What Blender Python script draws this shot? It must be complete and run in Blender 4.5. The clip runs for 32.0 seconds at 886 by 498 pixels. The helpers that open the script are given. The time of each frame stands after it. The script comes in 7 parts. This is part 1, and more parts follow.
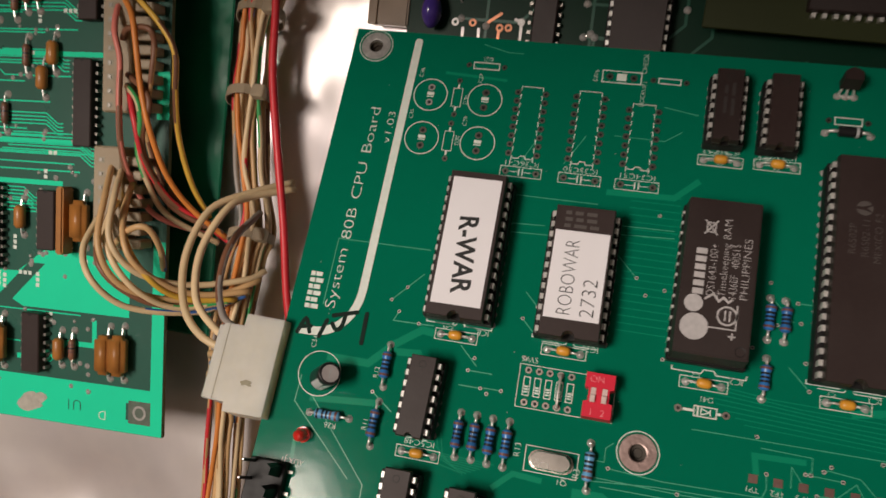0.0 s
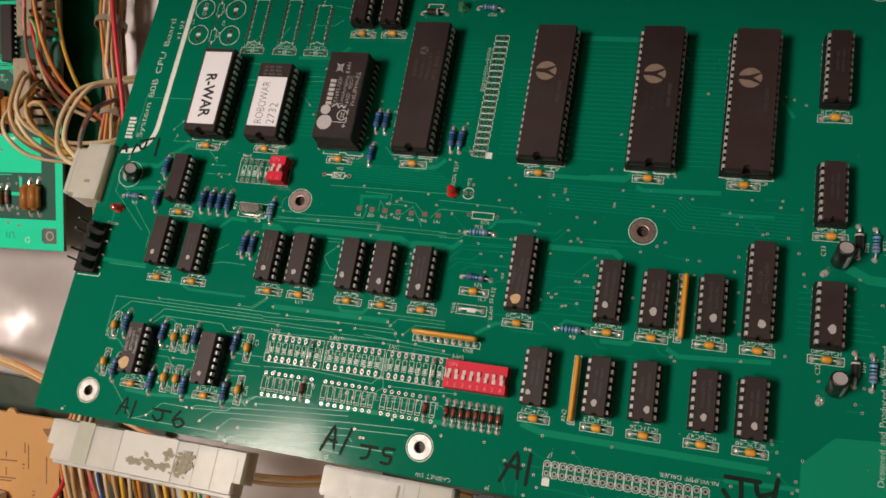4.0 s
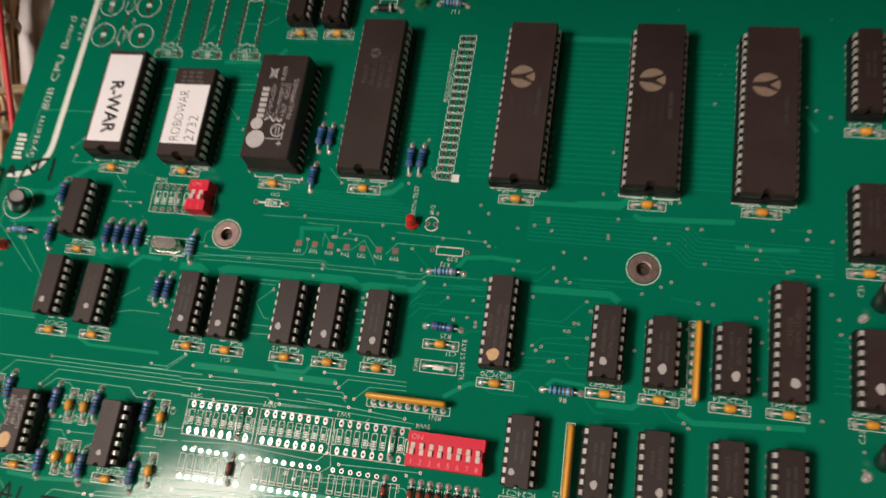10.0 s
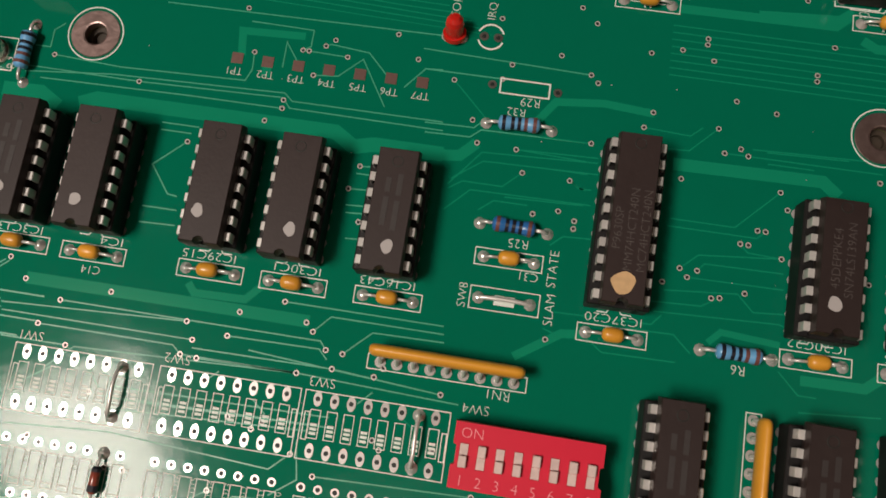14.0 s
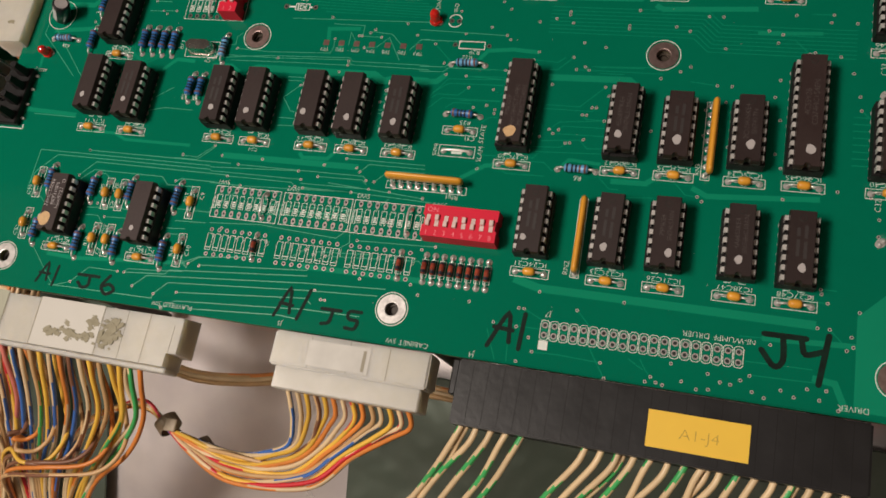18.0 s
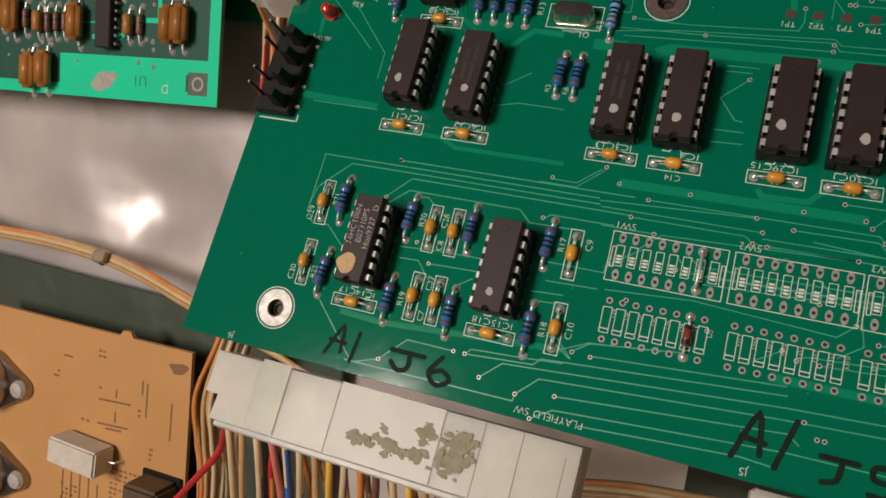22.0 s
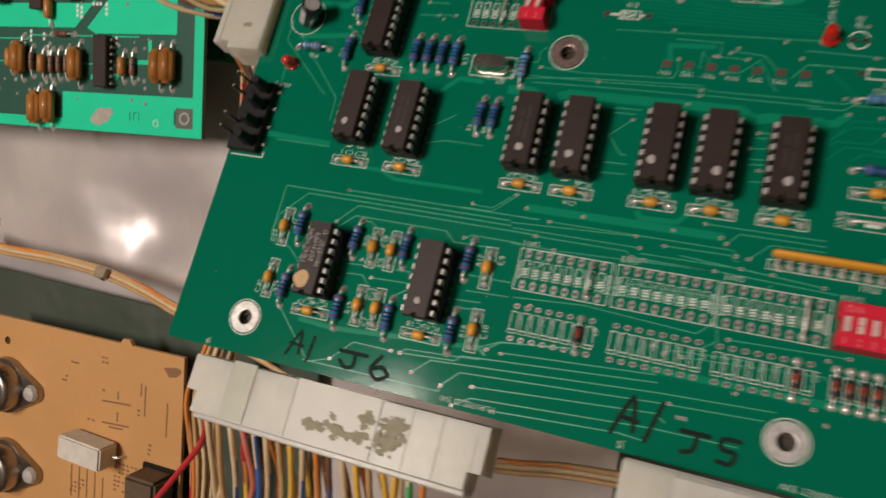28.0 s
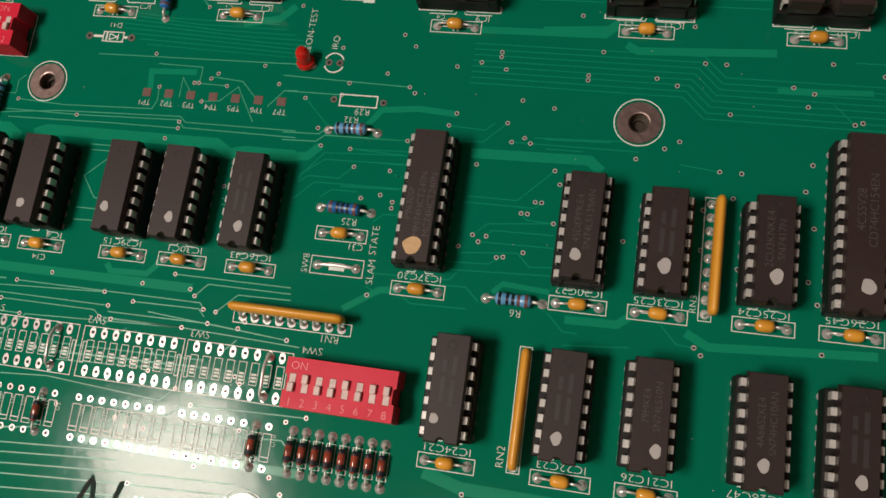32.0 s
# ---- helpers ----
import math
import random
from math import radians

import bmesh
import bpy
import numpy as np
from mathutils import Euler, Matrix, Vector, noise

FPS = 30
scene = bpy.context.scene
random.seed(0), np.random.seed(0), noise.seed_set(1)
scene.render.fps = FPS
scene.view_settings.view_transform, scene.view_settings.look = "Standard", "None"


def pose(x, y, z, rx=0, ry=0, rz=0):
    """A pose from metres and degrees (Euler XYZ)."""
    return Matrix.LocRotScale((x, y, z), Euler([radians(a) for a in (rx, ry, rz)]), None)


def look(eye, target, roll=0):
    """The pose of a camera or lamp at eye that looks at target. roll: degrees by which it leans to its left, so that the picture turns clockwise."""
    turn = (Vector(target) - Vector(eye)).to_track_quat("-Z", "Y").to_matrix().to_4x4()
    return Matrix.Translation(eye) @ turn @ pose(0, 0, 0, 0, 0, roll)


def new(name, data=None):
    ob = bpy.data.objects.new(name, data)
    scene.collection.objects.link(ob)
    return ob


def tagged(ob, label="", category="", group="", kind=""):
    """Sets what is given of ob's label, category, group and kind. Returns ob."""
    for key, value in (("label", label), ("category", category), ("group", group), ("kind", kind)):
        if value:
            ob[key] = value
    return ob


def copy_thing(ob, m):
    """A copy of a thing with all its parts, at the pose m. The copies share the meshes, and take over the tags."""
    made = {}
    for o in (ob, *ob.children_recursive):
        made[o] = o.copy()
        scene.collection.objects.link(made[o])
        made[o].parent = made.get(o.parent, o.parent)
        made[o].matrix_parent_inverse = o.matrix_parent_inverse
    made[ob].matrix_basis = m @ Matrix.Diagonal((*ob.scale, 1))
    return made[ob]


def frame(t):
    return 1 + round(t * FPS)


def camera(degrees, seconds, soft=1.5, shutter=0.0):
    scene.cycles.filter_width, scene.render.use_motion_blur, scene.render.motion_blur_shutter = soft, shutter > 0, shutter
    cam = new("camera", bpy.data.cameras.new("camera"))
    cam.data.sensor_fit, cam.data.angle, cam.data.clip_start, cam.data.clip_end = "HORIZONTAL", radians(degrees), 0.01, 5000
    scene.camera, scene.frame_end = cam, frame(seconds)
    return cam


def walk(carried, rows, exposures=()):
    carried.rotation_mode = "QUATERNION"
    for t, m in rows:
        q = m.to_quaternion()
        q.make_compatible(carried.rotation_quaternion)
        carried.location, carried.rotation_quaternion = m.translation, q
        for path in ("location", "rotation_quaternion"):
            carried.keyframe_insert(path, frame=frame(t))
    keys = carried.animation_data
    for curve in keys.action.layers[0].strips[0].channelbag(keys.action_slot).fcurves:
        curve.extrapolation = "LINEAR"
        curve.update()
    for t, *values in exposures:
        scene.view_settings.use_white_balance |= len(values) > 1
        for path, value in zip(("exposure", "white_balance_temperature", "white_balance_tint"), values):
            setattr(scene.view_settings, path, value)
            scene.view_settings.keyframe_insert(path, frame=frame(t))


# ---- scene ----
cam = camera(57.51, 32.0, soft=1.6, shutter=0.5)
# seconds, eye in metres, turn in degrees; the circuit board's top face lies at z = 0.12
ROWS = [
    (0.0, 0.06034, 0.07128, 0.30979, 17.028, 10.403, 11.247),
    (0.5, 0.07082, 0.06902, 0.32845, 17.727, 10.961, 11.379),
    (1.0, 0.08106, 0.06603, 0.34873, 18.603, 11.585, 11.614),
    (1.5, 0.08802, 0.06222, 0.36042, 19.132, 12.545, 11.710),
    (2.0, 0.12084, 0.04892, 0.37720, 18.507, 13.203, 10.804),
    (2.5, 0.17154, 0.03213, 0.39842, 17.416, 14.457, 10.180),
    (3.0, 0.19520, 0.01135, 0.41113, 18.213, 14.691, 10.530),
    (3.5, 0.20686, -0.00575, 0.39563, 18.070, 14.339, 10.537),
    (5.5, 0.20443, -0.00413, 0.37644, 17.488, 12.836, 9.870),
    (6.0, 0.20602, -0.00366, 0.37954, 17.947, 12.943, 9.770),
    (6.5, 0.20535, -0.00198, 0.38068, 18.238, 12.776, 9.737),
    (7.0, 0.20899, -0.00030, 0.38058, 18.903, 12.636, 9.782),
    (7.5, 0.20907, 0.00277, 0.38188, 19.360, 12.573, 9.588),
    (8.0, 0.20890, 0.00301, 0.38179, 19.789, 12.620, 9.397),
    (8.5, 0.20790, 0.00405, 0.38428, 20.111, 12.553, 9.273),
    (9.0, 0.20789, 0.00352, 0.38120, 20.436, 12.445, 9.277),
    (9.5, 0.20281, 0.00800, 0.37407, 20.051, 11.998, 9.177),
    (10.0, 0.18833, 0.01490, 0.34162, 18.445, 10.433, 8.457),
    (10.5, 0.17121, 0.02541, 0.30398, 16.088, 9.209, 8.026),
    (11.0, 0.15084, 0.02695, 0.27050, 14.352, 6.815, 8.156),
    (11.5, 0.14411, 0.03298, 0.25183, 13.043, 5.025, 8.739),
    (12.0, 0.13822, 0.03281, 0.24088, 12.040, 3.507, 8.826),
    (12.5, 0.13810, 0.03398, 0.23650, 11.514, 2.747, 8.863),
    (13.0, 0.13750, 0.03329, 0.23744, 11.443, 2.499, 8.987),
    (13.5, 0.13786, 0.03331, 0.24083, 11.552, 2.439, 9.138),
    (14.0, 0.13944, 0.03114, 0.24117, 11.639, 2.453, 9.268),
    (14.5, 0.14220, 0.02897, 0.24217, 11.475, 2.555, 9.299),
    (16.5, 0.17743, 0.00129, 0.31792, 14.580, 8.879, 10.068),
    (17.0, 0.19535, -0.03212, 0.32655, 15.959, 12.062, 10.796),
    (17.5, 0.20197, -0.03962, 0.32490, 16.780, 12.933, 11.034),
    (18.0, 0.20315, -0.03759, 0.32730, 17.558, 13.250, 11.053),
    (18.5, 0.20714, -0.03585, 0.32758, 17.984, 13.266, 11.059),
    (19.0, 0.21068, -0.02412, 0.32129, 17.833, 13.096, 10.732),
    (19.5, 0.19759, -0.01250, 0.31710, 17.877, 13.220, 11.048),
    (20.0, 0.18049, -0.01453, 0.30901, 18.062, 13.705, 12.047),
    (20.5, 0.14864, -0.01070, 0.29804, 17.895, 14.789, 13.131),
    (21.0, 0.12175, -0.01266, 0.29278, 17.852, 16.002, 14.594),
    (21.5, 0.10035, -0.01291, 0.28073, 17.204, 16.945, 15.819),
    (22.0, 0.09430, -0.01367, 0.27480, 16.926, 17.341, 16.239),
    (22.5, 0.09173, -0.01211, 0.27058, 16.848, 17.200, 15.855),
    (23.0, 0.09224, -0.01391, 0.27160, 16.707, 17.059, 15.649),
    (23.5, 0.09317, -0.01338, 0.27236, 16.648, 17.174, 15.594),
    (24.0, 0.09321, -0.01274, 0.27240, 16.500, 17.309, 15.453),
    (24.5, 0.09358, -0.01254, 0.27265, 16.462, 17.382, 15.495),
    (25.0, 0.09368, -0.01313, 0.27400, 16.460, 17.559, 15.614),
    (25.5, 0.09344, -0.01306, 0.27439, 16.443, 17.796, 15.666),
    (27.5, 0.09885, -0.01256, 0.27890, 16.327, 18.041, 15.473),
    (28.0, 0.12082, -0.01264, 0.29966, 16.853, 18.236, 15.324),
    (28.5, 0.15774, -0.00855, 0.31155, 17.720, 17.063, 14.736),
    (29.0, 0.18501, 0.00042, 0.30112, 17.948, 14.332, 12.920),
    (29.5, 0.19162, 0.01381, 0.27590, 16.725, 11.852, 10.882),
    (30.0, 0.19008, 0.02063, 0.26447, 14.873, 9.825, 9.298),
    (30.5, 0.19046, 0.02205, 0.26403, 13.582, 9.524, 8.896),
    (31.0, 0.18995, 0.02167, 0.26534, 13.527, 9.411, 8.726),
    (31.5, 0.19074, 0.02192, 0.26538, 13.634, 9.535, 8.631),
    (32.0, 0.19111, 0.02174, 0.26601, 13.870, 9.752, 8.618),
]
walk(cam, [(t, pose(*row)) for t, *row in ROWS],
     exposures=[(0.0, -0.02), (1.5, -0.02), (3.5, 0.13), (9.0, 0.2), (10.0, 0.3), (12.5, 0.06), (15.5, 0.10), (19.0, 0.23), (21.0, 0.04), (22.0, -0.12), (28.0, -0.12), (29.0, 0.12), (30.5, 0.09), (32.0, 0.12)])

# ---- light ----
MM = 0.001
ZB = 120.0      # height of the main board's top face, in millimetres


def lamp(name, eye, target, wide, deep, watts, colour):
    data = bpy.data.lights.new(name, "AREA")
    data.shape, data.size, data.size_y, data.energy, data.color = "RECTANGLE", wide, deep, watts, colour
    ob = new(name, data)
    ob.matrix_world = look(eye, target)
    return ob


lamp("work_lamp", (-0.350, -0.180, 1.12), (0.10, 0.07, 0.12), 0.40, 0.20, 10.7, (1.0, 0.88, 0.78))
lamp("room_lamp", (0.10, -0.30, 1.36), (0.10, 0.05, 0.1), 0.4, 0.4, 0.7, (1.0, 0.88, 0.78))
world = bpy.data.worlds.new("room_air")
scene.world = world
world.use_nodes = True
world.node_tree.nodes["Background"].inputs[0].default_value = (0.9, 0.75, 0.6, 1)
world.node_tree.nodes["Background"].inputs[1].default_value = 0.008


# ---- materials ----
def mat(name, colour, rough=0.5, metal=0.0, grain=(), bump=(), coat=0.0, spread=0.0, other=None, spec=0.5, through_=0.0, ior=1.45):
    """A surface. grain: rows of (size in mm, share) that vary the colour towards `other`; bump: (size in mm, strength); spread: change from object to object."""
    m = bpy.data.materials.new(name)
    m.use_nodes = True
    nt = m.node_tree
    b = nt.nodes["Principled BSDF"]
    b.inputs["Base Color"].default_value = (*colour, 1)
    b.inputs["Roughness"].default_value = rough
    b.inputs["Metallic"].default_value = metal
    b.inputs["Coat Weight"].default_value = coat
    b.inputs["Coat Roughness"].default_value = 0.12
    b.inputs["Specular IOR Level"].default_value = spec
    b.inputs["Transmission Weight"].default_value = through_
    b.inputs["IOR"].default_value = ior
    where = nt.nodes.new("ShaderNodeTexCoord").outputs["Object"]
    info = nt.nodes.new("ShaderNodeObjectInfo").outputs["Random"]
    last = None
    other = other or tuple(0.55 * c for c in colour)
    for size, share in grain:
        n = nt.nodes.new("ShaderNodeTexNoise")
        n.noise_dimensions = "4D"
        n.inputs["Scale"].default_value = 1000.0 / size
        n.inputs["Detail"].default_value = 4
        nt.links.new(where, n.inputs["Vector"])
        nt.links.new(info, n.inputs["W"])
        ramp = nt.nodes.new("ShaderNodeMapRange")
        ramp.inputs[1].default_value, ramp.inputs[2].default_value = 0.38, 0.68
        ramp.inputs[3].default_value, ramp.inputs[4].default_value = 0.0, share
        nt.links.new(n.outputs[0], ramp.inputs[0])
        mix = nt.nodes.new("ShaderNodeMix")
        mix.data_type = "RGBA"
        nt.links.new(ramp.outputs[0], mix.inputs[0])
        if last is None:
            mix.inputs[6].default_value = (*colour, 1)
        else:
            nt.links.new(last, mix.inputs[6])
        mix.inputs[7].default_value = (*other, 1)
        last = mix.outputs[2]
        rr = nt.nodes.new("ShaderNodeMapRange")
        rr.inputs[1].default_value, rr.inputs[2].default_value = 0.3, 0.7
        rr.inputs[3].default_value, rr.inputs[4].default_value = 0.9 * rough, min(1, 1.12 * rough)
        nt.links.new(n.outputs[0], rr.inputs[0])
        nt.links.new(rr.outputs[0], b.inputs["Roughness"])
    if spread:
        hsv = nt.nodes.new("ShaderNodeHueSaturation")
        mr = nt.nodes.new("ShaderNodeMapRange")
        mr.inputs[3].default_value, mr.inputs[4].default_value = 1 - spread, 1 + spread
        nt.links.new(info, mr.inputs[0])
        nt.links.new(mr.outputs[0], hsv.inputs["Value"])
        if last is None:
            hsv.inputs["Color"].default_value = (*colour, 1)
        else:
            nt.links.new(last, hsv.inputs["Color"])
        last = hsv.outputs[0]
    if last is not None:
        nt.links.new(last, b.inputs["Base Color"])
    if bump:
        n = nt.nodes.new("ShaderNodeTexNoise")
        n.inputs["Scale"].default_value = 1000.0 / bump[0]
        n.inputs["Detail"].default_value = 3
        nt.links.new(where, n.inputs["Vector"])
        bp = nt.nodes.new("ShaderNodeBump")
        bp.inputs["Strength"].default_value = bump[1]
        bp.inputs["Distance"].default_value = bump[0] * 0.0003
        nt.links.new(n.outputs[0], bp.inputs["Height"])
        nt.links.new(bp.outputs[0], b.inputs["Normal"])
    return m


MASK = mat("solder_mask_green", (0.0012, 0.150, 0.084), 0.11, grain=((60, 0.3), (3, 0.12)), bump=(2.4, 0.03), other=(0.0012, 0.122, 0.067), spec=0.26)
TRACE = mat("masked_copper", (0.006, 0.235, 0.128), 0.15, grain=((20, 0.3),), other=(0.004, 0.20, 0.108), spec=0.4)
# paler than TRACE: the lamp's sheen on thin ridges is put into the colour
THIN = mat("thin_masked_copper", (0.055, 0.36, 0.225), 0.34, grain=((8, 0.5),), other=(0.012, 0.22, 0.12), spec=0.6)
INK = mat("white_ink", (0.72, 0.76, 0.70), 0.5, grain=((2, 0.35),), other=(0.5, 0.6, 0.5))
EPOXY = mat("board_edge", (0.16, 0.17, 0.07), 0.6, grain=((3, 0.5),))
PLASTIC = mat("black_chip_plastic", (0.0265, 0.0155, 0.0142), 0.5, grain=((1.2, 0.35), (12, 0.3)), bump=(0.5, 0.12), spread=0.2, other=(0.036, 0.0225, 0.0205), spec=0.42)
SOCKET = mat("black_socket_plastic", (0.010, 0.009, 0.009), 0.5, grain=((3, 0.4),), spec=0.35)
TIN = mat("tinned_pin", (0.80, 0.77, 0.73), 0.3, 0.5, grain=((1.5, 0.4),), spread=0.12)
SOLDER = mat("solder", (0.74, 0.71, 0.68), 0.22, 0.55, grain=((1.0, 0.5),), other=(0.5, 0.48, 0.45), spec=0.7)
RING_COPPER = mat("worn_copper_ring", (0.40, 0.29, 0.265), 0.42, 0.9, grain=((1.5, 0.6), (6, 0.4)), bump=(1.5, 0.2), other=(0.22, 0.15, 0.135))
RING_TIN = mat("worn_tinned_ring", (0.62, 0.59, 0.56), 0.42, 0.5, grain=((1.2, 0.6), (5, 0.4)), bump=(1.5, 0.15), other=(0.30, 0.28, 0.27))
DULL_PAD = mat("dull_pad", (0.46, 0.40, 0.36), 0.36, 1.0, grain=((1.0, 0.5),), other=(0.25, 0.2, 0.17))
HOLE = mat("drilled_hole", (0.010, 0.013, 0.010), 0.6)
VIA_TIN = mat("plated_hole", (0.62, 0.58, 0.54), 0.32, 0.25, grain=((0.8, 0.4),), spec=0.7)
PAPER = mat("white_label", (0.82, 0.79, 0.82), 0.6, grain=((8, 0.15),), other=(0.72, 0.68, 0.70))
BLACK_INK = mat("black_ink", (0.012, 0.012, 0.012), 0.5)
MARKER = mat("black_marker", (0.006, 0.012, 0.009), 0.6, grain=((3, 0.5),), other=(0.005, 0.04, 0.024), spec=0.15)
FAINT = mat("worn_print", (0.036, 0.029, 0.028), 0.55, grain=((1, 0.5),), other=(0.031, 0.024, 0.022))
GREY_INK = mat("faded_ink", (0.42, 0.27, 0.05), 0.6, grain=((1, 0.6),), other=(0.75, 0.46, 0.05))
GREY_PRINT = mat("grey_print", (0.08, 0.066, 0.061), 0.55, grain=((1, 0.4),), other=(0.09, 0.08, 0.075))
PALE_PRINT = mat("pale_print", (0.50, 0.47, 0.47), 0.5, grain=((1, 0.3),))
GOLD_PRINT = mat("tan_print", (0.24, 0.17, 0.125), 0.5, grain=((1.5, 0.4),))
DOT = mat("grey_paint_dot", (0.42, 0.39, 0.38), 0.6, grain=((1, 0.3),), other=(0.4, 0.37, 0.36))
TAN_DOT = mat("tan_paint_dot", (0.62, 0.40, 0.20), 0.6, grain=((1, 0.3),))
CAP_YELLOW = mat("yellow_capacitor", (0.72, 0.33, 0.035), 0.35, grain=((2, 0.4),), spread=0.12, other=(0.55, 0.22, 0.02), coat=0.3)
RES_BLUE = mat("blue_resistor", (0.03, 0.16, 0.44), 0.3, grain=((1.5, 0.3),), spread=0.15, coat=0.3)
RES_PALE = mat("pale_blue_resistor", (0.13, 0.36, 0.62), 0.35, grain=((1.5, 0.3),), spread=0.1, coat=0.3)
BAND_DARK = mat("dark_band", (0.012, 0.012, 0.02), 0.4)
BAND_RED = mat("brown_band", (0.15, 0.06, 0.055), 0.4)
BAND_PALE = mat("pale_band", (0.5, 0.5, 0.5), 0.4)
RED_PLASTIC = mat("red_switch_plastic", (0.66, 0.016, 0.045), 0.45, grain=((6, 0.25),), bump=(1, 0.05), other=(0.56, 0.014, 0.035), spec=0.3)
SLIDER = mat("cream_slider", (0.70, 0.53, 0.49), 0.45, grain=((1, 0.4),))
LED_RED = mat("red_led_lens", (0.85, 0.03, 0.02), 0.08, grain=((2, 0.3),), coat=0.8, other=(0.5, 0.01, 0.01), through_=0.35)
LED_CLEAR = mat("clear_green_led_lens", (0.25, 0.75, 0.40), 0.1, through_=0.8, coat=0.4)
GLASS_RED = mat("red_glass_diode", (0.34, 0.065, 0.035), 0.15, grain=((1, 0.7),), coat=0.6, other=(0.08, 0.02, 0.015))
NYLON = mat("white_nylon", (0.58, 0.55, 0.48), 0.38, grain=((14, 0.5), (3, 0.2)), bump=(3, 0.06), other=(0.43, 0.41, 0.34), coat=0.06)
NYLON_OLD = mat("yellowed_nylon", (0.36, 0.28, 0.19), 0.5, grain=((9, 0.4),), other=(0.22, 0.17, 0.11))
for nylon, depth in ((NYLON, 0.7), (NYLON_OLD, 0.3)):
    skin = nylon.node_tree.nodes["Principled BSDF"]
    skin.inputs["Subsurface Weight"].default_value = depth
    skin.inputs["Subsurface Scale"].default_value = 0.012
    skin.inputs["Subsurface Radius"].default_value = (1.0, 0.9, 0.7)
BLACK_NYLON = mat("black_connector_plastic", (0.012, 0.0115, 0.012), 0.36, grain=((8, 0.4),), bump=(2, 0.08), other=(0.02, 0.019, 0.02))
TAPE = mat("yellow_tape", (0.86, 0.55, 0.06), 0.5, grain=((6, 0.25),), other=(0.75, 0.46, 0.05))
STEEL = mat("crystal_can", (0.70, 0.64, 0.58), 0.25, 1.0, grain=((4, 0.3),))
RN_ORANGE = mat("ochre_network", (0.72, 0.33, 0.035), 0.4, grain=((3, 0.35),), coat=0.2, other=(0.6, 0.24, 0.02))
SLEEVE = mat("black_sleeve", (0.014, 0.014, 0.015), 0.3, coat=0.3)
CAN_TOP = mat("aluminium_top", (0.56, 0.51, 0.50), 0.5, 0.35, grain=((2, 0.3),))
FOIL = mat("dull_aluminium_sheet", (0.88, 0.81, 0.78), 0.3, 0.55, grain=((70, 0.6), (14, 0.3)), bump=(90, 0.25), other=(0.60, 0.54, 0.57))
STANDOFF = mat("brown_standoff", (0.045, 0.034, 0.024), 0.5, grain=((3, 0.4),))
# colours the tan board's shadow band and the lower plate
GREY_GREEN = mat("grey_green_sheet", (0.095, 0.115, 0.09), 0.4, 0.3, grain=((40, 0.5), (5, 0.2)), bump=(50, 0.3), other=(0.06, 0.085, 0.062))


# ---- building helpers: all lengths in millimetres ----
def finish(bm, mat_, smooth=False, name="mesh"):
    bmesh.ops.scale(bm, vec=(MM, MM, MM), verts=bm.verts)
    bmesh.ops.recalc_face_normals(bm, faces=bm.faces)
    me = bpy.data.meshes.new(name)
    bm.to_mesh(me)
    bm.free()
    me.materials.append(mat_)
    if smooth:
        for p in me.polygons:
            p.use_smooth = True
    return me


def part(name, bm, mat_, parent=None, label="", smooth=False, at=(0, 0, 0), turn=0.0, kind=""):
    """One mesh object of a bmesh, or of a mesh made before, under a thing or a part."""
    if parent is not None and parent.name == "circuit_board":
        if tuple(at) != (0, 0, 0):
            at = plumb(*at)
        elif not isinstance(bm, bpy.types.Mesh):
            for v in bm.verts:
                v.co = plumb(*v.co)
    me = bm if isinstance(bm, bpy.types.Mesh) else finish(bm, mat_, smooth, name)
    ob = new(name, me)
    ob.parent = parent
    ob.matrix_basis = Matrix.Translation(Vector(at) * MM) @ Matrix.Rotation(radians(turn), 4, "Z")
    return tagged(ob, label, kind=kind)


def plumb(x, y, z=0.0):
    """Board millimetres of a point of the drawn plan, which is a little oblique; below the board it also runs deeper."""
    k = 1 +0.0000183 * x -0.0000514 * y
    d = min(z, 0.0)
    return ((1.007031 * x -0.023314 * y -0.1916) / k + d * (0.1526 - 0.00053 * x + 0.0008 * d), (0.003203 * x +1.008722 * y -0.1457) / k - d * (0.067 - 0.00013 * x + 0.00012 * y + 0.00023 * d), z + d * (0.1941 - 0.0005 * x - 0.00025 * y + 0.00066 * d))


ORIGIN = Matrix.Translation((0, 0, ZB * MM))


def place(x, y, z=0.0, turn=0.0):
    """A pose on the main board."""
    return ORIGIN @ Matrix.Translation(Vector(plumb(x, y, z)) * MM) @ Matrix.Rotation(radians(turn), 4, "Z")


BACK = Matrix.Translation((0, 0, (ZB - 95) * MM)) @ Matrix.Rotation(math.atan(0.4), 4, "X")


def on_back(x, v, h=0.0, turn=0.0):
    """A pose on the sloping back plate: across, up the slope, above it."""
    return BACK @ Matrix.Translation(Vector((x, v, h)) * MM) @ Matrix.Rotation(radians(turn), 4, "Z")


def thing(name, m, label, category, group="", kind=""):
    ob = new(name)
    ob.empty_display_size = 0.002
    ob.matrix_basis = m
    return tagged(ob, label, category, group, kind)


def box(bm, x0, y0, z0, x1, y1, z1, bevel=0.0, seg=1):
    r = bmesh.ops.create_cube(bm, size=1.0)
    for v in r["verts"]:
        v.co = Vector(((x0 + x1) / 2 + v.co.x * (x1 - x0), (y0 + y1) / 2 + v.co.y * (y1 - y0), (z0 + z1) / 2 + v.co.z * (z1 - z0)))
    if bevel:
        edges = list({e for v in r["verts"] for e in v.link_edges})
        bmesh.ops.bevel(bm, geom=edges, offset=bevel, segments=seg, affect="EDGES")
    return bm


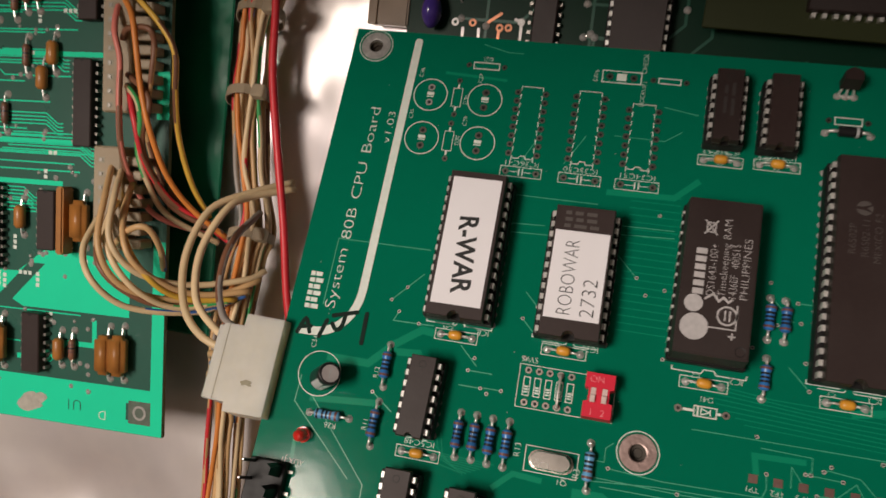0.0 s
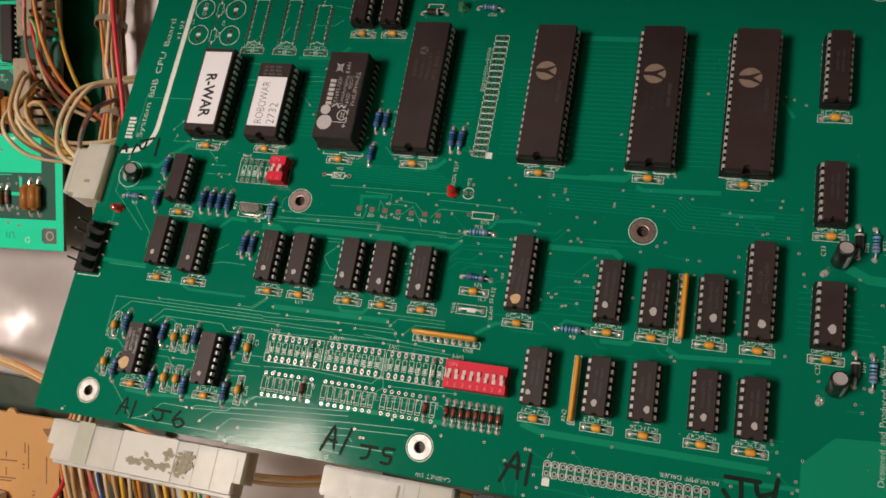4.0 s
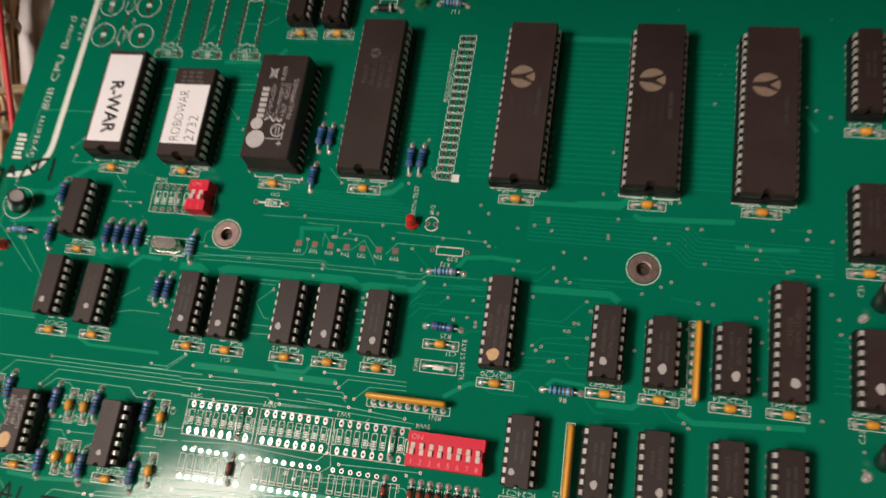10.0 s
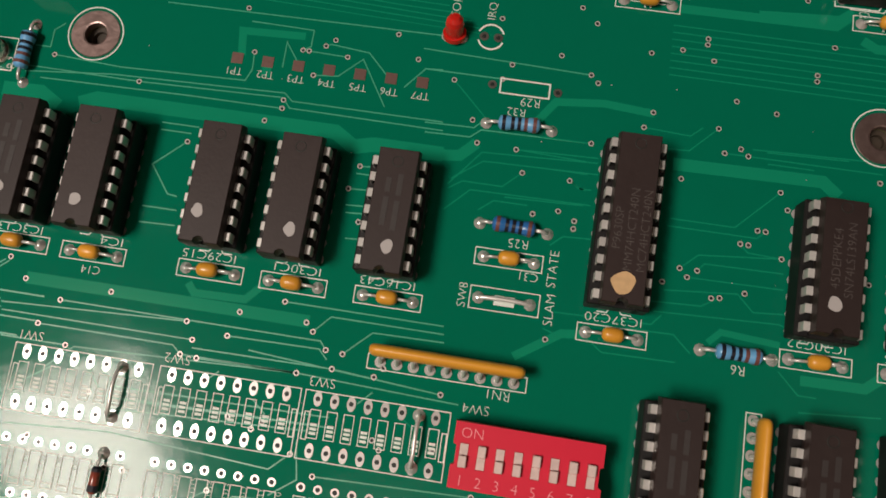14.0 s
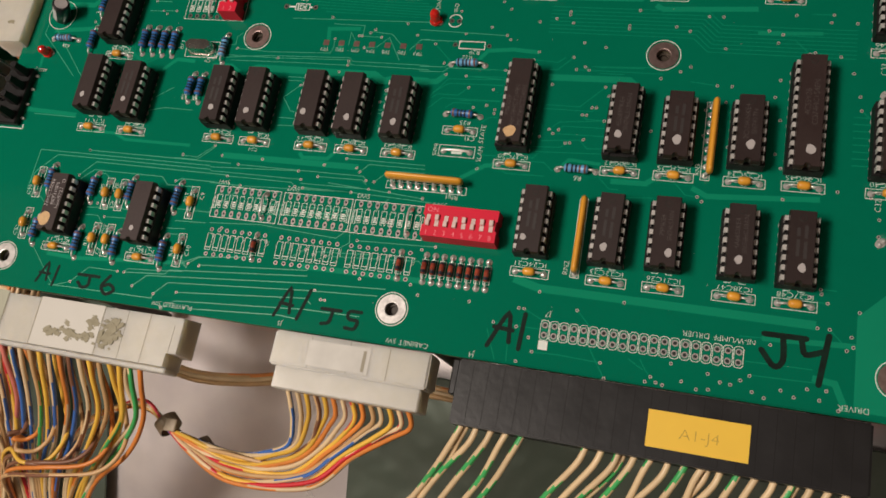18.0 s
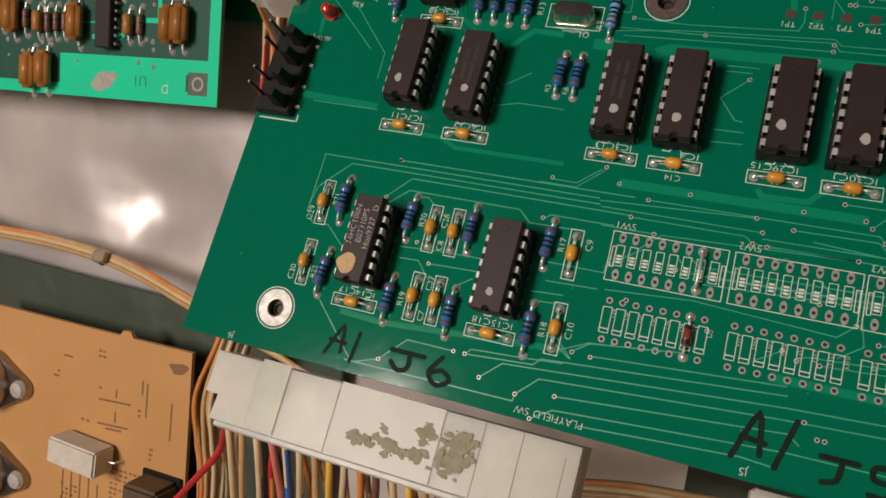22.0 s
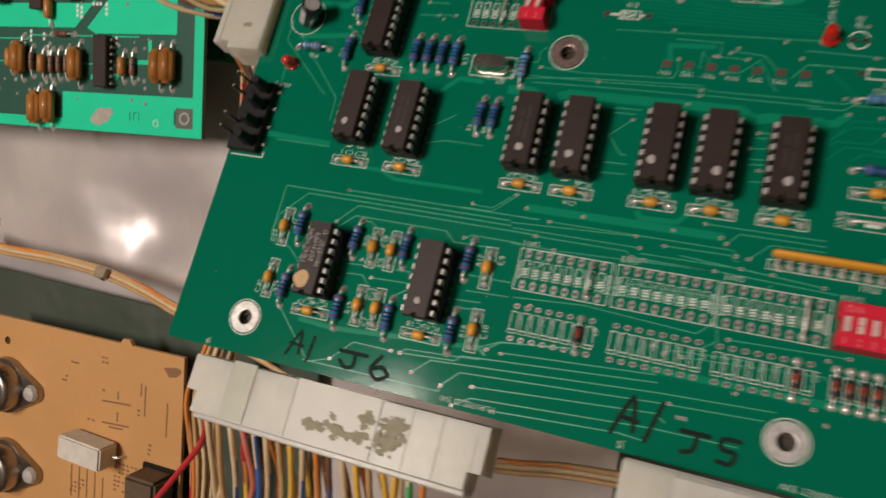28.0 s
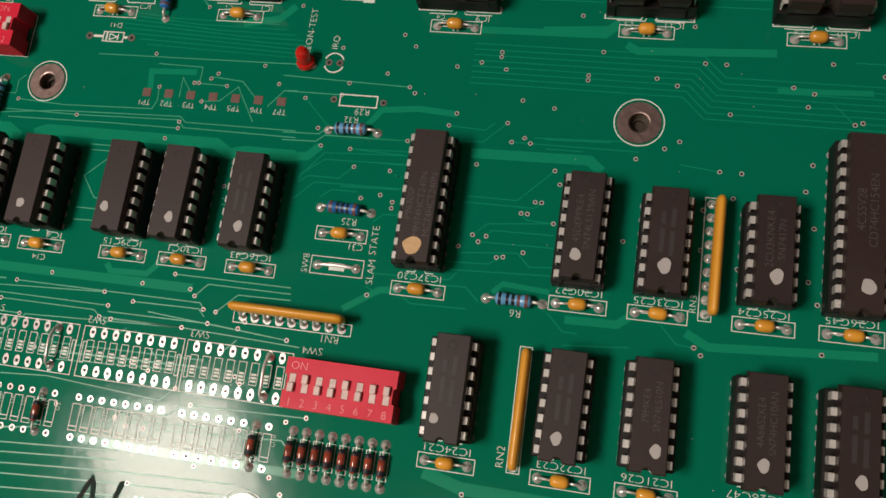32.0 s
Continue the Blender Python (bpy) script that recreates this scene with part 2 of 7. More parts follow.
def boxed(*a, bevel=0.0, seg=1):
    return box(bmesh.new(), *a, bevel=bevel, seg=seg)


def prism(bm, outline, z0, z1, inset=0.0):
    """An outline drawn up from z0 to z1; the top drawn in by inset round its middle."""
    cx = sum(p[0] for p in outline) / len(outline)
    cy = sum(p[1] for p in outline) / len(outline)

    def shrink(p):
        dx, dy = p[0] - cx, p[1] - cy
        return (p[0] - math.copysign(min(inset, abs(dx)), dx), p[1] - math.copysign(min(inset, abs(dy)), dy))
    low = [bm.verts.new((x, y, z0)) for x, y in outline]
    top = [bm.verts.new((*(shrink(p) if inset else p), z1)) for p in outline]
    n = len(outline)
    bm.faces.new(top)
    bm.faces.new(low[::-1])
    for i in range(n):
        bm.faces.new((low[i], low[(i + 1) % n], top[(i + 1) % n], top[i]))
    return bm


def circle(r, n=20, x=0.0, y=0.0, start=0.0, sweep=360.0):
    k = n if sweep >= 360 else n + 1
    return [(x + r * math.cos(radians(start + sweep * i / n)), y + r * math.sin(radians(start + sweep * i / n))) for i in range(k)]


def lathe(bm, profile, n=20, m=None):
    """Rows of (radius, height) turned round z, then moved by m."""
    rings, fresh = [], []
    for r, z in profile:
        ring = [bm.verts.new((r * math.cos(2 * math.pi * i / n), r * math.sin(2 * math.pi * i / n), z)) for i in range(n)] if r > 1e-6 else [bm.verts.new((0, 0, z))]
        rings.append(ring)
        fresh += ring
    for a, b in zip(rings, rings[1:]):
        for i in range(n):
            j = (i + 1) % n
            if len(a) == 1 and len(b) == 1:
                continue
            if len(a) == 1:
                bm.faces.new((a[0], b[i], b[j]))
            elif len(b) == 1:
                bm.faces.new((a[i], a[j], b[0]))
            else:
                bm.faces.new((a[i], a[j], b[j], b[i]))
    if m is not None:
        bmesh.ops.transform(bm, matrix=m, verts=fresh)
    return bm


def spline(points, k=6):
    """A smooth line through points."""
    p = [Vector(q) for q in points]
    p = [2 * p[0] - p[1], *p, 2 * p[-1] - p[-2]]
    out = []
    for a, b, c, d in zip(p, p[1:], p[2:], p[3:]):
        for i in range(k):
            t = i / k
            out.append(0.5 * (2 * b + (c - a) * t + (2 * a - 5 * b + 4 * c - d) * t * t + (3 * b - a - 3 * c + d) * t ** 3))
    return out + [p[-2]]


def tube(bm, points, r, n=8):
    """A round wire along points."""
    p = [Vector(q) for q in points]
    side = None
    rings = []
    for i, q in enumerate(p):
        way = (p[min(i + 1, len(p) - 1)] - p[max(i - 1, 0)]).normalized()
        if side is None:
            side = way.orthogonal().normalized()
        side = (side - way * side.dot(way)).normalized()
        up = way.cross(side)
        rings.append([bm.verts.new(q + r * (math.cos(2 * math.pi * j / n) * side + math.sin(2 * math.pi * j / n) * up)) for j in range(n)])
    for a, b in zip(rings, rings[1:]):
        for j in range(n):
            bm.faces.new((a[j], a[(j + 1) % n], b[(j + 1) % n], b[j]))
    bm.faces.new(rings[0][::-1])
    bm.faces.new(rings[-1])
    return bm


def ribbon(bm, points, w, z, shut=False):
    """A flat line of width w at height z."""
    p = [Vector((q[0], q[1])) for q in points]
    n = len(p)
    left, right = [], []
    for i in range(n):
        a = p[i - 1] if (i or shut) else None
        b = p[(i + 1) % n] if (i < n - 1 or shut) else None
        d0 = (p[i] - a).normalized() if a is not None else None
        d1 = (b - p[i]).normalized() if b is not None else None
        d0, d1 = d0 or d1, d1 or d0
        d = d0 + d1
        d = d.normalized() if d.length > 1e-6 else d1
        nrm = Vector((-d.y, d.x))
        k = w / 2 / max(0.35, nrm.dot(Vector((-d1.y, d1.x))))
        left.append(bm.verts.new((*(p[i] + nrm * k), z)))
        right.append(bm.verts.new((*(p[i] - nrm * k), z)))
    for i in range(n if shut else n - 1):
        j = (i + 1) % n
        bm.faces.new((right[i], right[j], left[j], left[i]))
    return bm


def frame_line(bm, x0, y0, x1, y1, w, z):
    return ribbon(bm, [(x0, y0), (x1, y0), (x1, y1), (x0, y1)], w, z, True)


def ring(bm, x, y, r0, r1, z, n=16, sx=1.0, sy=1.0):
    """A flat ring; sx, sy draw it out to an oval."""
    a = [bm.verts.new((x + sx * r0 * math.cos(2 * math.pi * i / n), y + r0 * min(sy, 1.0) * math.sin(2 * math.pi * i / n), z)) for i in range(n)]
    b = [bm.verts.new((x + sx * r1 * math.cos(2 * math.pi * i / n), y + sy * r1 * math.sin(2 * math.pi * i / n), z)) for i in range(n)]
    for i in range(n):
        j = (i + 1) % n
        bm.faces.new((a[i], b[i], b[j], a[j]))
    return bm


def disc(bm, x, y, r, z, n=14, sy=1.0):
    bm.faces.new([bm.verts.new((x + r * math.cos(2 * math.pi * i / n), y + sy * r * math.sin(2 * math.pi * i / n), z)) for i in range(n)])
    return bm


SIGNS = "ABCDEFGHIJKLMNOPQRSTUVWXYZabcdefghijklmnopqrstuvwxyz0123456789-.+/"


def cut_letters(heavy):
    """Each sign of the built-in font, one unit high, as (corners, faces, advance)."""
    made = []
    for sign in SIGNS:
        for body in (sign, sign + sign):
            cu = bpy.data.curves.new("sign", "FONT")
            cu.body, cu.size, cu.offset, cu.resolution_u = body, 1.38, heavy, 3
            made.append(new("sign", cu))
    graph = bpy.context.evaluated_depsgraph_get()
    out = {" ": ([], [], 0.5)}
    for sign, a, b in zip(SIGNS, made[::2], made[1::2]):
        one, two = (bpy.data.meshes.new_from_object(o.evaluated_get(graph)) for o in (a, b))
        right = [max(v.co.x for v in m.vertices) for m in (one, two)]
        out[sign] = ([tuple(v.co) for v in one.vertices], [tuple(p.vertices) for p in one.polygons], right[1] - right[0])
        bpy.data.meshes.remove(one), bpy.data.meshes.remove(two)
    for o in made:
        cu = o.data
        bpy.data.objects.remove(o)
        bpy.data.curves.remove(cu)
    return out


TYPE = {0: cut_letters(-0.026), 1: cut_letters(0.035)}
LETTERS = {}


def text_mesh(words, size, mat_, wide=0.0, heavy=0.0):
    key = (words, size, mat_.name, wide, heavy)
    if key not in LETTERS:
        corners, faces, x = [], [], 0.0
        for sign in words:
            vs, fs, step = TYPE[1 if heavy else 0][sign]
            faces += [tuple(i + len(corners) for i in f) for f in fs]
            corners += [(vx + x, vy - 0.5) for vx, vy, _ in vs]
            x += step
        left, right = min(c[0] for c in corners), max(c[0] for c in corners)
        sx = wide * MM / (right - left) if wide else size * MM
        me = bpy.data.meshes.new("lettering")
        me.from_pydata([((cx - (left + right) / 2) * sx, cy * size * MM, 0) for cx, cy in corners], [], faces)
        me.materials.append(mat_)
        LETTERS[key] = me
    return LETTERS[key]


def write(words, x, y, z, size, turn, mat_, parent, wide=0.0, heavy=0.0, label="", name="lettering"):
    """Words centred at x, y; size is the height of a capital letter, wide the length of the whole line."""
    return part(name, text_mesh(words, size, mat_, wide, heavy), mat_, parent, label, at=(x, y, z), turn=turn)


# ---- the cabinet and the back plate ----
def room():
    for name, a, label in (
        ("floor", (-760, -620, -150, 580, 560, -130), "dark wooden cabinet back"),
        ("ceiling", (-760, -620, 1460, 580, 560, 1480), "plain brown ceiling"),
        ("wall_north", (-760, 560, -150, 580, 580, 1480), "plain wall beyond the cabinet"),
        ("wall_south", (-760, -640, -150, 580, -620, 1480), "plain wall behind the camera"),
        ("wall_west", (-780, -640, -150, -760, 580, 1480), "plain cabinet wall"),
        ("wall_east", (580, -640, -150, 600, 580, 1480), "plain cabinet wall"),
        # the last one is an added blocker, out of view, shading the upper boards
        ("cabinet_top", (-760, 97, 378, 580, 560, 390), "unseen dark panel added to keep lamp light off the upper boards")):
        tagged(part(name, boxed(*a), DARK_WOOD if name in ("floor", "cabinet_top") else WALL), label, name.split("_")[0], kind="structure")


WALL = mat("brown_wall", (0.22, 0.18, 0.14), 0.8, grain=((300, 0.2),))
DARK_WOOD = mat("dark_cabinet_wood", (0.06, 0.035, 0.025), 0.6, grain=((30, 0.5),), bump=(10, 0.1))
room()


def sheet(name, mat_, x0, v0, x1, v1, h0, h1, label, bevel=0.5):
    bm = boxed(x0, v0, h0, x1, v1, h1, bevel=bevel)
    ob = part(name, bm, mat_)
    ob.matrix_basis = BACK
    return tagged(ob, label, "metal sheet", kind="structure")


# shade and mirrored green beside the older board, put in as a coloured strip
sheet("shadow_strip", mat("dark_green_paint", (0.006, 0.19, 0.095), 0.3, grain=((25, 0.6),), bump=(20, 0.2), other=(0.010, 0.08, 0.045)), -230, 104, -71, 350, 0.2, 1.0, "dark green strip standing in for shade and reflection beside the older board")
# the tan board's shadow on the ground sheet, added as a dark strip
sheet("lower_step", GREY_GREEN, -230, -210, -26, 3.0, 0.9, 1.9, "dark grey-green strip standing in for the tan board's shadow", 0.4)
sheet("lower_plate", GREY_GREEN, 88, -210, 340, -6, 0.2, 1.2, "dark grey-green plate below the edge plugs", 0.4)


def dented_sheet(x0, v0, x1, v1, step, deep):
    """A thin metal sheet with shallow dents, as one closed mesh."""
    bm = bmesh.new()
    nx, nv = int((x1 - x0) / step), int((v1 - v0) / step)
    grids = []
    for low in (0.0, 2.0):
        grids.append([[bm.verts.new((x0 + step * i, v0 + step * j, -deep - low - 7.0 * math.exp(-(x0 + step * i + 115) ** 2 / 760 - (v0 + step * j - 36) ** 2 / 330) + deep * noise.noise((0.0085 * (x0 + step * i), 0.012 * (v0 + step * j), 3.7)) + 0.25 * deep * noise.noise((0.03 * (x0 + step * i), 0.03 * (v0 + step * j), 9.1)))) for i in range(nx + 1)] for j in range(nv + 1)])
    for g in grids:
        for j in range(nv):
            for i in range(nx):
                bm.faces.new((g[j][i], g[j][i + 1], g[j + 1][i + 1], g[j + 1][i]))
    a, b = grids
    for j in range(nv):
        for i in (0, nx):
            bm.faces.new((a[j][i], a[j + 1][i], b[j + 1][i], b[j][i]))
    for i in range(nx):
        for j in (0, nv):
            bm.faces.new((a[j][i], a[j][i + 1], b[j][i + 1], b[j][i]))
    ob = part("ground_sheet", bm, FOIL, smooth=True)
    ob.matrix_basis = BACK
    return tagged(ob, "dull dented aluminium ground sheet behind all the boards", "metal sheet", kind="structure")


dented_sheet(-420, -260, 520, 420, 5.0, 5.0)

# ---- the main circuit board ----
HOLES = ((-10.8, 174.3), (154.6, 173.6), (265.1, 174.1), (69.0, 81.1), (195.0, 81.2), (0, 0), (130.8, 0.2), (256.0, 0.1))
cpu_board = thing("circuit_board", ORIGIN, "large green processor board full of socketed chips", "circuit board")


def board_plate(outline, holes, r, thick, top_mat, edge_mat):
    bm = bmesh.new()
    edges = []
    for loop in [outline] + [circle(r, 20, *h) for h in holes]:
        vs = [bm.verts.new((*p, 0)) for p in loop]
        edges += [bm.edges.new((vs[i], vs[(i + 1) % len(vs)])) for i in range(len(vs))]
    bmesh.ops.triangle_fill(bm, use_beauty=True, use_dissolve=False, edges=edges)
    low = bmesh.ops.duplicate(bm, geom=bm.verts[:] + bm.edges[:] + bm.faces[:])
    pairs = low["edge_map"]
    for v in [g for g in low["geom"] if isinstance(g, bmesh.types.BMVert)]:
        v.co.z = -thick
    sides = []
    for e in edges:
        o = pairs[e]
        a, b = e.verts
        c, d = o.verts
        if (c.co.xy - a.co.xy).length > 1e-4:
            c, d = d, c
        sides.append(bm.faces.new((a, b, d, c)))
    for s in sides:
        s.material_index = 1
    me = finish(bm, top_mat, name="plate")
    me.materials.append(edge_mat)
    return me


part("plate", board_plate([(-21.8, -9.6), (274.6, -9.7), (270.3, 182.4), (-21.6, 182.2)], [plumb(*h)[:2] for h in HOLES], 2.0, 1.6, MASK, EPOXY), MASK, cpu_board)
SILK = bmesh.new()      # printed outlines
PADS = bmesh.new()      # bright solder pads
DULL = bmesh.new()      # dull empty pads
BORE = bmesh.new()      # drilled holes seen as dark discs
LINES = bmesh.new()     # broad copper tracks under the mask
FINE = bmesh.new()      # thin copper tracks
VIAS = bmesh.new()
ZT, ZP, ZH, ZS = 0.03, 0.06, 0.09, 0.08
LW = 0.16

for n, (hx, hy) in enumerate(HOLES):
    bright = n in (0, 5, 6)
    bm = lathe(bmesh.new(), [(2.0, -1.5), (1.9, 0.05), (2.15, 0.12), (4.1, 0.12), (4.2, 0.0)], 28)
    part("mounting_ring", bm, RING_TIN if bright else RING_COPPER, cpu_board, "tinned ring round a mounting hole", at=(hx, hy, 0))
    ring(SILK, hx, hy, 4.5, 4.72, ZS, 32)
    bm = lathe(bmesh.new(), [(0, -2.4), (1.1, -2.4), (1.2, -1.75), (3.0, -1.7), (3.2, -2.0), (3.2, -93.5 + 0.4 * hy)], 16)
    tagged(part("standoff", bm, STANDOFF, None, at=(0, 0, 0), smooth=False), "dull brown standoff post under a mounting hole", "standoff", "board standoffs").matrix_basis = place(hx, hy)


def pad(x, y, r=0.85, hole=0.38, dull=False, sy=1.0):
    ring(DULL if dull else PADS, x, y, hole, r, ZP, 14, sy=sy)
    disc(BORE, x, y, hole * 1.02, ZP + 0.004, 10)


def via(x, y):
    ring(VIAS, x, y, 0.26, 0.45, ZP, 10)
    disc(BORE, x, y, 0.27, ZP + 0.004, 8)


def joint(x, y):
    """A filled solder joint."""
    lathe(PADS, [(0.95, 0.03), (0.7, 0.3), (0.35, 0.7), (0.0, 0.8)], 10, Matrix.Translation((x, y, 0)))


# ---- chips in sockets ----
DIPS = {}
TOP, HIGH = 8.2, 9.4      # tops of the narrow and of the wide chips over the board


def chip_body(n, row):
    long_, wide = {14: 18.9, 16: 19.8, 20: 25.6, 24: 31.4, 28: 36.4, 40: 51.8}[n], row - 1.3
    z0, zm, z1 = (4.9, 6.55, TOP) if row < 10 else (5.0, 7.0, HIGH)
    r = 0.85 if row < 10 else 1.5

    def outline(k):
        w, l = wide / 2 - k, long_ / 2 - k
        notch = [(r * math.cos(radians(a)), -l + r * math.sin(radians(a))) for a in range(180, -1, -30)]
        return [(-w, l), (-w, -l), *notch, (w, -l), (w, l)]
    bm = bmesh.new()
    loops = [[bm.verts.new((x, y, z)) for x, y in outline(k)] for k, z in ((0.35, z0), (0.0, zm - 0.1), (0.0, zm + 0.1), (0.2, z1 - 0.12), (0.3, z1))]
    for a, b in zip(loops, loops[1:]):
        for i in range(len(a)):
            j = (i + 1) % len(a)
            bm.faces.new((a[i], a[j], b[j], b[i]))
    bm.faces.new(loops[-1])
    bm.faces.new(loops[0][::-1])
    return bm


def pin_mesh(z):
    bm = bmesh.new()
    box(bm, -0.75, -0.68, z - 0.22, 0.3, 0.68, z, 0.08)
    box(bm, 0.08, -0.68, 3.6, 0.34, 0.68, z - 0.06, 0.08)
    return finish(bm, TIN, name="pin")


PINS = {7.62: pin_mesh(6.62), 15.24: pin_mesh(7.05)}


def dip_proto(n, row):
    t = thing("integrated_circuit", place(0, 0), "black plastic chip in a black socket", "chip")
    part("body", chip_body(n, row), PLASTIC, t)
    long_ = n / 2 * 2.54
    for s in (-1, 1):
        part("socket_rail", boxed(s * (row / 2 - 0.3) - 1.05, -long_ / 2, 0.4, s * (row / 2 - 0.3) + 1.05, long_ / 2, 4.6, bevel=0.2), SOCKET, t, "black socket rail")
    for y0 in ([-long_ / 2, long_ / 2 - 2.0] if n < 28 else [-long_ / 2, -1.2, long_ / 2 - 2.2]):
        part("socket_bar", boxed(-row / 2 + 0.75, y0, 0.6, row / 2 - 0.75, y0 + 2.1, 4.0, bevel=0.1), SOCKET, t, "black socket cross bar")
    bm = lathe(bmesh.new(), [(0.0, TOP - 0.04), (0.62, TOP - 0.04), (0.78, TOP + 0.025), (0.86, TOP + 0.005)], 16, Matrix.Translation((0, long_ / 2 - 1.6, 0)))
    if n < 28:
        part("mould_mark", bm, HOLE, t)
    else:
        bm.free()
    for i in range(n // 2):
        y = -long_ / 2 + 1.27 + 2.54 * i
        part("pin", PINS[row], TIN, t, at=(row / 2 - 0.1, y, 0))
        part("pin", PINS[row], TIN, t, at=(-row / 2 + 0.1, y, 0), turn=180)
    return t


def dip(x, y, n, label, row=7.62, group="logic chips", dot=None, name="integrated_circuit", turn=0.0):
    key = (n, row)
    turn += random.uniform(-0.7, 0.7)
    if key not in DIPS:
        t = DIPS[key] = dip_proto(n, row)
        t.matrix_basis = place(x, y, 0, turn)
        kept = [c for c in t.children]
        DIPS[key] = (t, kept)
    else:
        proto, kept = DIPS[key]
        extra = [c for c in proto.children if c not in kept]
        for c in extra:
            c.parent = None
        t = copy_thing(proto, place(x, y, 0, turn))
        for c in extra:
            c.parent = proto
    tagged(t, label, "chip", group)
    if dot:
        dx, dy, rx, ry, m = dot
        bm = bmesh.new()
        ang = random.uniform(0, 6)
        pts = [(rx * (1 + 0.12 * math.sin(3 * a + ang)) * math.cos(a), ry * (1 + 0.1 * math.sin(2 * a + ang)) * math.sin(a)) for a in [2 * math.pi * i / 18 for i in range(18)]]
        prism(bm, pts, TOP, TOP + 0.06)
        part("paint_dot", bm, m, t, "blob of paint", at=(dx, dy, 0))
    low = y - n / 4 * 2.54 - 0.15
    for s in (-1, 1):
        ribbon(SILK, [(x + s * (row / 2 - 1.2), low), (x + s * 1.1, low), (x + s * 0.8, low + 0.5)], 0.18, ZS)
    for k in range(n // 2):
        yy = y - n / 4 * 2.54 + 1.27 + 2.54 * k
        for s in (-1, 1):
            ring(PADS, x + s * row / 2, yy, 0.3, 0.85, ZP, 10)
    return t


def bars(t, x, y, w, rows, turn, m, z=TOP + 0.02, h=0.9, gap=1.6):
    """Printing too worn to read, as plain bars."""
    for i in range(rows):
        bm = bmesh.new()
        rng = random.Random(int(100 * (x + y + i)))
        a = -w / 2 + rng.uniform(0, 1.2)
        while a < w / 2 - 1.2:
            l = rng.uniform(1.6, 4.6)
            box(bm, a, -h / 2, 0, min(a + l, w / 2), h / 2, 0.02)
            a += l + 0.8
        c, s = math.cos(radians(turn)), math.sin(radians(turn))
        o = (i - (rows - 1) / 2) * -gap
        part("print_bar", bm, m, t, at=(x - s * o, y + c * o, z), turn=turn)


def cap_box(x, y, turn=0.0, full=True, half=5.15, deep=1.3):
    """The printed box, pads and ceramic capacitor that stand by each chip."""
    c, s = math.cos(radians(turn)), math.sin(radians(turn))

    def q(u, v):
        return (x + c * u - s * v, y + s * u + c * v)
    ribbon(SILK, [q(-half, -deep), q(half, -deep), q(half, deep), q(-half, deep)], LW, ZS, True)
    for u in (-3.85, 3.85):
        pad(*q(u, 0), dull=not full)
        if full:
            joint(*q(u, 0))
    if full:
        yellow_cap(x, y, turn)
    for u in (-0.45, 0.45):
        ribbon(SILK, [q(u, -0.9), q(u, 0.9)], 0.32, ZS)
    ribbon(SILK, [q(-2.8, 0), q(-0.45, 0)], LW, ZS)
    ribbon(SILK, [q(2.8, 0), q(0.45, 0)], LW, ZS)


CAPS = []


def yellow_cap(x, y, turn):
    if not CAPS:
        t = thing("ceramic_capacitor", place(x, y), "small yellow ceramic bead capacitor soldered flat to the board", "capacitor", "yellow bead capacitors")
        bm = lathe(bmesh.new(), [(0, -1.6), (0.6, -1.55), (0.98, -1.2), (1.12, -0.7), (1.15, 0), (1.12, 0.7), (0.98, 1.2), (0.6, 1.55), (0, 1.6)], 14, Matrix.Translation((0, 0, 1.45)) @ Matrix.Rotation(radians(90), 4, "Y"))
        part("bead", bm, CAP_YELLOW, t, smooth=True)
        for s in (-1, 1):
            bm = tube(bmesh.new(), [(s * 1.6, 0, 1.4), (s * 2.8, 0, 1.3), (s * 3.5, 0, 1.0), (s * 3.85, 0, 0.1)], 0.24, 6)
            part("lead", bm, TIN, t, smooth=True)
        CAPS.append(t)
        t.matrix_basis = place(x, y, 0, turn)
        return t
    t = copy_thing(CAPS[0], place(x, y, 0, turn + random.choice((0, 180)) + random.uniform(-3, 3)))
    return t


RES = {}


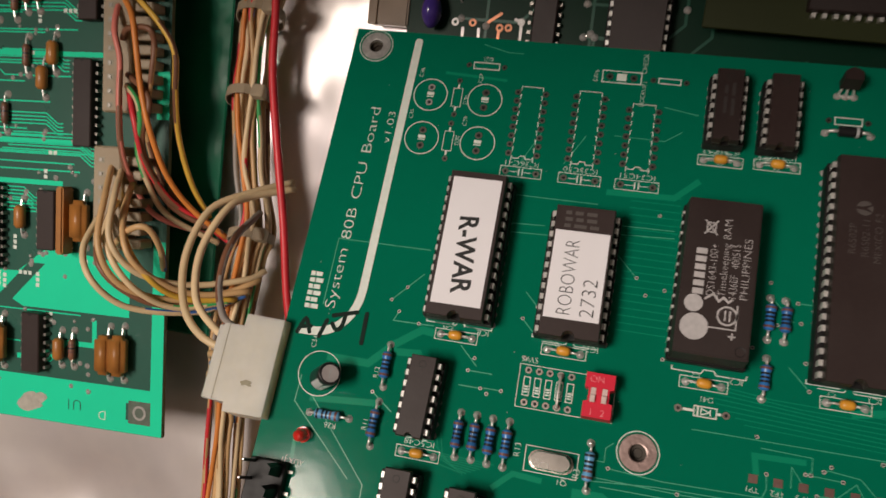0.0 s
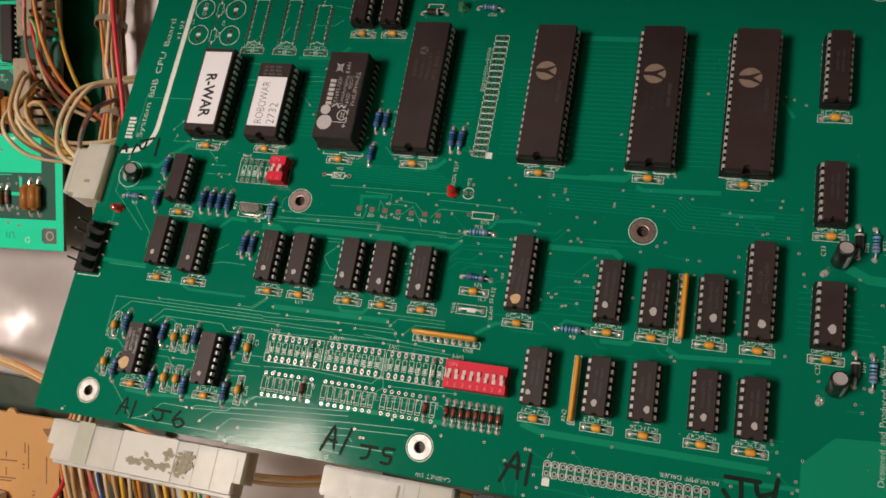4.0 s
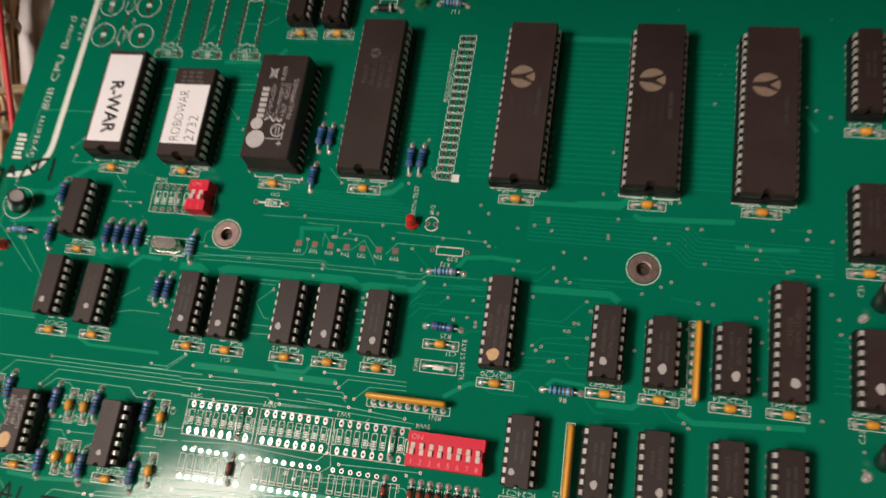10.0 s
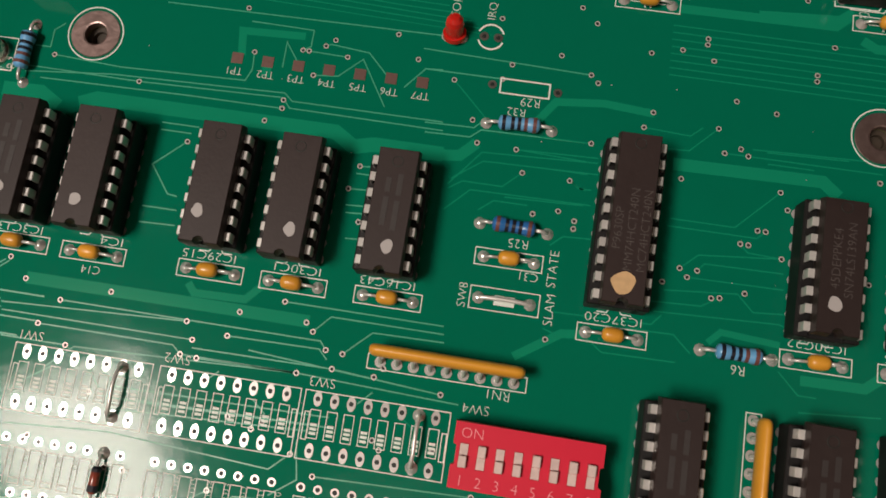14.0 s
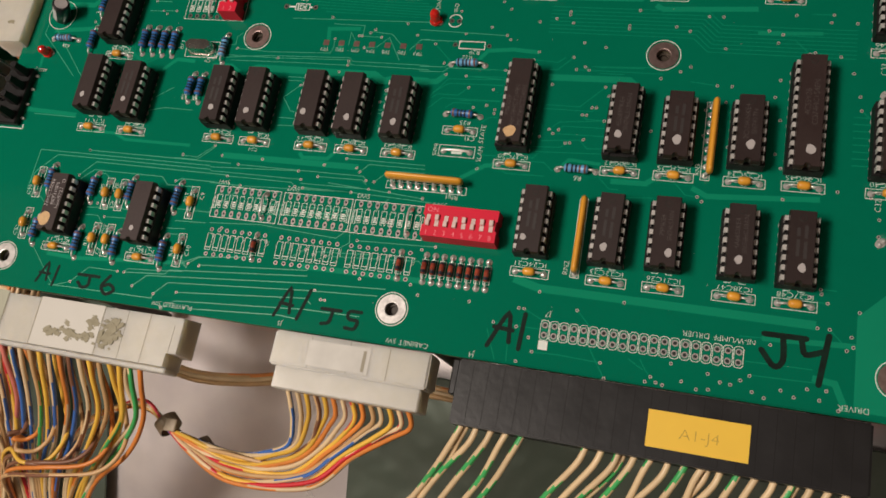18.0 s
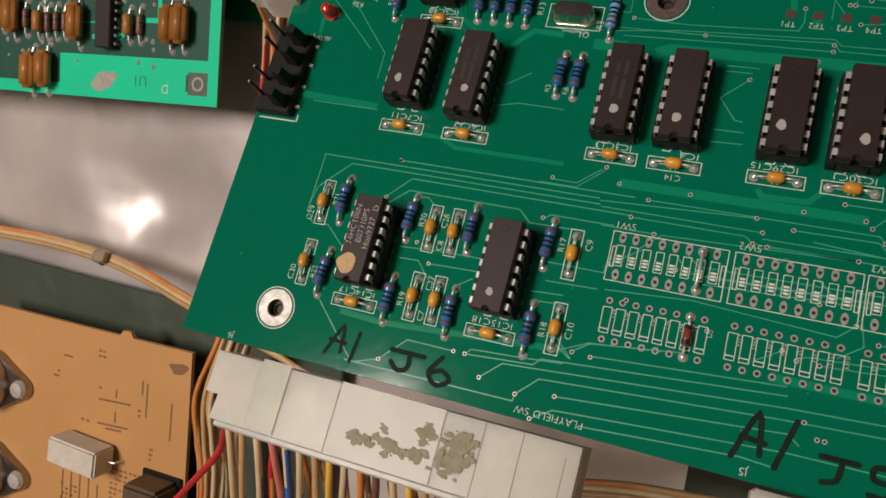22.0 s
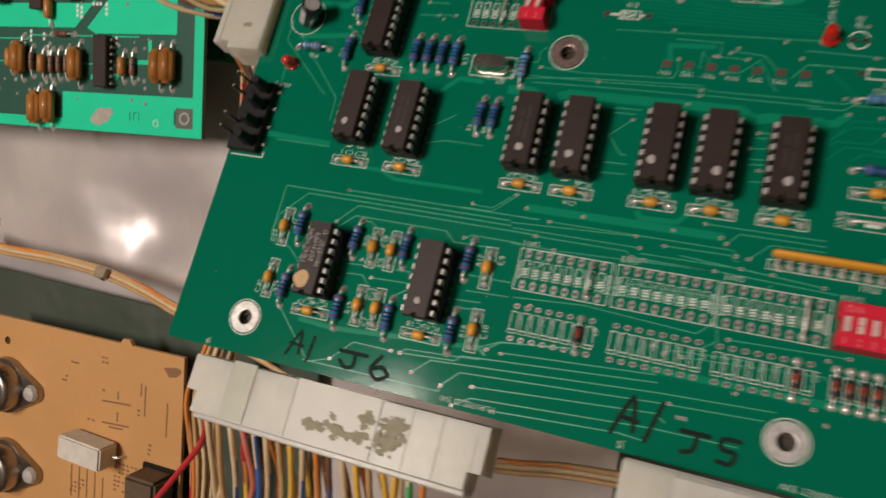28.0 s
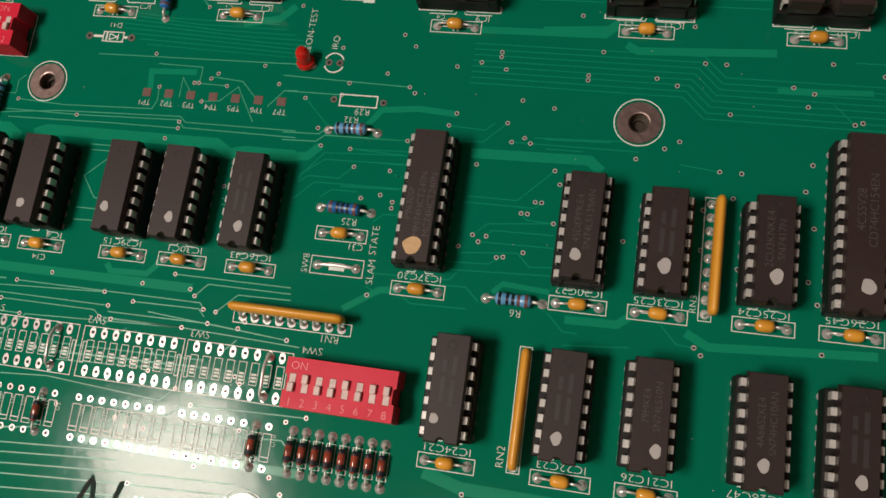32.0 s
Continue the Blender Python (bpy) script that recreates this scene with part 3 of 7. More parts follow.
def resistor(x0, y0, x1, y1, kind="blue", bands=None, label=None):
    """An axial part with bands, lying between two joints."""
    x, y = (x0 + x1) / 2, (y0 + y1) / 2
    turn = math.degrees(math.atan2(y1 - y0, x1 - x0))
    span = math.hypot(x1 - x0, y1 - y0)
    for px, py in ((x0, y0), (x1, y1)):
        pad(px, py, 0.9)
        joint(px, py)
    if kind not in RES:
        body = {"blue": RES_BLUE, "pale": RES_PALE, "tan": GLASS_RED}.get(kind, RES_BLUE)
        text = label or {"blue": "dark blue metal-film resistor with dark bands", "pale": "light blue metal-film resistor with bands"}[kind]
        t = thing("resistor", place(x, y), text, "resistor", kind + " resistors")
        zc = 1.5
        turned = Matrix.Translation((0, 0, zc)) @ Matrix.Rotation(radians(90), 4, "Y")
        prof = [(0, -3.2), (0.6, -3.2), (1.1, -2.9), (1.22, -2.3), (1.15, -1.6), (1.02, -1.2), (1.02, 1.2), (1.15, 1.6), (1.22, 2.3), (1.1, 2.9), (0.6, 3.2), (0, 3.2)]
        part("body", lathe(bmesh.new(), prof, 14, turned), body, t, smooth=True)
        for u, m in ((-2.35, BAND_RED if kind == "blue" else BAND_DARK), (-1.0, BAND_DARK), (0.0, BAND_DARK), (1.0, BAND_DARK if kind == "blue" else BAND_RED), (2.35, BAND_RED)):
            r = 1.24 if abs(u) > 2 else 1.045
            part("band", lathe(bmesh.new(), [(r - 0.2, u - 0.28), (r, u - 0.27), (r, u + 0.27), (r - 0.2, u + 0.28)], 14, turned), m, t)
        for s in (-1, 1):
            bm = tube(bmesh.new(), [(s * 3.1, 0, zc), (s * 4.3, 0, zc - 0.05), (s * 4.9, 0, zc - 0.5), (s * 5.05, 0, 0.1)], 0.3, 6)
            part("lead", bm, TIN, t, smooth=True)
        RES[kind] = t
    else:
        t = copy_thing(RES[kind], place(x, y, 0, turn))
    t.matrix_basis = place(x, y, 0, turn + random.uniform(-1.5, 1.5)) @ Matrix.Diagonal((max(0.8, min(span / 10.1, 1.05)), 1, 1, 1))
    return t


GREY = lambda dx=0.0, dy=-5.4, r=1.05: (dx, dy, 0.82 * r, 0.98 * r, DOT)
# the two lower rows
MADE = {}
# name, place of the chip, pins, grey dot on it (across, along, size), place of its capacitor
for name, x, y, n, dx, dy, r, cx, cy in (
        ("ic7", 18.0, 58.5, 14, -0.3, -5.2, 0.95, 17.6, 45.4), ("ic6", 32.8, 57.0, 14, 0.4, -4.3, 0.95, 32.7, 45.4), ("ic3", 64.5, 57.2, 14, 0.1, -5.1, 1.05, 64.5, 45.4), ("ic4", 76.8, 57.25, 14, -0.2, -5.4, 1.05, 77.0, 45.4),
        ("ic29", 96.1, 57.5, 14, -1.0, -4.6, 1.05, 95.8, 45.4), ("ic30", 108.3, 57.4, 14, 0.8, -5.3, 1.05, 108.9, 45.4), ("ic16", 122.9, 57.2, 14, 0.5, -5.5, 1.05, 123.6, 45.4),
        ("ic20", 186.8, 58.5, 16, -0.7, -5.5, 1.15, 187.0, 45.6), ("ic23", 201.1, 57.4, 14, 0.0, -4.8, 1.35, 201.0, 45.6), ("ic25", 218.6, 57.55, 14, 0.4, -4.8, 1.3, 218.8, 45.6), ("ic19", 252.4, 58.6, 16, 0.3, -5.1, 1.4, 252.6, 45.6),
        ("ic24", 166.8, 27.7, 14, -1.6, -5.4, 0.95, 166.9, 15.0), ("ic22", 186.6, 27.4, 14, -0.5, -5.5, 1.1, 187.0, 15.0), ("ic21", 200.8, 27.9, 14, 1.1, -5.7, 1.1, 201.4, 15.0), ("ic28", 218.6, 27.75, 14, -0.2, -5.3, 1.1, 218.6, 15.0), ("ic27", 232.4, 27.4, 14, 0.4, -5.3, 1.1, 232.8, 15.0)):
    worn = "fourteen-pin black chip with a grey paint dot in a socket" if x < 130 and y > 40 else "black socketed chip with worn print and a grey paint dot"
    MADE[name] = dip(x, y, n, worn, dot=GREY(dx, dy, r))
    cap_box(cx, cy)
MADE["ic37"] = dip(157.4, 61.2, 20, "twenty-pin black chip with a tan paint dot in a socket", dot=(-0.2, -9.7, 1.7, 1.6, TAN_DOT))
cap_box(157.4, 45.0)
MADE["ic26"] = dip(232.6, 63.6, 24, "long narrow black socketed chip with a grey paint dot", dot=GREY(0.5, -11.0, 1.4))
cap_box(233.0, 45.7)
MADE["ic12"] = dip(252.0, 141.0, 20, "twenty-pin plain black chip in a socket")
cap_box(252.3, 125.3)
MADE["ic18"] = dip(251.9, 97.6, 16, "sixteen-pin black chip with a faint print in a socket")
cap_box(252.5, 84.6)
MADE["ic5"] = dip(19.2, 84.1, 14, "plain black fourteen-pin chip in a socket")
cap_box(20.0, 71.8)
MADE["ic14"] = dip(19.0, 17.3, 14, "black socketed chip with pale print and a large tan dot", dot=(-1.1, -5.8, 2.1, 2.1, TAN_DOT))
cap_box(18.0, 4.9)
MADE["ic15"] = dip(49.1, 17.5, 14, "plain black socketed chip with a small grey dot", dot=GREY(0, -5.6, 0.85))
cap_box(48.6, 4.9)
MADE["ic33"] = dip(80.6, 162.5, 14, "plain black fourteen-pin chip in a socket near the board edge")
cap_box(80.6, 151.3)
MADE["ic32"] = dip(92.8, 162.3, 14, "plain black fourteen-pin chip in a socket near the board edge")
cap_box(93.4, 151.6)
# the long forty-pin chips
BIG = []
for x, y in ((111.4, 127.0), (158.2, 127.0), (195.5, 127.4), (226.2, 127.2)):
    BIG.append(dip(x, y, 40, "long forty-pin black processor chip with tan printing", 15.24, "forty-pin chips"))
    cap_box(x - 0.6, 98.7 if x < 190 else 99.6)
MADE["rwar"] = dip(24.9, 120.5, 28, "twenty-eight-pin memory chip under a white paper label", 15.24, "memory chips")
cap_box(24.4, 100.0)
MADE["robo"] = dip(51.2, 117.5, 24, "twenty-four-pin memory chip partly under a white paper label", 15.24, "memory chips")
cap_box(50.0, 100.4)
cap_box(81.4, 98.3)


# ---- axial parts ----
TEST_PAD = mat("red_brown_pad", (0.26, 0.15, 0.13), 0.4, 0.7, grain=((1, 0.4),))
for a in ((8.9, 95.5, 9.0, 85.3), (8.7, 81.8, 8.5, 71.4), (28.6, 82.8, 28.7, 72.7), (32.4, 82.8, 32.5, 72.8), (36.2, 82.7, 36.2, 72.6), (40.1, 82.7, 39.9, 72.5),
          (94.1, 119.9, 94.0, 110.4), (97.4, 119.7, 97.5, 110.4), (94.2, 106.2, 93.7, 97.2), (124.0, 114.4, 124.3, 104.8), (127.9, 114.5, 127.4, 104.8),
          (50.6, 66.9, 50.4, 57.0), (54.2, 66.9, 54.1, 57.0)):
    resistor(*a)
for a in ((9.3, 31.8, 9.3, 21.4), (9.4, 15.0, 9.1, 4.8), (26.0, 30.3, 25.7, 20.4), (39.7, 30.3, 39.8, 20.3), (56.5, 30.2, 56.1, 20.2), (25.6, 12.4, 25.7, 2.3), (39.5, 12.5, 39.6, 2.4), (56.1, 12.9, 56.2, 2.4),
          (135.8, 59.0, 146.2, 58.8)):
    resistor(*a)
for a in ((-7.9, 76.4, 2.2, 76.6), (58.7, 81.3, 58.9, 71.1), (125.6, 164.0, 135.2, 163.5), (134.6, 75.0, 144.9, 75.1), (170.4, 45.0, 180.8, 45.1), (265.4, 88.5, 265.3, 78.6), (265.5, 48.8, 265.4, 38.4)):
    resistor(*a, kind="pale")
for x, y in ((4.5, 25.3), (4.2, 11.3), (31.0, 23.9), (36.1, 23.9), (61.4, 24.0), (30.9, 9.0), (35.9, 9.1), (61.4, 8.9)):
    cap_box(x, y, 90)
cap_box(140.9, 54.0)
for x, y in ((33.5, 142.9), (48.1, 142.8), (61.9, 142.8)):
    cap_box(x, y, full=False)

DIODES = []


def diode(x, y0, y1, label="small red glass diode with a black band"):
    y = (y0 + y1) / 2
    for py in (y0, y1):
        joint(x, py)
    if DIODES:
        return copy_thing(DIODES[0], place(x, y, 0, 90))
    t = thing("diode", place(x, y, 0, 90), label, "diode", "red glass diodes")
    turned = Matrix.Translation((0, 0, 1.2)) @ Matrix.Rotation(radians(90), 4, "Y")
    part("glass", lathe(bmesh.new(), [(0, -1.95), (0.45, -1.95), (0.72, -1.65), (0.76, 0), (0.72, 1.65), (0.45, 1.95), (0, 1.95)], 12, turned), GLASS_RED, t, smooth=True)
    part("band", lathe(bmesh.new(), [(0.5, -1.8), (0.77, -1.6), (0.79, -0.7), (0.6, -0.65)], 12, turned), BAND_DARK, t)
    part("cap", lathe(bmesh.new(), [(0.5, 1.2), (0.765, 1.22), (0.75, 1.66), (0.5, 1.97)], 12, turned), BAND_DARK, t, "dark glass end")
    for s in (-1, 1):
        part("lead", tube(bmesh.new(), [(s * 1.9, 0, 1.2), (s * 2.9, 0, 1.15), (s * 3.6, 0, 0.8), (s * 3.8, 0, 0.1)], 0.21, 6), TIN, t, smooth=True)
    DIODES.append(t)
    return t


def black_diode(x0, y0, x1, y1, label):
    x, y = (x0 + x1) / 2, (y0 + y1) / 2
    t = thing("diode", place(x, y, 0, math.degrees(math.atan2(y1 - y0, x1 - x0))), label, "diode", "black diodes")
    turned = Matrix.Translation((0, 0, 1.6)) @ Matrix.Rotation(radians(90), 4, "Y")
    part("body", lathe(bmesh.new(), [(0, -2.5), (1.1, -2.5), (1.3, -2.3), (1.3, 2.3), (1.1, 2.5), (0, 2.5)], 14, turned), SLEEVE, t)
    part("band", lathe(bmesh.new(), [(1.1, 1.3), (1.33, 1.32), (1.33, 1.9), (1.1, 1.92)], 14, turned), BAND_PALE, t, "pale band")
    for s in (-1, 1):
        part("lead", tube(bmesh.new(), [(s * 2.4, 0, 1.6), (s * 4.0, 0, 1.5), (s * 4.8, 0, 0.9), (s * 5.0, 0, 0.1)], 0.42, 6), TIN, t, smooth=True)
        joint(x + s * 5.0 * (x1 - x0) / 10, y + s * 5.0 * (y1 - y0) / 10)
    return t


black_diode(103.5, 161.3, 113.5, 161.4, "black diode with thick tinned leads")
black_diode(260.5, 78.9, 260.5, 89.1, "black diode beside an electrolytic capacitor")
black_diode(260.6, 38.9, 260.6, 48.9, "black diode beside an electrolytic capacitor")

# ---- switch places, diode places ----
for k, x0 in enumerate((70.35, 93.25, 115.7)):
    frame_line(SILK, x0 - 1.95, 20.4, x0 + 19.8, 30.3, LW, ZS)
    for s in (-1.2, 19.3):
        frame_line(SILK, x0 + s - 0.35, 23.2, x0 + s + 0.35, 27.2, 0.16, ZS)
    for i in range(8):
        x = x0 + 2.53 * i
        pad(x, 29.2, 0.66, 0.36, sy=1.7)
        pad(x, 21.7, 0.66, 0.36, sy=1.7)
        frame_line(SILK, x - 0.75, 23.5, x + 0.75, 27.6, 0.13, ZS)
        for j in range(3):
            ribbon(SILK, [(x - 0.5, 24.2 + 0.62 * j), (x + 0.5, 24.2 + 0.62 * j)], 0.4, ZS)
for k, x0 in enumerate((70.35, 93.35, 115.4, 138.0)):
    for i in range(8):
        x = x0 + 2.53 * i
        for y in (16.5, 8.9):
            ring(PADS, x, y, 0.36, 0.66, ZP, 14)
            disc(BORE, x, y, 0.37, ZP - 0.01, 10)
        frame_line(SILK, x - 0.85, 10.2, x + 0.85, 15.2, 0.14, ZS)
        ribbon(SILK, [(x - 0.85, 11.0), (x + 0.85, 11.0)], 0.2, ZS)
        if k == 3 or (k in (0, 2) and i == 6):
            diode(x, 16.5, 8.9)
for x in (85.53, 130.9):
    t = thing("jumper_wire", place(x, 25.4), "short bare jumper wire bridging an empty switch place", "wire", "jumper wires")
    part("wire", tube(bmesh.new(), spline([(0, 3.8, 0.1), (0.1, 3.5, 1.5), (0, 1.5, 2.2), (0.1, -1.5, 2.1), (-0.1, -3.4, 1.4), (0, -3.7, 0.1)], 3), 0.3, 6), TIN, t, smooth=True)
    joint(x, 29.2), joint(x, 21.7)
for x in (42.6, 45.1, 47.6, 50.1, 52.6):
    pad(x, 95.0, 0.8, 0.4, dull=True), pad(x, 87.6, 0.8, 0.4, dull=True)
    frame_line(SILK, x - 0.7, 89.2, x + 0.7, 93.4, 0.2, ZS)
    for j in range(3):
        ribbon(SILK, [(x - 0.45, 90.0 + 0.6 * j), (x + 0.45, 90.0 + 0.6 * j)], 0.38, ZS)
frame_line(SILK, 40.6, 86.4, 62.6, 96.2, LW, ZS)
t = thing("jumper_wire", place(50.1, 91.3), "short bare jumper wire on an empty switch place", "wire", "jumper wires")
part("wire", tube(bmesh.new(), spline([(0, 3.7, 0.1), (0.1, 3.4, 1.3), (0, 0, 1.8), (0.1, -3.4, 1.3), (0, -3.7, 0.1)], 3), 0.3, 6), TIN, t, smooth=True)


def dip_switch(x0, y0, x1, y1, count, ons, label):
    t = thing("dip_switch", place((x0 + x1) / 2, (y0 + y1) / 2), label, "switch", "red switches")
    w, d, top = (x1 - x0) / 2, (y1 - y0) / 2, 5.6
    k = 0.9 if count < 4 else 0.5
    bm = prism(bmesh.new(), [(-w, -d), (w, -d), (w, -0.35 * d), (w - k, -0.3 * d), (w - k, 0.3 * d), (w, 0.35 * d), (w, d), (-w, d), (-w, 0.35 * d), (-w + k, 0.3 * d), (-w + k, -0.3 * d), (-w, -0.35 * d)] if k else [(-w, -d), (w, -d), (w, d), (-w, d)], 0.6, top, 0.15)
    part("body", bm, RED_PLASTIC, t)
    pitch = 2.54
    for i in range(count):
        x = (i - (count - 1) / 2) * pitch
        part("slot", boxed(x - 0.68, -1.75, top - 0.02, x + 0.68, 1.75, top + 0.025), SLOT_RED, t, "recessed slot")
        y = 0.82 if ons[i] else -0.82
        part("well", boxed(x - 0.56, -y - 0.78, top, x + 0.56, -y + 0.78, top + 0.05), SLIDER, t, "cream floor of the slot")
        part("slider", boxed(x - 0.56, y - 0.8, top - 0.4, x + 0.56, y + 0.8, top + 0.75, bevel=0.1), SLIDER, t, "cream slider")
        write(str(i + 1), x, -d + 1.35, top + 0.02, 1.5, 0, SWITCH_INK, t)
        for s in (-1, 1):
            part("pin", boxed(x - 0.4, s * (d - 0.5) - 0.15, 0.0, x + 0.4, s * (d - 0.5) + 0.15, 1.2), TIN, t)
    write("ON", -w + 2.6, d - 1.5, top + 0.02, 1.5, 0, SWITCH_INK, t)
    return t


SLOT_RED = mat("dark_red_slot", (0.42, 0.012, 0.03), 0.6)
SWITCH_INK = mat("pale_pink_ink", (0.82, 0.30, 0.33), 0.5)
dip_switch(136.4, 20.2, 157.6, 29.6, 8, (0, 1, 0, 0, 1, 0, 1, 1), "red eight-way switch block with cream sliders")
dip_switch(55.8, 86.2, 62.5, 96.4, 2, (0, 0), "small red two-way switch block with cream sliders")

# ---- resistor networks ----
def network(x, y, long_, turn, pins, label, foot):
    t = thing("resistor_network", place(x, y, 0, turn), label, "resistor network", "resistor networks")
    l = long_ / 2
    bm = bmesh.new()
    lathe(bm, [(0, -l), (1.2, -l + 0.08), (1.75, -l + 0.6), (1.9, -l + 1.4), (1.9, l - 1.4), (1.75, l - 0.6), (1.2, l - 0.08), (0, l)], 20, Matrix.Translation((0, 0, 3.7)) @ Matrix.Diagonal((1, 0.5, 1, 1)) @ Matrix.Rotation(radians(90), 4, "Y"))
    part("body", bm, RN_ORANGE, t, smooth=True)
    for i in range(pins):
        px = (i - (pins - 1) / 2) * 2.5
        part("pin", tube(bmesh.new(), [(px, foot, 0), (px, foot, 0.9), (px, 0.6 * foot, 1.8), (px, 0, 2.4)], 0.34, 6), TIN, t)
        c, s = math.cos(radians(turn)), math.sin(radians(turn))
        ring(PADS, x + c * px - s * foot, y + s * px + c * foot, 0.35, 0.85, ZP, 12)
    c, s = math.cos(radians(turn)), math.sin(radians(turn))
    ribbon(SILK, [(x + c * u - s * v, y + s * u + c * v) for u, v in ((-l - 0.5, foot - 1.1), (l + 0.5, foot - 1.1), (l + 0.5, foot + 1.1), (-l - 0.5, foot + 1.1))], LW, ZS, True)
    return t


network(134.0, 37.4, 22.8, 0, 9, "flat ochre resistor network standing on its pins", -1.5)
network(179.1, 26.1, 21.0, 90, 9, "flat ochre resistor network standing between two chips", 0.3)
network(210.0, 56.6, 21.4, 90, 9, "flat ochre resistor network standing between two chips", 1.0)

# ---- electrolytic capacitors, crystal, lamps, button, transistor ----
def electrolytic(x, y, r, high, lean, turn, label):
    t = thing("electrolytic_capacitor", place(x, y, 0, turn) @ Matrix.Translation((0, 0, 0.0005)) @ Matrix.Rotation(radians(lean), 4, "Y"), label, "capacitor", "electrolytic capacitors")
    part("sleeve", lathe(bmesh.new(), [(0, 0.2), (r * 0.8, 0.2), (r, 0.8), (r, high - 0.9), (r * 0.97, high - 0.5), (r * 0.97, high - 0.2), (r * 0.9, high), (r * 0.72, high + 0.02)], 28), SLEEVE, t, smooth=True)
    part("can_top", lathe(bmesh.new(), [(r * 0.74, high + 0.03), (0, high - 0.05)], 28), CAN_TOP, t, "bare aluminium top")
    part("stripe", prism(bmesh.new(), circle(r + 0.04, 6, start=200, sweep=40) + circle(r - 0.1, 6, start=240, sweep=-40), 1.5, high - 1.5), BAND_PALE, t, "pale stripe")
    part("vent_score", boxed(-r * 0.55, -0.1, 0, r * 0.55, 0.1, 0.03), BAND_PALE, t, at=(0, 0, high - 0.03), turn=75)
    for s in (-1, 1):
        part("lead", tube(bmesh.new(), [(s * 1.2, 0, 0.5), (s * 1.2, 0, -0.4)], 0.3, 6), TIN, t)
    return t


electrolytic(-6.8, 84.4, 2.8, 9.0, 34, 14, "small black electrolytic capacitor leaning over")
ring(SILK, -7.4, 85.8, 5.3, 5.5, ZS, 36)
electrolytic(255.2, 76.4, 2.7, 9.5, 14, 84, "black electrolytic capacitor with a pale stripe")
electrolytic(255.2, 36.8, 2.7, 9.5, 14, 96, "black electrolytic capacitor with a pale stripe")
for x, y in ((250.8, 72.4), (251.0, 32.6)):
    joint(x, y), joint(x + 0.9, y + 0.9), pad(x + 0.4, y + 0.4, 1.1)

t = thing("crystal", place(50.5, 75.6), "silver oval crystal can lying by the resistors", "crystal")
cx = [(x * 5.1 / 5.6, y) for x, y in circle(2.1, 8, 3.1, 0, -90, 180) + circle(2.1, 8, -3.1, 0, 90, 180)]
part("can", prism(bmesh.new(), cx, 0.6, 3.5, 0.35), STEEL, t)
part("flange", prism(bmesh.new(), [(1.1 * x, 1.12 * y) for x, y in cx], 0.05, 0.6, 0.1), STEEL, t)
frame_line(SILK, 44.6, 72.8, 56.4, 78.4, LW, ZS)


def led(x, y, m, lean, label):
    t = thing("led", place(x, y), label, "led", "small lamps")
    tip = Matrix.Rotation(radians(lean), 4, "X")
    part("lens", lathe(bmesh.new(), [(0, 4.9), (0.8, 4.7), (1.3, 4.1), (1.5, 3.3), (1.5, 1.2), (1.9, 1.15), (1.9, 0.4), (0, 0.4)], 20, tip), m, t, smooth=False)
    for s in (-1, 1):
        part("lead", tube(bmesh.new(), [(s * 0.9, 0, 0.9), (s * 1.1, 0, 0.0)], 0.28, 6), TIN, t)
        joint(x + s * 1.2, y)
    return t


led(-8.0, 71.2, LED_RED, 10, "small round red lamp near the board edge")
led(127.6, 88.6, LED_RED, -16, "small round red lamp in the middle of the board")
led(119.8, 163.6, LED_CLEAR, 0, "small clear green-tinted lamp")
for a0 in (20, 200):
    ribbon(SILK, circle(2.1, 10, 133.4, 89.4, a0, 140), 0.3, ZS)
pad(132.3, 89.4, 0.75, 0.35, dull=True), pad(134.6, 89.4, 0.75, 0.35, dull=True)

t = thing("push_button", place(120.9, 172.2), "small square push button with a brown plunger", "button")
part("base", boxed(-3.0, -3.0, 0.3, 3.0, 3.0, 3.2, bevel=0.2), SOCKET, t)
part("cover", boxed(-2.9, -2.9, 3.2, 2.9, 2.9, 3.5, bevel=0.1), TIN, t, "tinned steel cover")
part("plunger", lathe(bmesh.new(), [(1.75, 3.4), (1.75, 4.6), (1.5, 4.9), (0, 4.95)], 20), mat("brown_plunger", (0.10, 0.05, 0.04), 0.45), t, "round brown plunger")
for sx in (-1, 1):
    for sy in (-1, 1):
        part("leg", boxed(sx * 3.1 - 0.2, sy * 2.2 - 0.4, 0, sx * 3.1 + 0.2, sy * 2.2 + 0.4, 1.4), TIN, t)
        joint(120.9 + sx * 3.3, 172.2 + sy * 2.2)
t = thing("transistor", place(107.6, 172.6), "small black half-round transistor on three legs", "transistor")
part("body", prism(bmesh.new(), circle(2.3, 12, 0, 0, 20, 140) + [(-2.2, -1.2), (2.2, -1.2)], 3.0, 7.6, 0.15), PLASTIC, t)
for i in (-1, 0, 1):
    part("leg", tube(bmesh.new(), [(i * 1.0, 0, 3.1), (i * 1.6, -1.2, 0.8), (i * 1.8, -1.6, 0.0)], 0.3, 6), TIN, t)
    joint(107.6 + i * 1.8, 171.0)
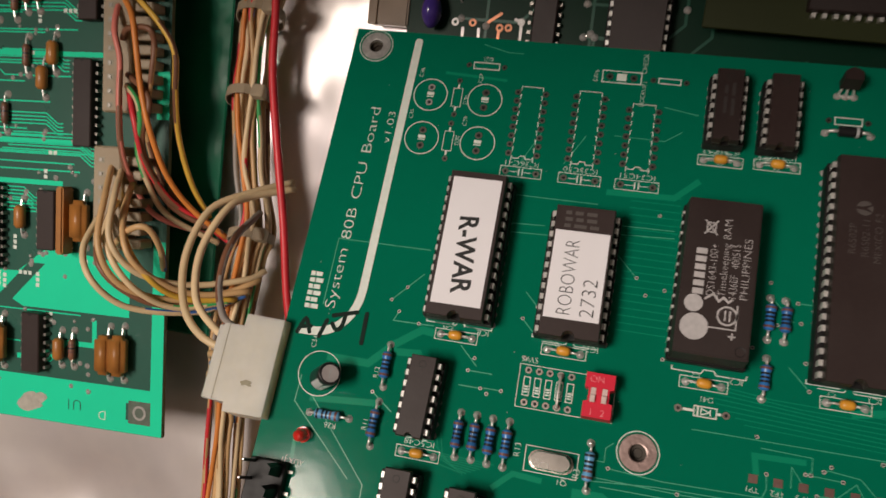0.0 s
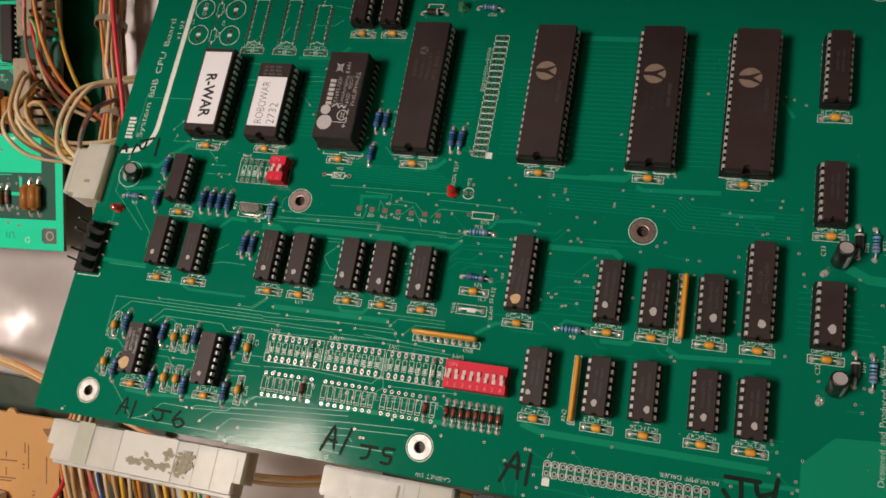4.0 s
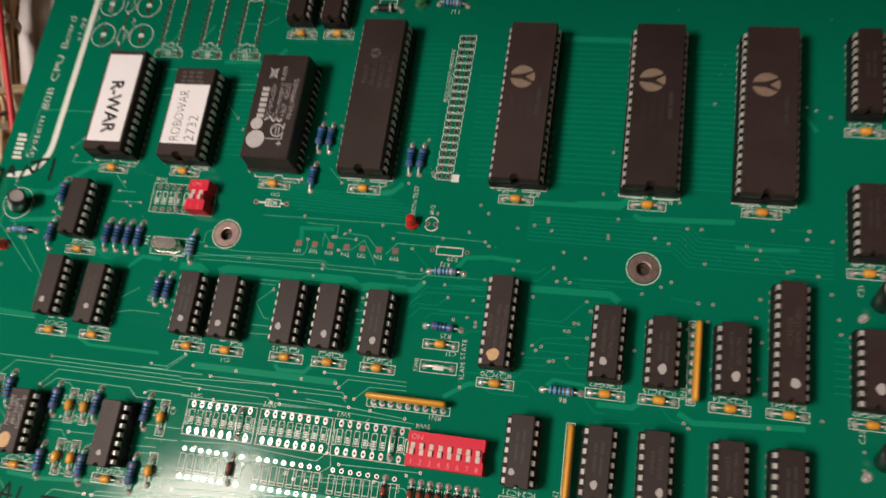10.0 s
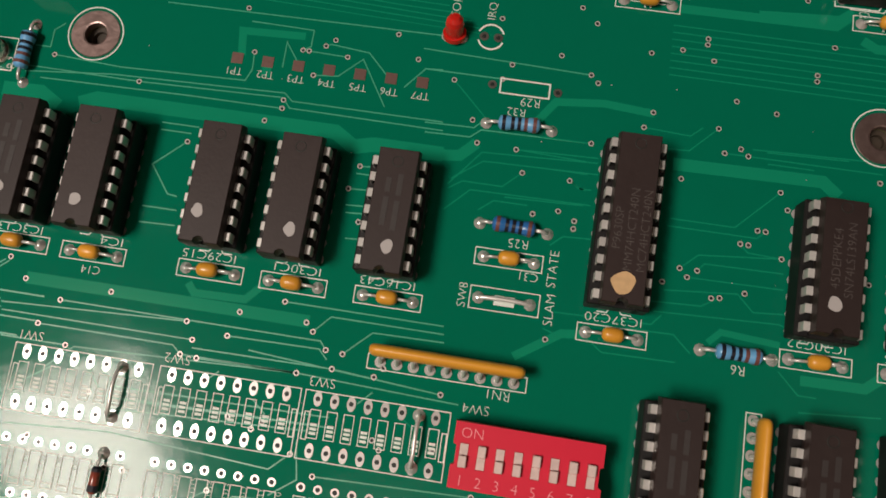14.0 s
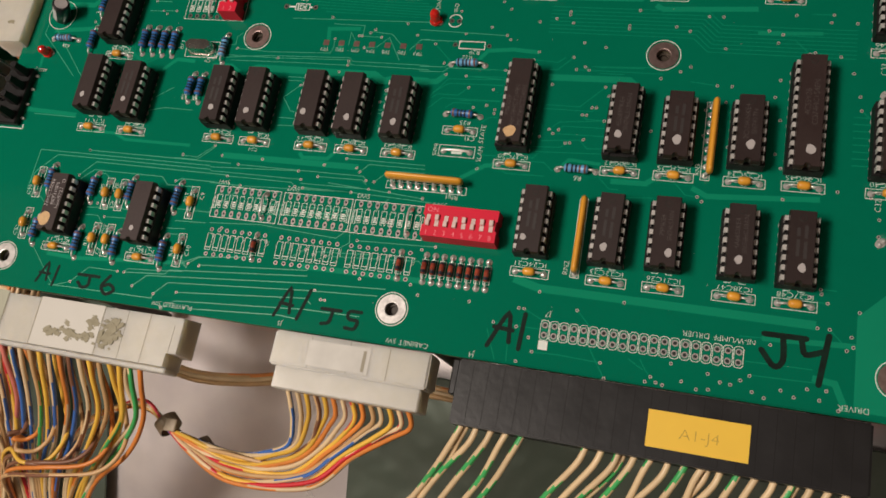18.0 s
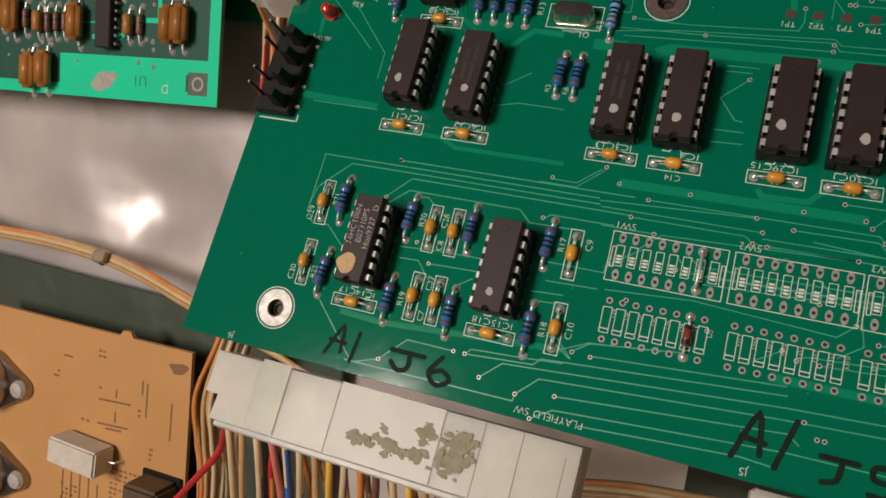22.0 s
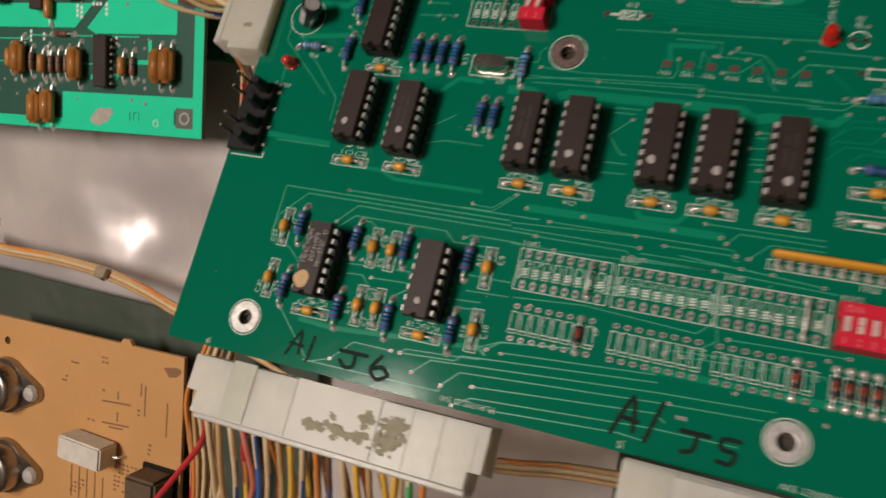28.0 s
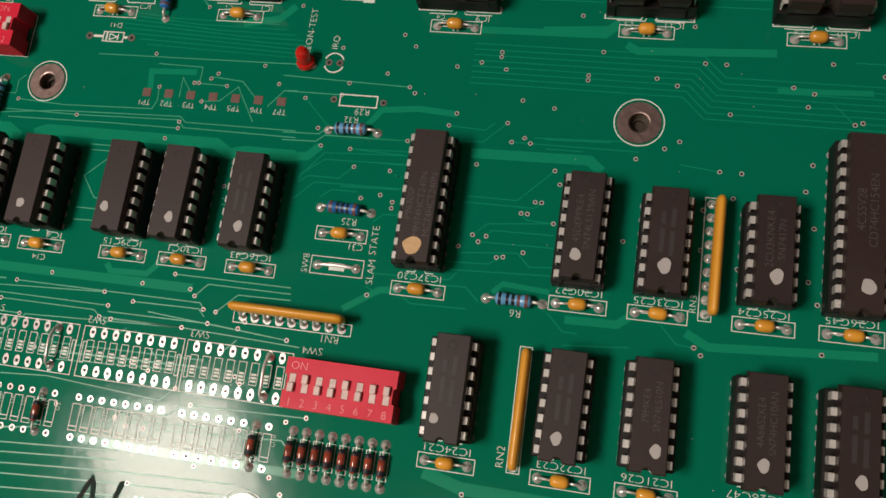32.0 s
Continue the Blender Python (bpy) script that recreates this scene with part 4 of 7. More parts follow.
# battery place and test strap near the top edge
frame_line(SILK, 135.3, 170.0, 143.6, 179.0, LW, ZS)
frame_line(SILK, 137.3, 170.0, 141.6, 172.2, LW, ZS)
for x in (137.7, 141.2):
    pad(x, 175.2, 1.2, 0.6, dull=True, sy=1.5)
strap = bmesh.new()
box(strap, 197.4, 170.9, 0.02, 215.4, 179.1, 0.15)
part("bare_pad", strap, SOCKET, cpu_board, "dark bare pad with two holes")
frame_line(SILK, 197.1, 170.6, 215.7, 179.1, LW, ZS + 0.05)
for x in (201.9, 210.4):
    ring(PADS, x, 175.3, 1.2, 1.5, 0.17, 16)
    disc(BORE, x, 175.3, 1.4, 0.16, 14)

# ---- header places ----
for i in range(20):
    x = 173.1 + 2.52 * i
    ribbon(SILK, [(x - 1.1, -1.8), (x - 0.6, -2.3), (x + 0.6, -2.3), (x + 1.1, -1.8), (x + 1.1, 2.4), (x + 0.6, 2.9), (x - 0.6, 2.9), (x - 1.1, 2.4)], 0.15, ZS, True)
    for y in (1.6, -1.0):
        pad(x, y, 0.85, 0.48)
    y = 151.6 - 2.47 * i
    x = 136.8 - 0.09 * i
    ribbon(SILK, [(x - 2.3, y - 1.1), (x + 2.3, y - 1.1), (x + 2.7, y - 0.6), (x + 2.7, y + 0.6), (x + 2.3, y + 1.1), (x - 2.3, y + 1.1), (x - 2.7, y + 0.6), (x - 2.7, y - 0.6)], 0.17, ZS, True)
    for s in (-1.3, 1.3):
        pad(x + s, y, 0.8, 0.45, dull=True)
for x, y in ((173.2, -3.7), (138.6, 104.3)):
    box(SILK, x - 1.2, y - 1.2, 0.03, x + 1.2, y + 1.2, ZS)

# ---- empty places at the top ----
for n, (x, y) in enumerate(((6.8, 161.5), (21.4, 161.4), (6.6, 149.3), (21.4, 149.4))):
    ring(SILK, x, y, 4.35, 4.58, ZS, 40)
    for s in (-1, 1):
        pad(x, y + s * 2.1, 0.95, 0.5, dull=n > 0)
    box(SILK, x - 0.95, y - 0.1, 0.03, x + 0.95, y + 0.8, ZS)
    ribbon(SILK, [(x - 0.95, y - 0.5), (x + 0.95, y - 0.5)], 0.3, ZS)
for x, y0, y1 in ((14.0, 166.2, 156.6), (13.7, 154.0, 144.3)):
    frame_line(SILK, x - 1.2, y1 + 2.2, x + 1.2, y0 - 2.2, LW, ZS)
    pad(x, y0, 0.7, 0.35, dull=True), pad(x, y1, 0.7, 0.35, dull=True)
    ribbon(SILK, [(x, y0 - 1), (x, y0 - 2.2)], 0.5, ZS), ribbon(SILK, [(x, y1 + 1), (x, y1 + 2.2)], 0.5, ZS)
for x, y, w, d in ((20.4, 171.0, 3.4, 0.9), (67.0, 171.0, 2.7, 0.7), (139.9, 81.5, 3.9, 1.2), (108.5, 164.6, 3.0, 0.9)):
    frame_line(SILK, x - w, y - d, x + w, y + d, 0.26, ZS)
    for s in (-1, 1):
        pad(x + s * (w + 1.3), y, 0.7, 0.35, dull=True)
frame_line(SILK, 50.4, 169.5, 60.0, 172.7, 0.26, ZS)
pad(52.2, 171.1, 0.9, 0.45, dull=True), pad(58.2, 171.1, 0.9, 0.45, dull=True)
box(SILK, 54.0, 170.1, 0.03, 56.4, 172.1, ZS)
frame_line(SILK, 79.9, 91.2, 84.7, 93.4, 0.26, ZS)
for u in (76.5, 86.7):
    pad(u, 92.3, 0.85, 0.4, dull=True)
ribbon(SILK, [(77.5, 92.3), (79.9, 92.3)], 0.6, ZS), ribbon(SILK, [(84.7, 92.3), (85.7, 92.3)], 0.6, ZS)
ribbon(SILK, [(80.7, 91.2), (80.7, 93.4)], 0.4, ZS)
ribbon(SILK, [(81.4, 91.6), (81.4, 93.0), (83.2, 92.3)], 0.25, ZS, True), ribbon(SILK, [(83.4, 91.6), (83.4, 93.0)], 0.25, ZS)
frame_line(SILK, 135.8, 46.0, 146.3, 49.4, LW, ZS)
box(SILK, 139.5, 46.9, 0.03, 142.6, 48.4, ZS)
t = thing("jumper_wire", place(141.0, 47.7), "bare jumper wire bridging a switch place", "wire", "jumper wires")
part("wire", tube(bmesh.new(), spline([(-3.9, 0, 0.1), (-3.4, 0, 0.7), (0, 0.1, 0.9), (3.4, 0, 0.7), (3.9, 0, 0.1)], 3), 0.35, 6), TIN, t, smooth=True)
joint(137.1, 47.7), joint(144.9, 47.7)
for x, rows_, y0 in ((33.3, 8, 147.7), (48.2, 8, 147.9), (61.6, 7, 148.1)):
    top = y0 + 2.4 * (rows_ - 1)
    for i in range(rows_):
        for s in (-1, 1):
            pad(x + s * 3.6, y0 + 2.4 * i, 0.8, 0.4, dull=True)
    for i in range(rows_ + 1):
        for s in (-1, 1):
            ribbon(SILK, [(x + s * 2.75, y0 - 1.9 + 2.4 * i), (x + s * 2.75, y0 - 0.6 + 2.4 * i)], 0.2, ZS)
            ribbon(SILK, [(x + s * 2.4, y0 - 0.7 + 2.4 * i), (x + s * 2.75, y0 - 0.6 + 2.4 * i)], 0.2, ZS)
    ribbon(SILK, [(x - 2.6, top + 1.7), (x + 2.6, top + 1.7)], 0.2, ZS)
    ribbon(SILK, [(x - 2.6, y0 - 1.2), (x - 0.9, y0 - 1.2), (x - 0.6, y0 - 0.5), (x + 0.6, y0 - 0.5), (x + 0.9, y0 - 1.2), (x + 2.6, y0 - 1.2)], 0.22, ZS)
for x, w in ((111.0, 8.4), (157.9, 8.4), (195.2, 8.4), (226.2, 8.4), (24.6, 8.0), (50.3, 8.0), (82.3, 8.0)):
    y = {24.6: 102.6, 50.3: 102.8, 82.3: 100.6}.get(x, 102.1)
    ribbon(SILK, [(x - w, y + 0.9), (x - w, y), (x - 1.6, y), (x - 1.1, y + 0.9), (x + 1.1, y + 0.9), (x + 1.6, y), (x + w, y), (x + w, y + 0.9)], 0.22, ZS)
for i in range(7):
    x = 93.2 + 5.07 * i
    part("test_pad", boxed(x - 0.92, 79.3, 0.02, x + 0.92, 81.1, 0.09), TEST_PAD, cpu_board, "dull red-brown test pad")
    write("TP%d" % (i + 1), x, 77.9, ZS, 1.35, 180, INK, cpu_board)


# ---- printing on the board ----
stripe = [(0.95, 176.4), (-0.75, 107.5), (-1.2, 104.5), (-2.6, 101.0), (-4.9, 98.3), (-8.0, 96.4), (-11.5, 95.7), (-14.9, 95.6)]
ribbon(SILK, spline([(*p, 0) for p in stripe[:2]], 4)[:-1] + spline([(*p, 0) for p in stripe[1:]], 4), 2.1, ZS)
disc(SILK, 0.95, 176.4, 1.05, ZS + 0.01)
write("System 80B CPU Board", -7.9, 129.2, ZS, 2.9, 90, INK, cpu_board, 55.5)
write("v1.03", -2.6, 151.2, ZS, 2.0, 90, INK, cpu_board, 9.0)
for i, (a, b) in enumerate(((-12.6, 2.2), (-14.2, 1.6))):
    for j in range(6):
        box(SILK, a - b / 2, 101.2 + 1.65 * j, 0.03, a + b / 2 - 0.5 * (j % 2), 102.3 + 1.65 * j, ZS)
for x, y, ic, c in ((18.2, 47.6, "IC7", "C11"), (33.3, 47.4, "IC6", "C12"), (64.6, 47.4, "IC3", "C13"), (76.8, 47.4, "IC4", ""), (95.2, 47.5, "IC29", "C15"), (109.2, 47.5, "IC30", "C1"), (123.2, 47.5, "IC16", "C43"), (157.4, 47.2, "IC37", "C20"),
                    (187.0, 47.8, "IC20", "C22"), (201.0, 47.6, "IC23", "C25"), (218.8, 47.6, "IC25", "C24"), (233.0, 47.8, "IC26", "C45"), (252.6, 47.8, "IC19", "C40")):
    write(ic + c, x + (0 if c else 2.7), y + 0.2, ZS, 1.4, 180, INK, cpu_board, 1.2 * len(ic + c))
write("C14", 77.2, 42.8, ZS, 1.35, 180, INK, cpu_board)
for x, y, ic, c in ((166.9, 17.1, "IC24", "C21"), (187.0, 17.1, "IC22", "C23"), (201.4, 17.1, "IC21", "C26"), (218.6, 17.1, "IC28", "C47"), (232.8, 17.1, "IC27", "C48"), (18.0, 7.0, "IC14", "C17"), (48.6, 7.0, "IC15", "C18"), (20.0, 74.0, "IC5", "C48"),
                    (80.6, 153.4, "IC33", "C52"), (93.4, 153.7, "IC32", "C53"), (252.3, 127.4, "IC12", "C38"), (252.5, 86.7, "IC18", "C46"), (33.5, 145.0, "IC36", "C41"), (48.1, 144.9, "IC35", "C50"), (61.9, 144.9, "IC34", "C51")):
    write(ic + c, x, y + 0.2, ZS, 1.4, 180, INK, cpu_board, 1.2 * len(ic + c))
for x, y, ic, c in ((116.5, 100.9, "IC1", "C1"), (162.8, 101.0, "IC9", "C4"), (200.0, 101.4, "IC11", "C5"), (231.0, 101.3, "IC10", "C6"), (30.6, 102.0, "IC8", "C44"), (56.0, 102.2, "IC31", "C42"), (88.2, 100.2, "IC2", "C2")):
    write(ic, x, y - 0.3, ZS, 1.5, 180, INK, cpu_board)
    write(c, x - 8.6, y - 0.3, ZS, 1.1, 180, INK, cpu_board)
for words, x, y, size, turn in (("SW1", 70.6, 31.6, 1.5, 180), ("SW2", 93.6, 31.6, 1.5, 180), ("SW3", 116.0, 31.6, 1.5, 180), ("SW4", 139.0, 31.3, 1.5, 180), ("SW5", 42.6, 97.4, 1.5, 180), ("SW6", 48.8, 171.0, 1.3, 90), ("SW8", 134.6, 47.8, 1.4, 90),
                                ("R12", 6.6, 88.5, 1.3, 90), ("R11", 6.2, 76.0, 1.3, 90), ("R26", -2.2, 74.2, 1.4, 180), ("R13", 42.6, 77.0, 1.5, 90), ("R3", 56.2, 74.2, 1.5, 90), ("Q1", 53.4, 71.6, 1.4, 180), ("D41", 82.4, 95.0, 1.3, 180),
                                ("C34", -10.4, 93.2, 1.3, 90), ("R29", 141.0, 79.2, 1.5, 180), ("R32", 139.0, 77.4, 1.4, 180), ("R25", 142.0, 56.6, 1.5, 180), ("C31", 144.2, 51.8, 1.4, 180), ("STATE", 147.6, 53.6, 1.5, 90), ("SLAM", 147.8, 47.4, 1.5, 90),
                                ("R6", 176.0, 42.8, 1.5, 180), ("RN1", 142.0, 33.8, 1.5, 180), ("RN2", 176.3, 17.6, 1.5, 90), ("RN3", 206.9, 48.2, 1.3, 90), ("IRQ", 133.0, 93.9, 1.4, 90), ("LEON-TEST", 127.2, 96.2, 1.5, 90), ("R27", 131.4, 161.4, 1.5, 180),
                                ("S1", 122.6, 168.0, 1.1, 180), ("EXT-BAT", 145.2, 174.4, 1.3, 90), ("C29", 1.6, 22.4, 1.5, 90), ("C30", 1.3, 8.6, 1.5, 90), ("R21", 6.9, 26.4, 1.3, 90), ("R22", 6.6, 9.6, 1.3, 90), ("R20", 28.4, 25.4, 1.4, 90), ("C28", 33.4, 26.0, 1.4, 90),
                                ("C8", 33.6, 20.6, 1.4, 90), ("R17", 58.9, 25.6, 1.4, 90), ("C9", 64.2, 26.4, 1.5, 90), ("R19", 28.2, 8.0, 1.4, 90), ("C7", 33.4, 5.4, 1.4, 90), ("C27", 33.6, 12.4, 1.4, 90), ("R18", 58.8, 8.2, 1.4, 90), ("C10", 64.0, 9.0, 1.5, 90),
                                ("R5", 48.2, 58.6, 1.3, 90), ("R8", 52.2, 58.4, 1.2, 90), ("AUX-J1", -9.4, 64.6, 1.4, 180), ("J6", -8.8, -8.3, 1.5, 180), ("J5", 99.0, -8.4, 1.5, 180), ("J4", 155.0, -8.9, 1.5, 180), ("J7", 173.6, 4.4, 1.5, 180),
                                ("PLAYFIELD SW", 63.6, -7.9, 1.5, 180), ("CABINET SW", 136.8, -8.5, 1.5, 180), ("NI-WUMPF DRUER", 216.0, 4.4, 1.5, 180), ("DRIVER", 247.0, -8.2, 1.5, 180), ("DISPLAY", 271.4, 136.0, 1.7, 90), ("J2", 272.0, 43.4, 1.7, 90),
                                ("R23", 268.2, 83.4, 1.5, 90), ("R21", 268.2, 44.0, 1.5, 90), ("C33", 250.6, 80.0, 1.5, 90), ("C32", 250.4, 42.6, 1.5, 90), ("D35", 263.0, 82.4, 1.3, 90), ("D34", 263.0, 45.0, 1.4, 90), ("CHECK", 60.6, 175.4, 1.3, 90), ("LOCKUP1", 60.8, 167.0, 1.2, 90),
                                ("DEBUG/ROD HEADER", 132.4, 138.6, 1.4, 90), ("J9", 132.0, 104.6, 1.3, 90), ("C35", 2.6, 155.6, 1.2, 90), ("C36", 3.4, 167.6, 1.2, 90), ("C37", 19.4, 167.4, 1.2, 90), ("C39", 17.2, 155.0, 1.2, 90), ("D30", 16.4, 161.0, 1.2, 90), ("D28", 16.0, 149.6, 1.2, 90), ("D31", 20.6, 173.0, 1.2, 180)):
    write(words, x, y, ZS, size, turn, INK, cpu_board)
for x0, first in ((70.35, 9), (93.35, 17), (115.4, 25)):
    for i in range(8):
        if first - i != 1:
            write("D%d" % (first - i), x0 + 2.53 * i + 1.25, 14.2, ZS, 0.95, 90, INK, cpu_board)
write("Designed and Produced in England", 268.6, 31.6, ZS, 1.9, 90, INK, cpu_board, 41.0)

# ---- printing on the chips ----
def label_paper(t, x0, y0, x1, y1, name="paper_label"):
    return part(name, boxed(x0, y0, HIGH, x1, y1, HIGH + 0.12, bevel=0.03), PAPER, t, "white paper label")


paper = label_paper(MADE["rwar"], -6.0, -15.2, 6.0, 16.4)
write("R-WAR", 0.3, -3.0, HIGH + 0.14, 4.7, -87, BLACK_INK, paper, 19.0, 0.12)
paper = label_paper(MADE["robo"], -6.3, -11.5, 6.3, 9.4)
write("ROBOWAR", -2.0, -1.6, HIGH + 0.14, 3.5, 90, BLACK_INK, paper, 17.6, 0.0)
write("2732", 3.2, -6.1, HIGH + 0.14, 3.5, 90, BLACK_INK, paper, 8.8, 0.0)
bars(MADE["robo"], -0.5, 12.2, 8, 3, 180, GREY_PRINT, HIGH + 0.02)
for lines, t, y, size, m in ((("74HCT00N", "B07310PS", "Hnn9727  D"), MADE["ic14"], 2.6, 1.35, PALE_PRINT), (("P9630SP", "MM74HCT240N", "MC74HCT240N"), MADE["ic37"], -1.8, 1.3, GREY_PRINT), (("45DEPPKE4", "SN74LS139AN"), MADE["ic20"], 1.0, 1.3, GREY_PRINT),
                             (("2CU3KNKE4", "SN7417N"), MADE["ic25"], 1.6, 1.3, GREY_PRINT), (("4C55V28", "CD74HC154EN"), MADE["ic26"], 2.0, 1.4, GREY_PRINT), (("79MKE4", "SN74LS10N"), MADE["ic21"], 1.4, 1.2, GREY_PRINT), (("4A66S2KE4", "SN74HC10AN"), MADE["ic28"], 1.4, 1.2, GREY_PRINT)):
    for i, l in enumerate(lines):
        write(l, (i - (len(lines) - 1) / 2) * 1.9, y, TOP + 0.02, size, 90, m, t)
for key in ("ic6", "ic3", "ic23", "ic22", "ic24", "ic27", "ic18", "ic12", "ic16", "ic33"):
    bars(MADE[key], 0, 1.5, 10, 2, 90, FAINT, h=0.8, gap=1.7)
cpu_lines = ("R6502P", "R6502-11", "MEXICO F2", "8702 8572-1")
for i, l in enumerate(cpu_lines):
    write(l, -3.4 + 2.6 * i, 6.2 + 0.3 * i, HIGH + 0.02, 1.65, 90, GREY_PRINT, BIG[0])


def leaf_mark(t, x, y, r, m):
    """A three-leaf maker's mark as plain shapes."""
    for a0, sweep in ((35, 135), (190, 135), (-25, 50)):
        pts = circle(r, 10, x, y, a0, sweep) + [(x + 0.25 * r * math.cos(radians(a0 + sweep / 2)), y + 0.25 * r * math.sin(radians(a0 + sweep / 2)))]
        part("maker_mark", prism(bmesh.new(), pts, HIGH, HIGH + 0.03), m, t, "pale three-leaf maker's mark")


leaf_mark(BIG[0], -1.2, 13.4, 1.7, GREY_PRINT)
for t in BIG[1:]:
    leaf_mark(t, -1.6, 7.0, 3.7, GOLD_PRINT)
    for i, l in enumerate(("R6532P", "R6532-11", "MEXICO")):
        write(l, -3.6 + 2.5 * i, -2.9 + 0.5 * i, HIGH + 0.02, 1.6, 90, FAINT, t)
    bars(t, 3.9, -0.6, 11.5, 1, 90, FAINT, HIGH + 0.02, h=1.2)

# ---- the timekeeping module ----
t = thing("memory_module", place(81.4, 120.3), "tall black timekeeping memory module with white printing", "memory module")
body = bmesh.new()
prism(body, [(-8.2, -18.2), (8.2, -18.2), (8.2, 18.2), (-8.2, 18.2)], 3.2, 10.7, 0.35)
bmesh.ops.bevel(body, geom=body.edges[:], offset=0.25, segments=2, affect="EDGES")
part("body", body, PLASTIC, t)
part("base", boxed(-8.6, -18.6, 0.4, 8.6, 18.6, 3.3, bevel=0.3), SOCKET, t, "black socket")
for i in range(14):
    for s in (-1, 1):
        part("pin", boxed(s * 8.0 - 0.2, -16.9 + 2.54 * i, 0.3, s * 8.0 + 0.7 * s, -16.2 + 2.54 * i, 3.4), TIN, t)
z = 10.73
for words, x, y, long_ in (("DS1643-100+", -1.5, 1.4, 11.8), ("Timekeeping RAM", 0.9, 4.4, 17.8), ("1436EF  400515", 3.2, 1.6, 12.2), ("PHILIPPINES", 5.5, 2.4, 13.8)):
    write(words, x, y, z, 1.75, 90, PALE_PRINT, t, long_)
for j in range(6):
    part("maker_name", boxed(-5.2, -4.5 + 1.85 * j, z - 0.02, -2.9, -3.2 + 1.85 * j, z + 0.01), PALE_PRINT, t, "pale maker's name as bars")
for x, y, r in ((-4.0, -11.8, 3.0), (-4.6, -6.6, 2.0)):
    part("maker_mark", prism(bmesh.new(), circle(r, 18, x, y), z - 0.02, z + 0.012), PALE_PRINT, t, "pale round maker's mark")
bm = bmesh.new()
ribbon(bm, circle(2.0, 20, 2.6, -8.6), 0.4, z, True)
ribbon(bm, [(-1, -11.5), (4.6, -11.5), (4.6, -6.0)], 0.3, z)
ribbon(bm, [(-2.4, -5.4), (-0.6, -4.0), (0.6, -5.6), (1.6, -4.6), (2.6, -5.6), (3.4, -4.8)], 0.5, z)
ribbon(bm, [(2.2, -9.8), (2.2, -7.4)], 0.35, z), ribbon(bm, [(3.2, -9.8), (3.2, -7.4)], 0.35, z)
ribbon(bm, [(4.0, -13.8), (4.0, -12.2)], 0.35, z), ribbon(bm, [(3.2, -13.0), (4.8, -13.0)], 0.35, z)
ribbon(bm, [(-4.0, 9.4), (-1.2, 12.8)], 0.35, z), ribbon(bm, [(-4.0, 12.8), (-1.2, 9.4)], 0.35, z)
frame_line(bm, -3.5, 10.0, -1.7, 12.2, 0.3, z)
part("printed_signs", bm, PALE_PRINT, t, "pale recycling sign and ornaments")
part("mould_mark", lathe(bmesh.new(), [(0, z - 0.05), (0.9, z - 0.05), (1.1, z + 0.02)], 18, Matrix.Translation((6.0, -16.0, 0))), SOCKET, t)

# ---- handwriting ----
def scrawl(name, strokes, w=1.15):
    bm = bmesh.new()
    for k, s in enumerate(strokes):
        ribbon(bm, spline([(*p, 0) for p in s], 4), w, 0.11 + 0.012 * k)
        for j, e in enumerate((s[0], s[-1])):
            disc(bm, *e, w / 2, 0.114 + 0.012 * k + 0.004 * j, 8)
    part(name, bm, MARKER, cpu_board, "black marker handwriting")


scrawl("handwriting", [[(14.4, -6.6), (17.4, -0.4), (18.0, -5.8)], [(15.0, -3.6), (18.8, -3.8)], [(21.4, -1.0), (20.6, -7.2)]], 0.8)
scrawl("handwriting", [[(29.2, -2.6), (36.6, -2.6)], [(33.4, -2.6), (33.4, -5.6), (31.4, -6.4), (29.6, -5.0)], [(40.4, -1.8), (38.2, -5.2), (40.2, -7.4), (42.8, -6.0), (41.0, -4.4), (38.6, -5.2)]], 1.0)
scrawl("handwriting", [[(96.4, -6.2), (100.0, 2.0), (101.0, -5.0)], [(97.6, -2.4), (101.6, -2.8)], [(106.2, 2.2), (103.6, -6.4)]], 1.0)
scrawl("handwriting", [[(110.6, -2.4), (116.4, -2.4)], [(114.0, -2.4), (113.4, -5.8), (111.2, -6.6)], [(122.4, -2.0), (119.0, -2.2), (119.0, -4.2), (121.6, -4.6), (121.0, -6.8), (118.4, -6.8)]], 1.0)
scrawl("handwriting", [[(158.6, -5.8), (163.2, 3.4), (164.2, -4.2)], [(159.8, -0.6), (164.8, -1.0)], [(167.6, 3.8), (167.0, -5.6)]], 1.15)
scrawl("handwriting", [[(226.4, 7.0), (236.0, 7.0)], [(230.8, 7.0), (231.0, 1.0), (229.0, -0.6), (226.0, 3.0)], [(235.0, 6.4), (236.0, 3.2), (240.0, 4.4)], [(241.0, 8.4), (239.2, -3.6)]], 1.4)
scrawl("handwriting", [[(-15.4, 94.9), (-13.8, 98.4), (-12.2, 95.3)], [(-14.9, 96.3), (-12.2, 96.7)], [(-9.6, 94.6), (-8.3, 98.8)], [(-6.9, 100.2), (-1.0, 101.9)], [(-3.8, 100.9), (-4.3, 97.8), (-5.6, 96.9), (-6.8, 98.2)], [(1.5, 94.6), (1.5, 101.9)]], 1.05)

# ---- copper tracks ----
COUNT = [0]


def track(points, w=0.3, faint=False):
    """A copper track under the solder mask; faint ones run deeper. Right of x = 128 all take the duller colour, without
    the painted lamp sheen.
    """
    COUNT[0] = (COUNT[0] + 1) % 7
    faint = faint or min(p[0] for p in points) > 128
    ribbon(LINES if faint or w > 0.5 else FINE, points, w, (0.012 if w > 0.5 else 0.036) + 0.0034 * COUNT[0])


def drill(*points):
    for p in points:
        via(*p)


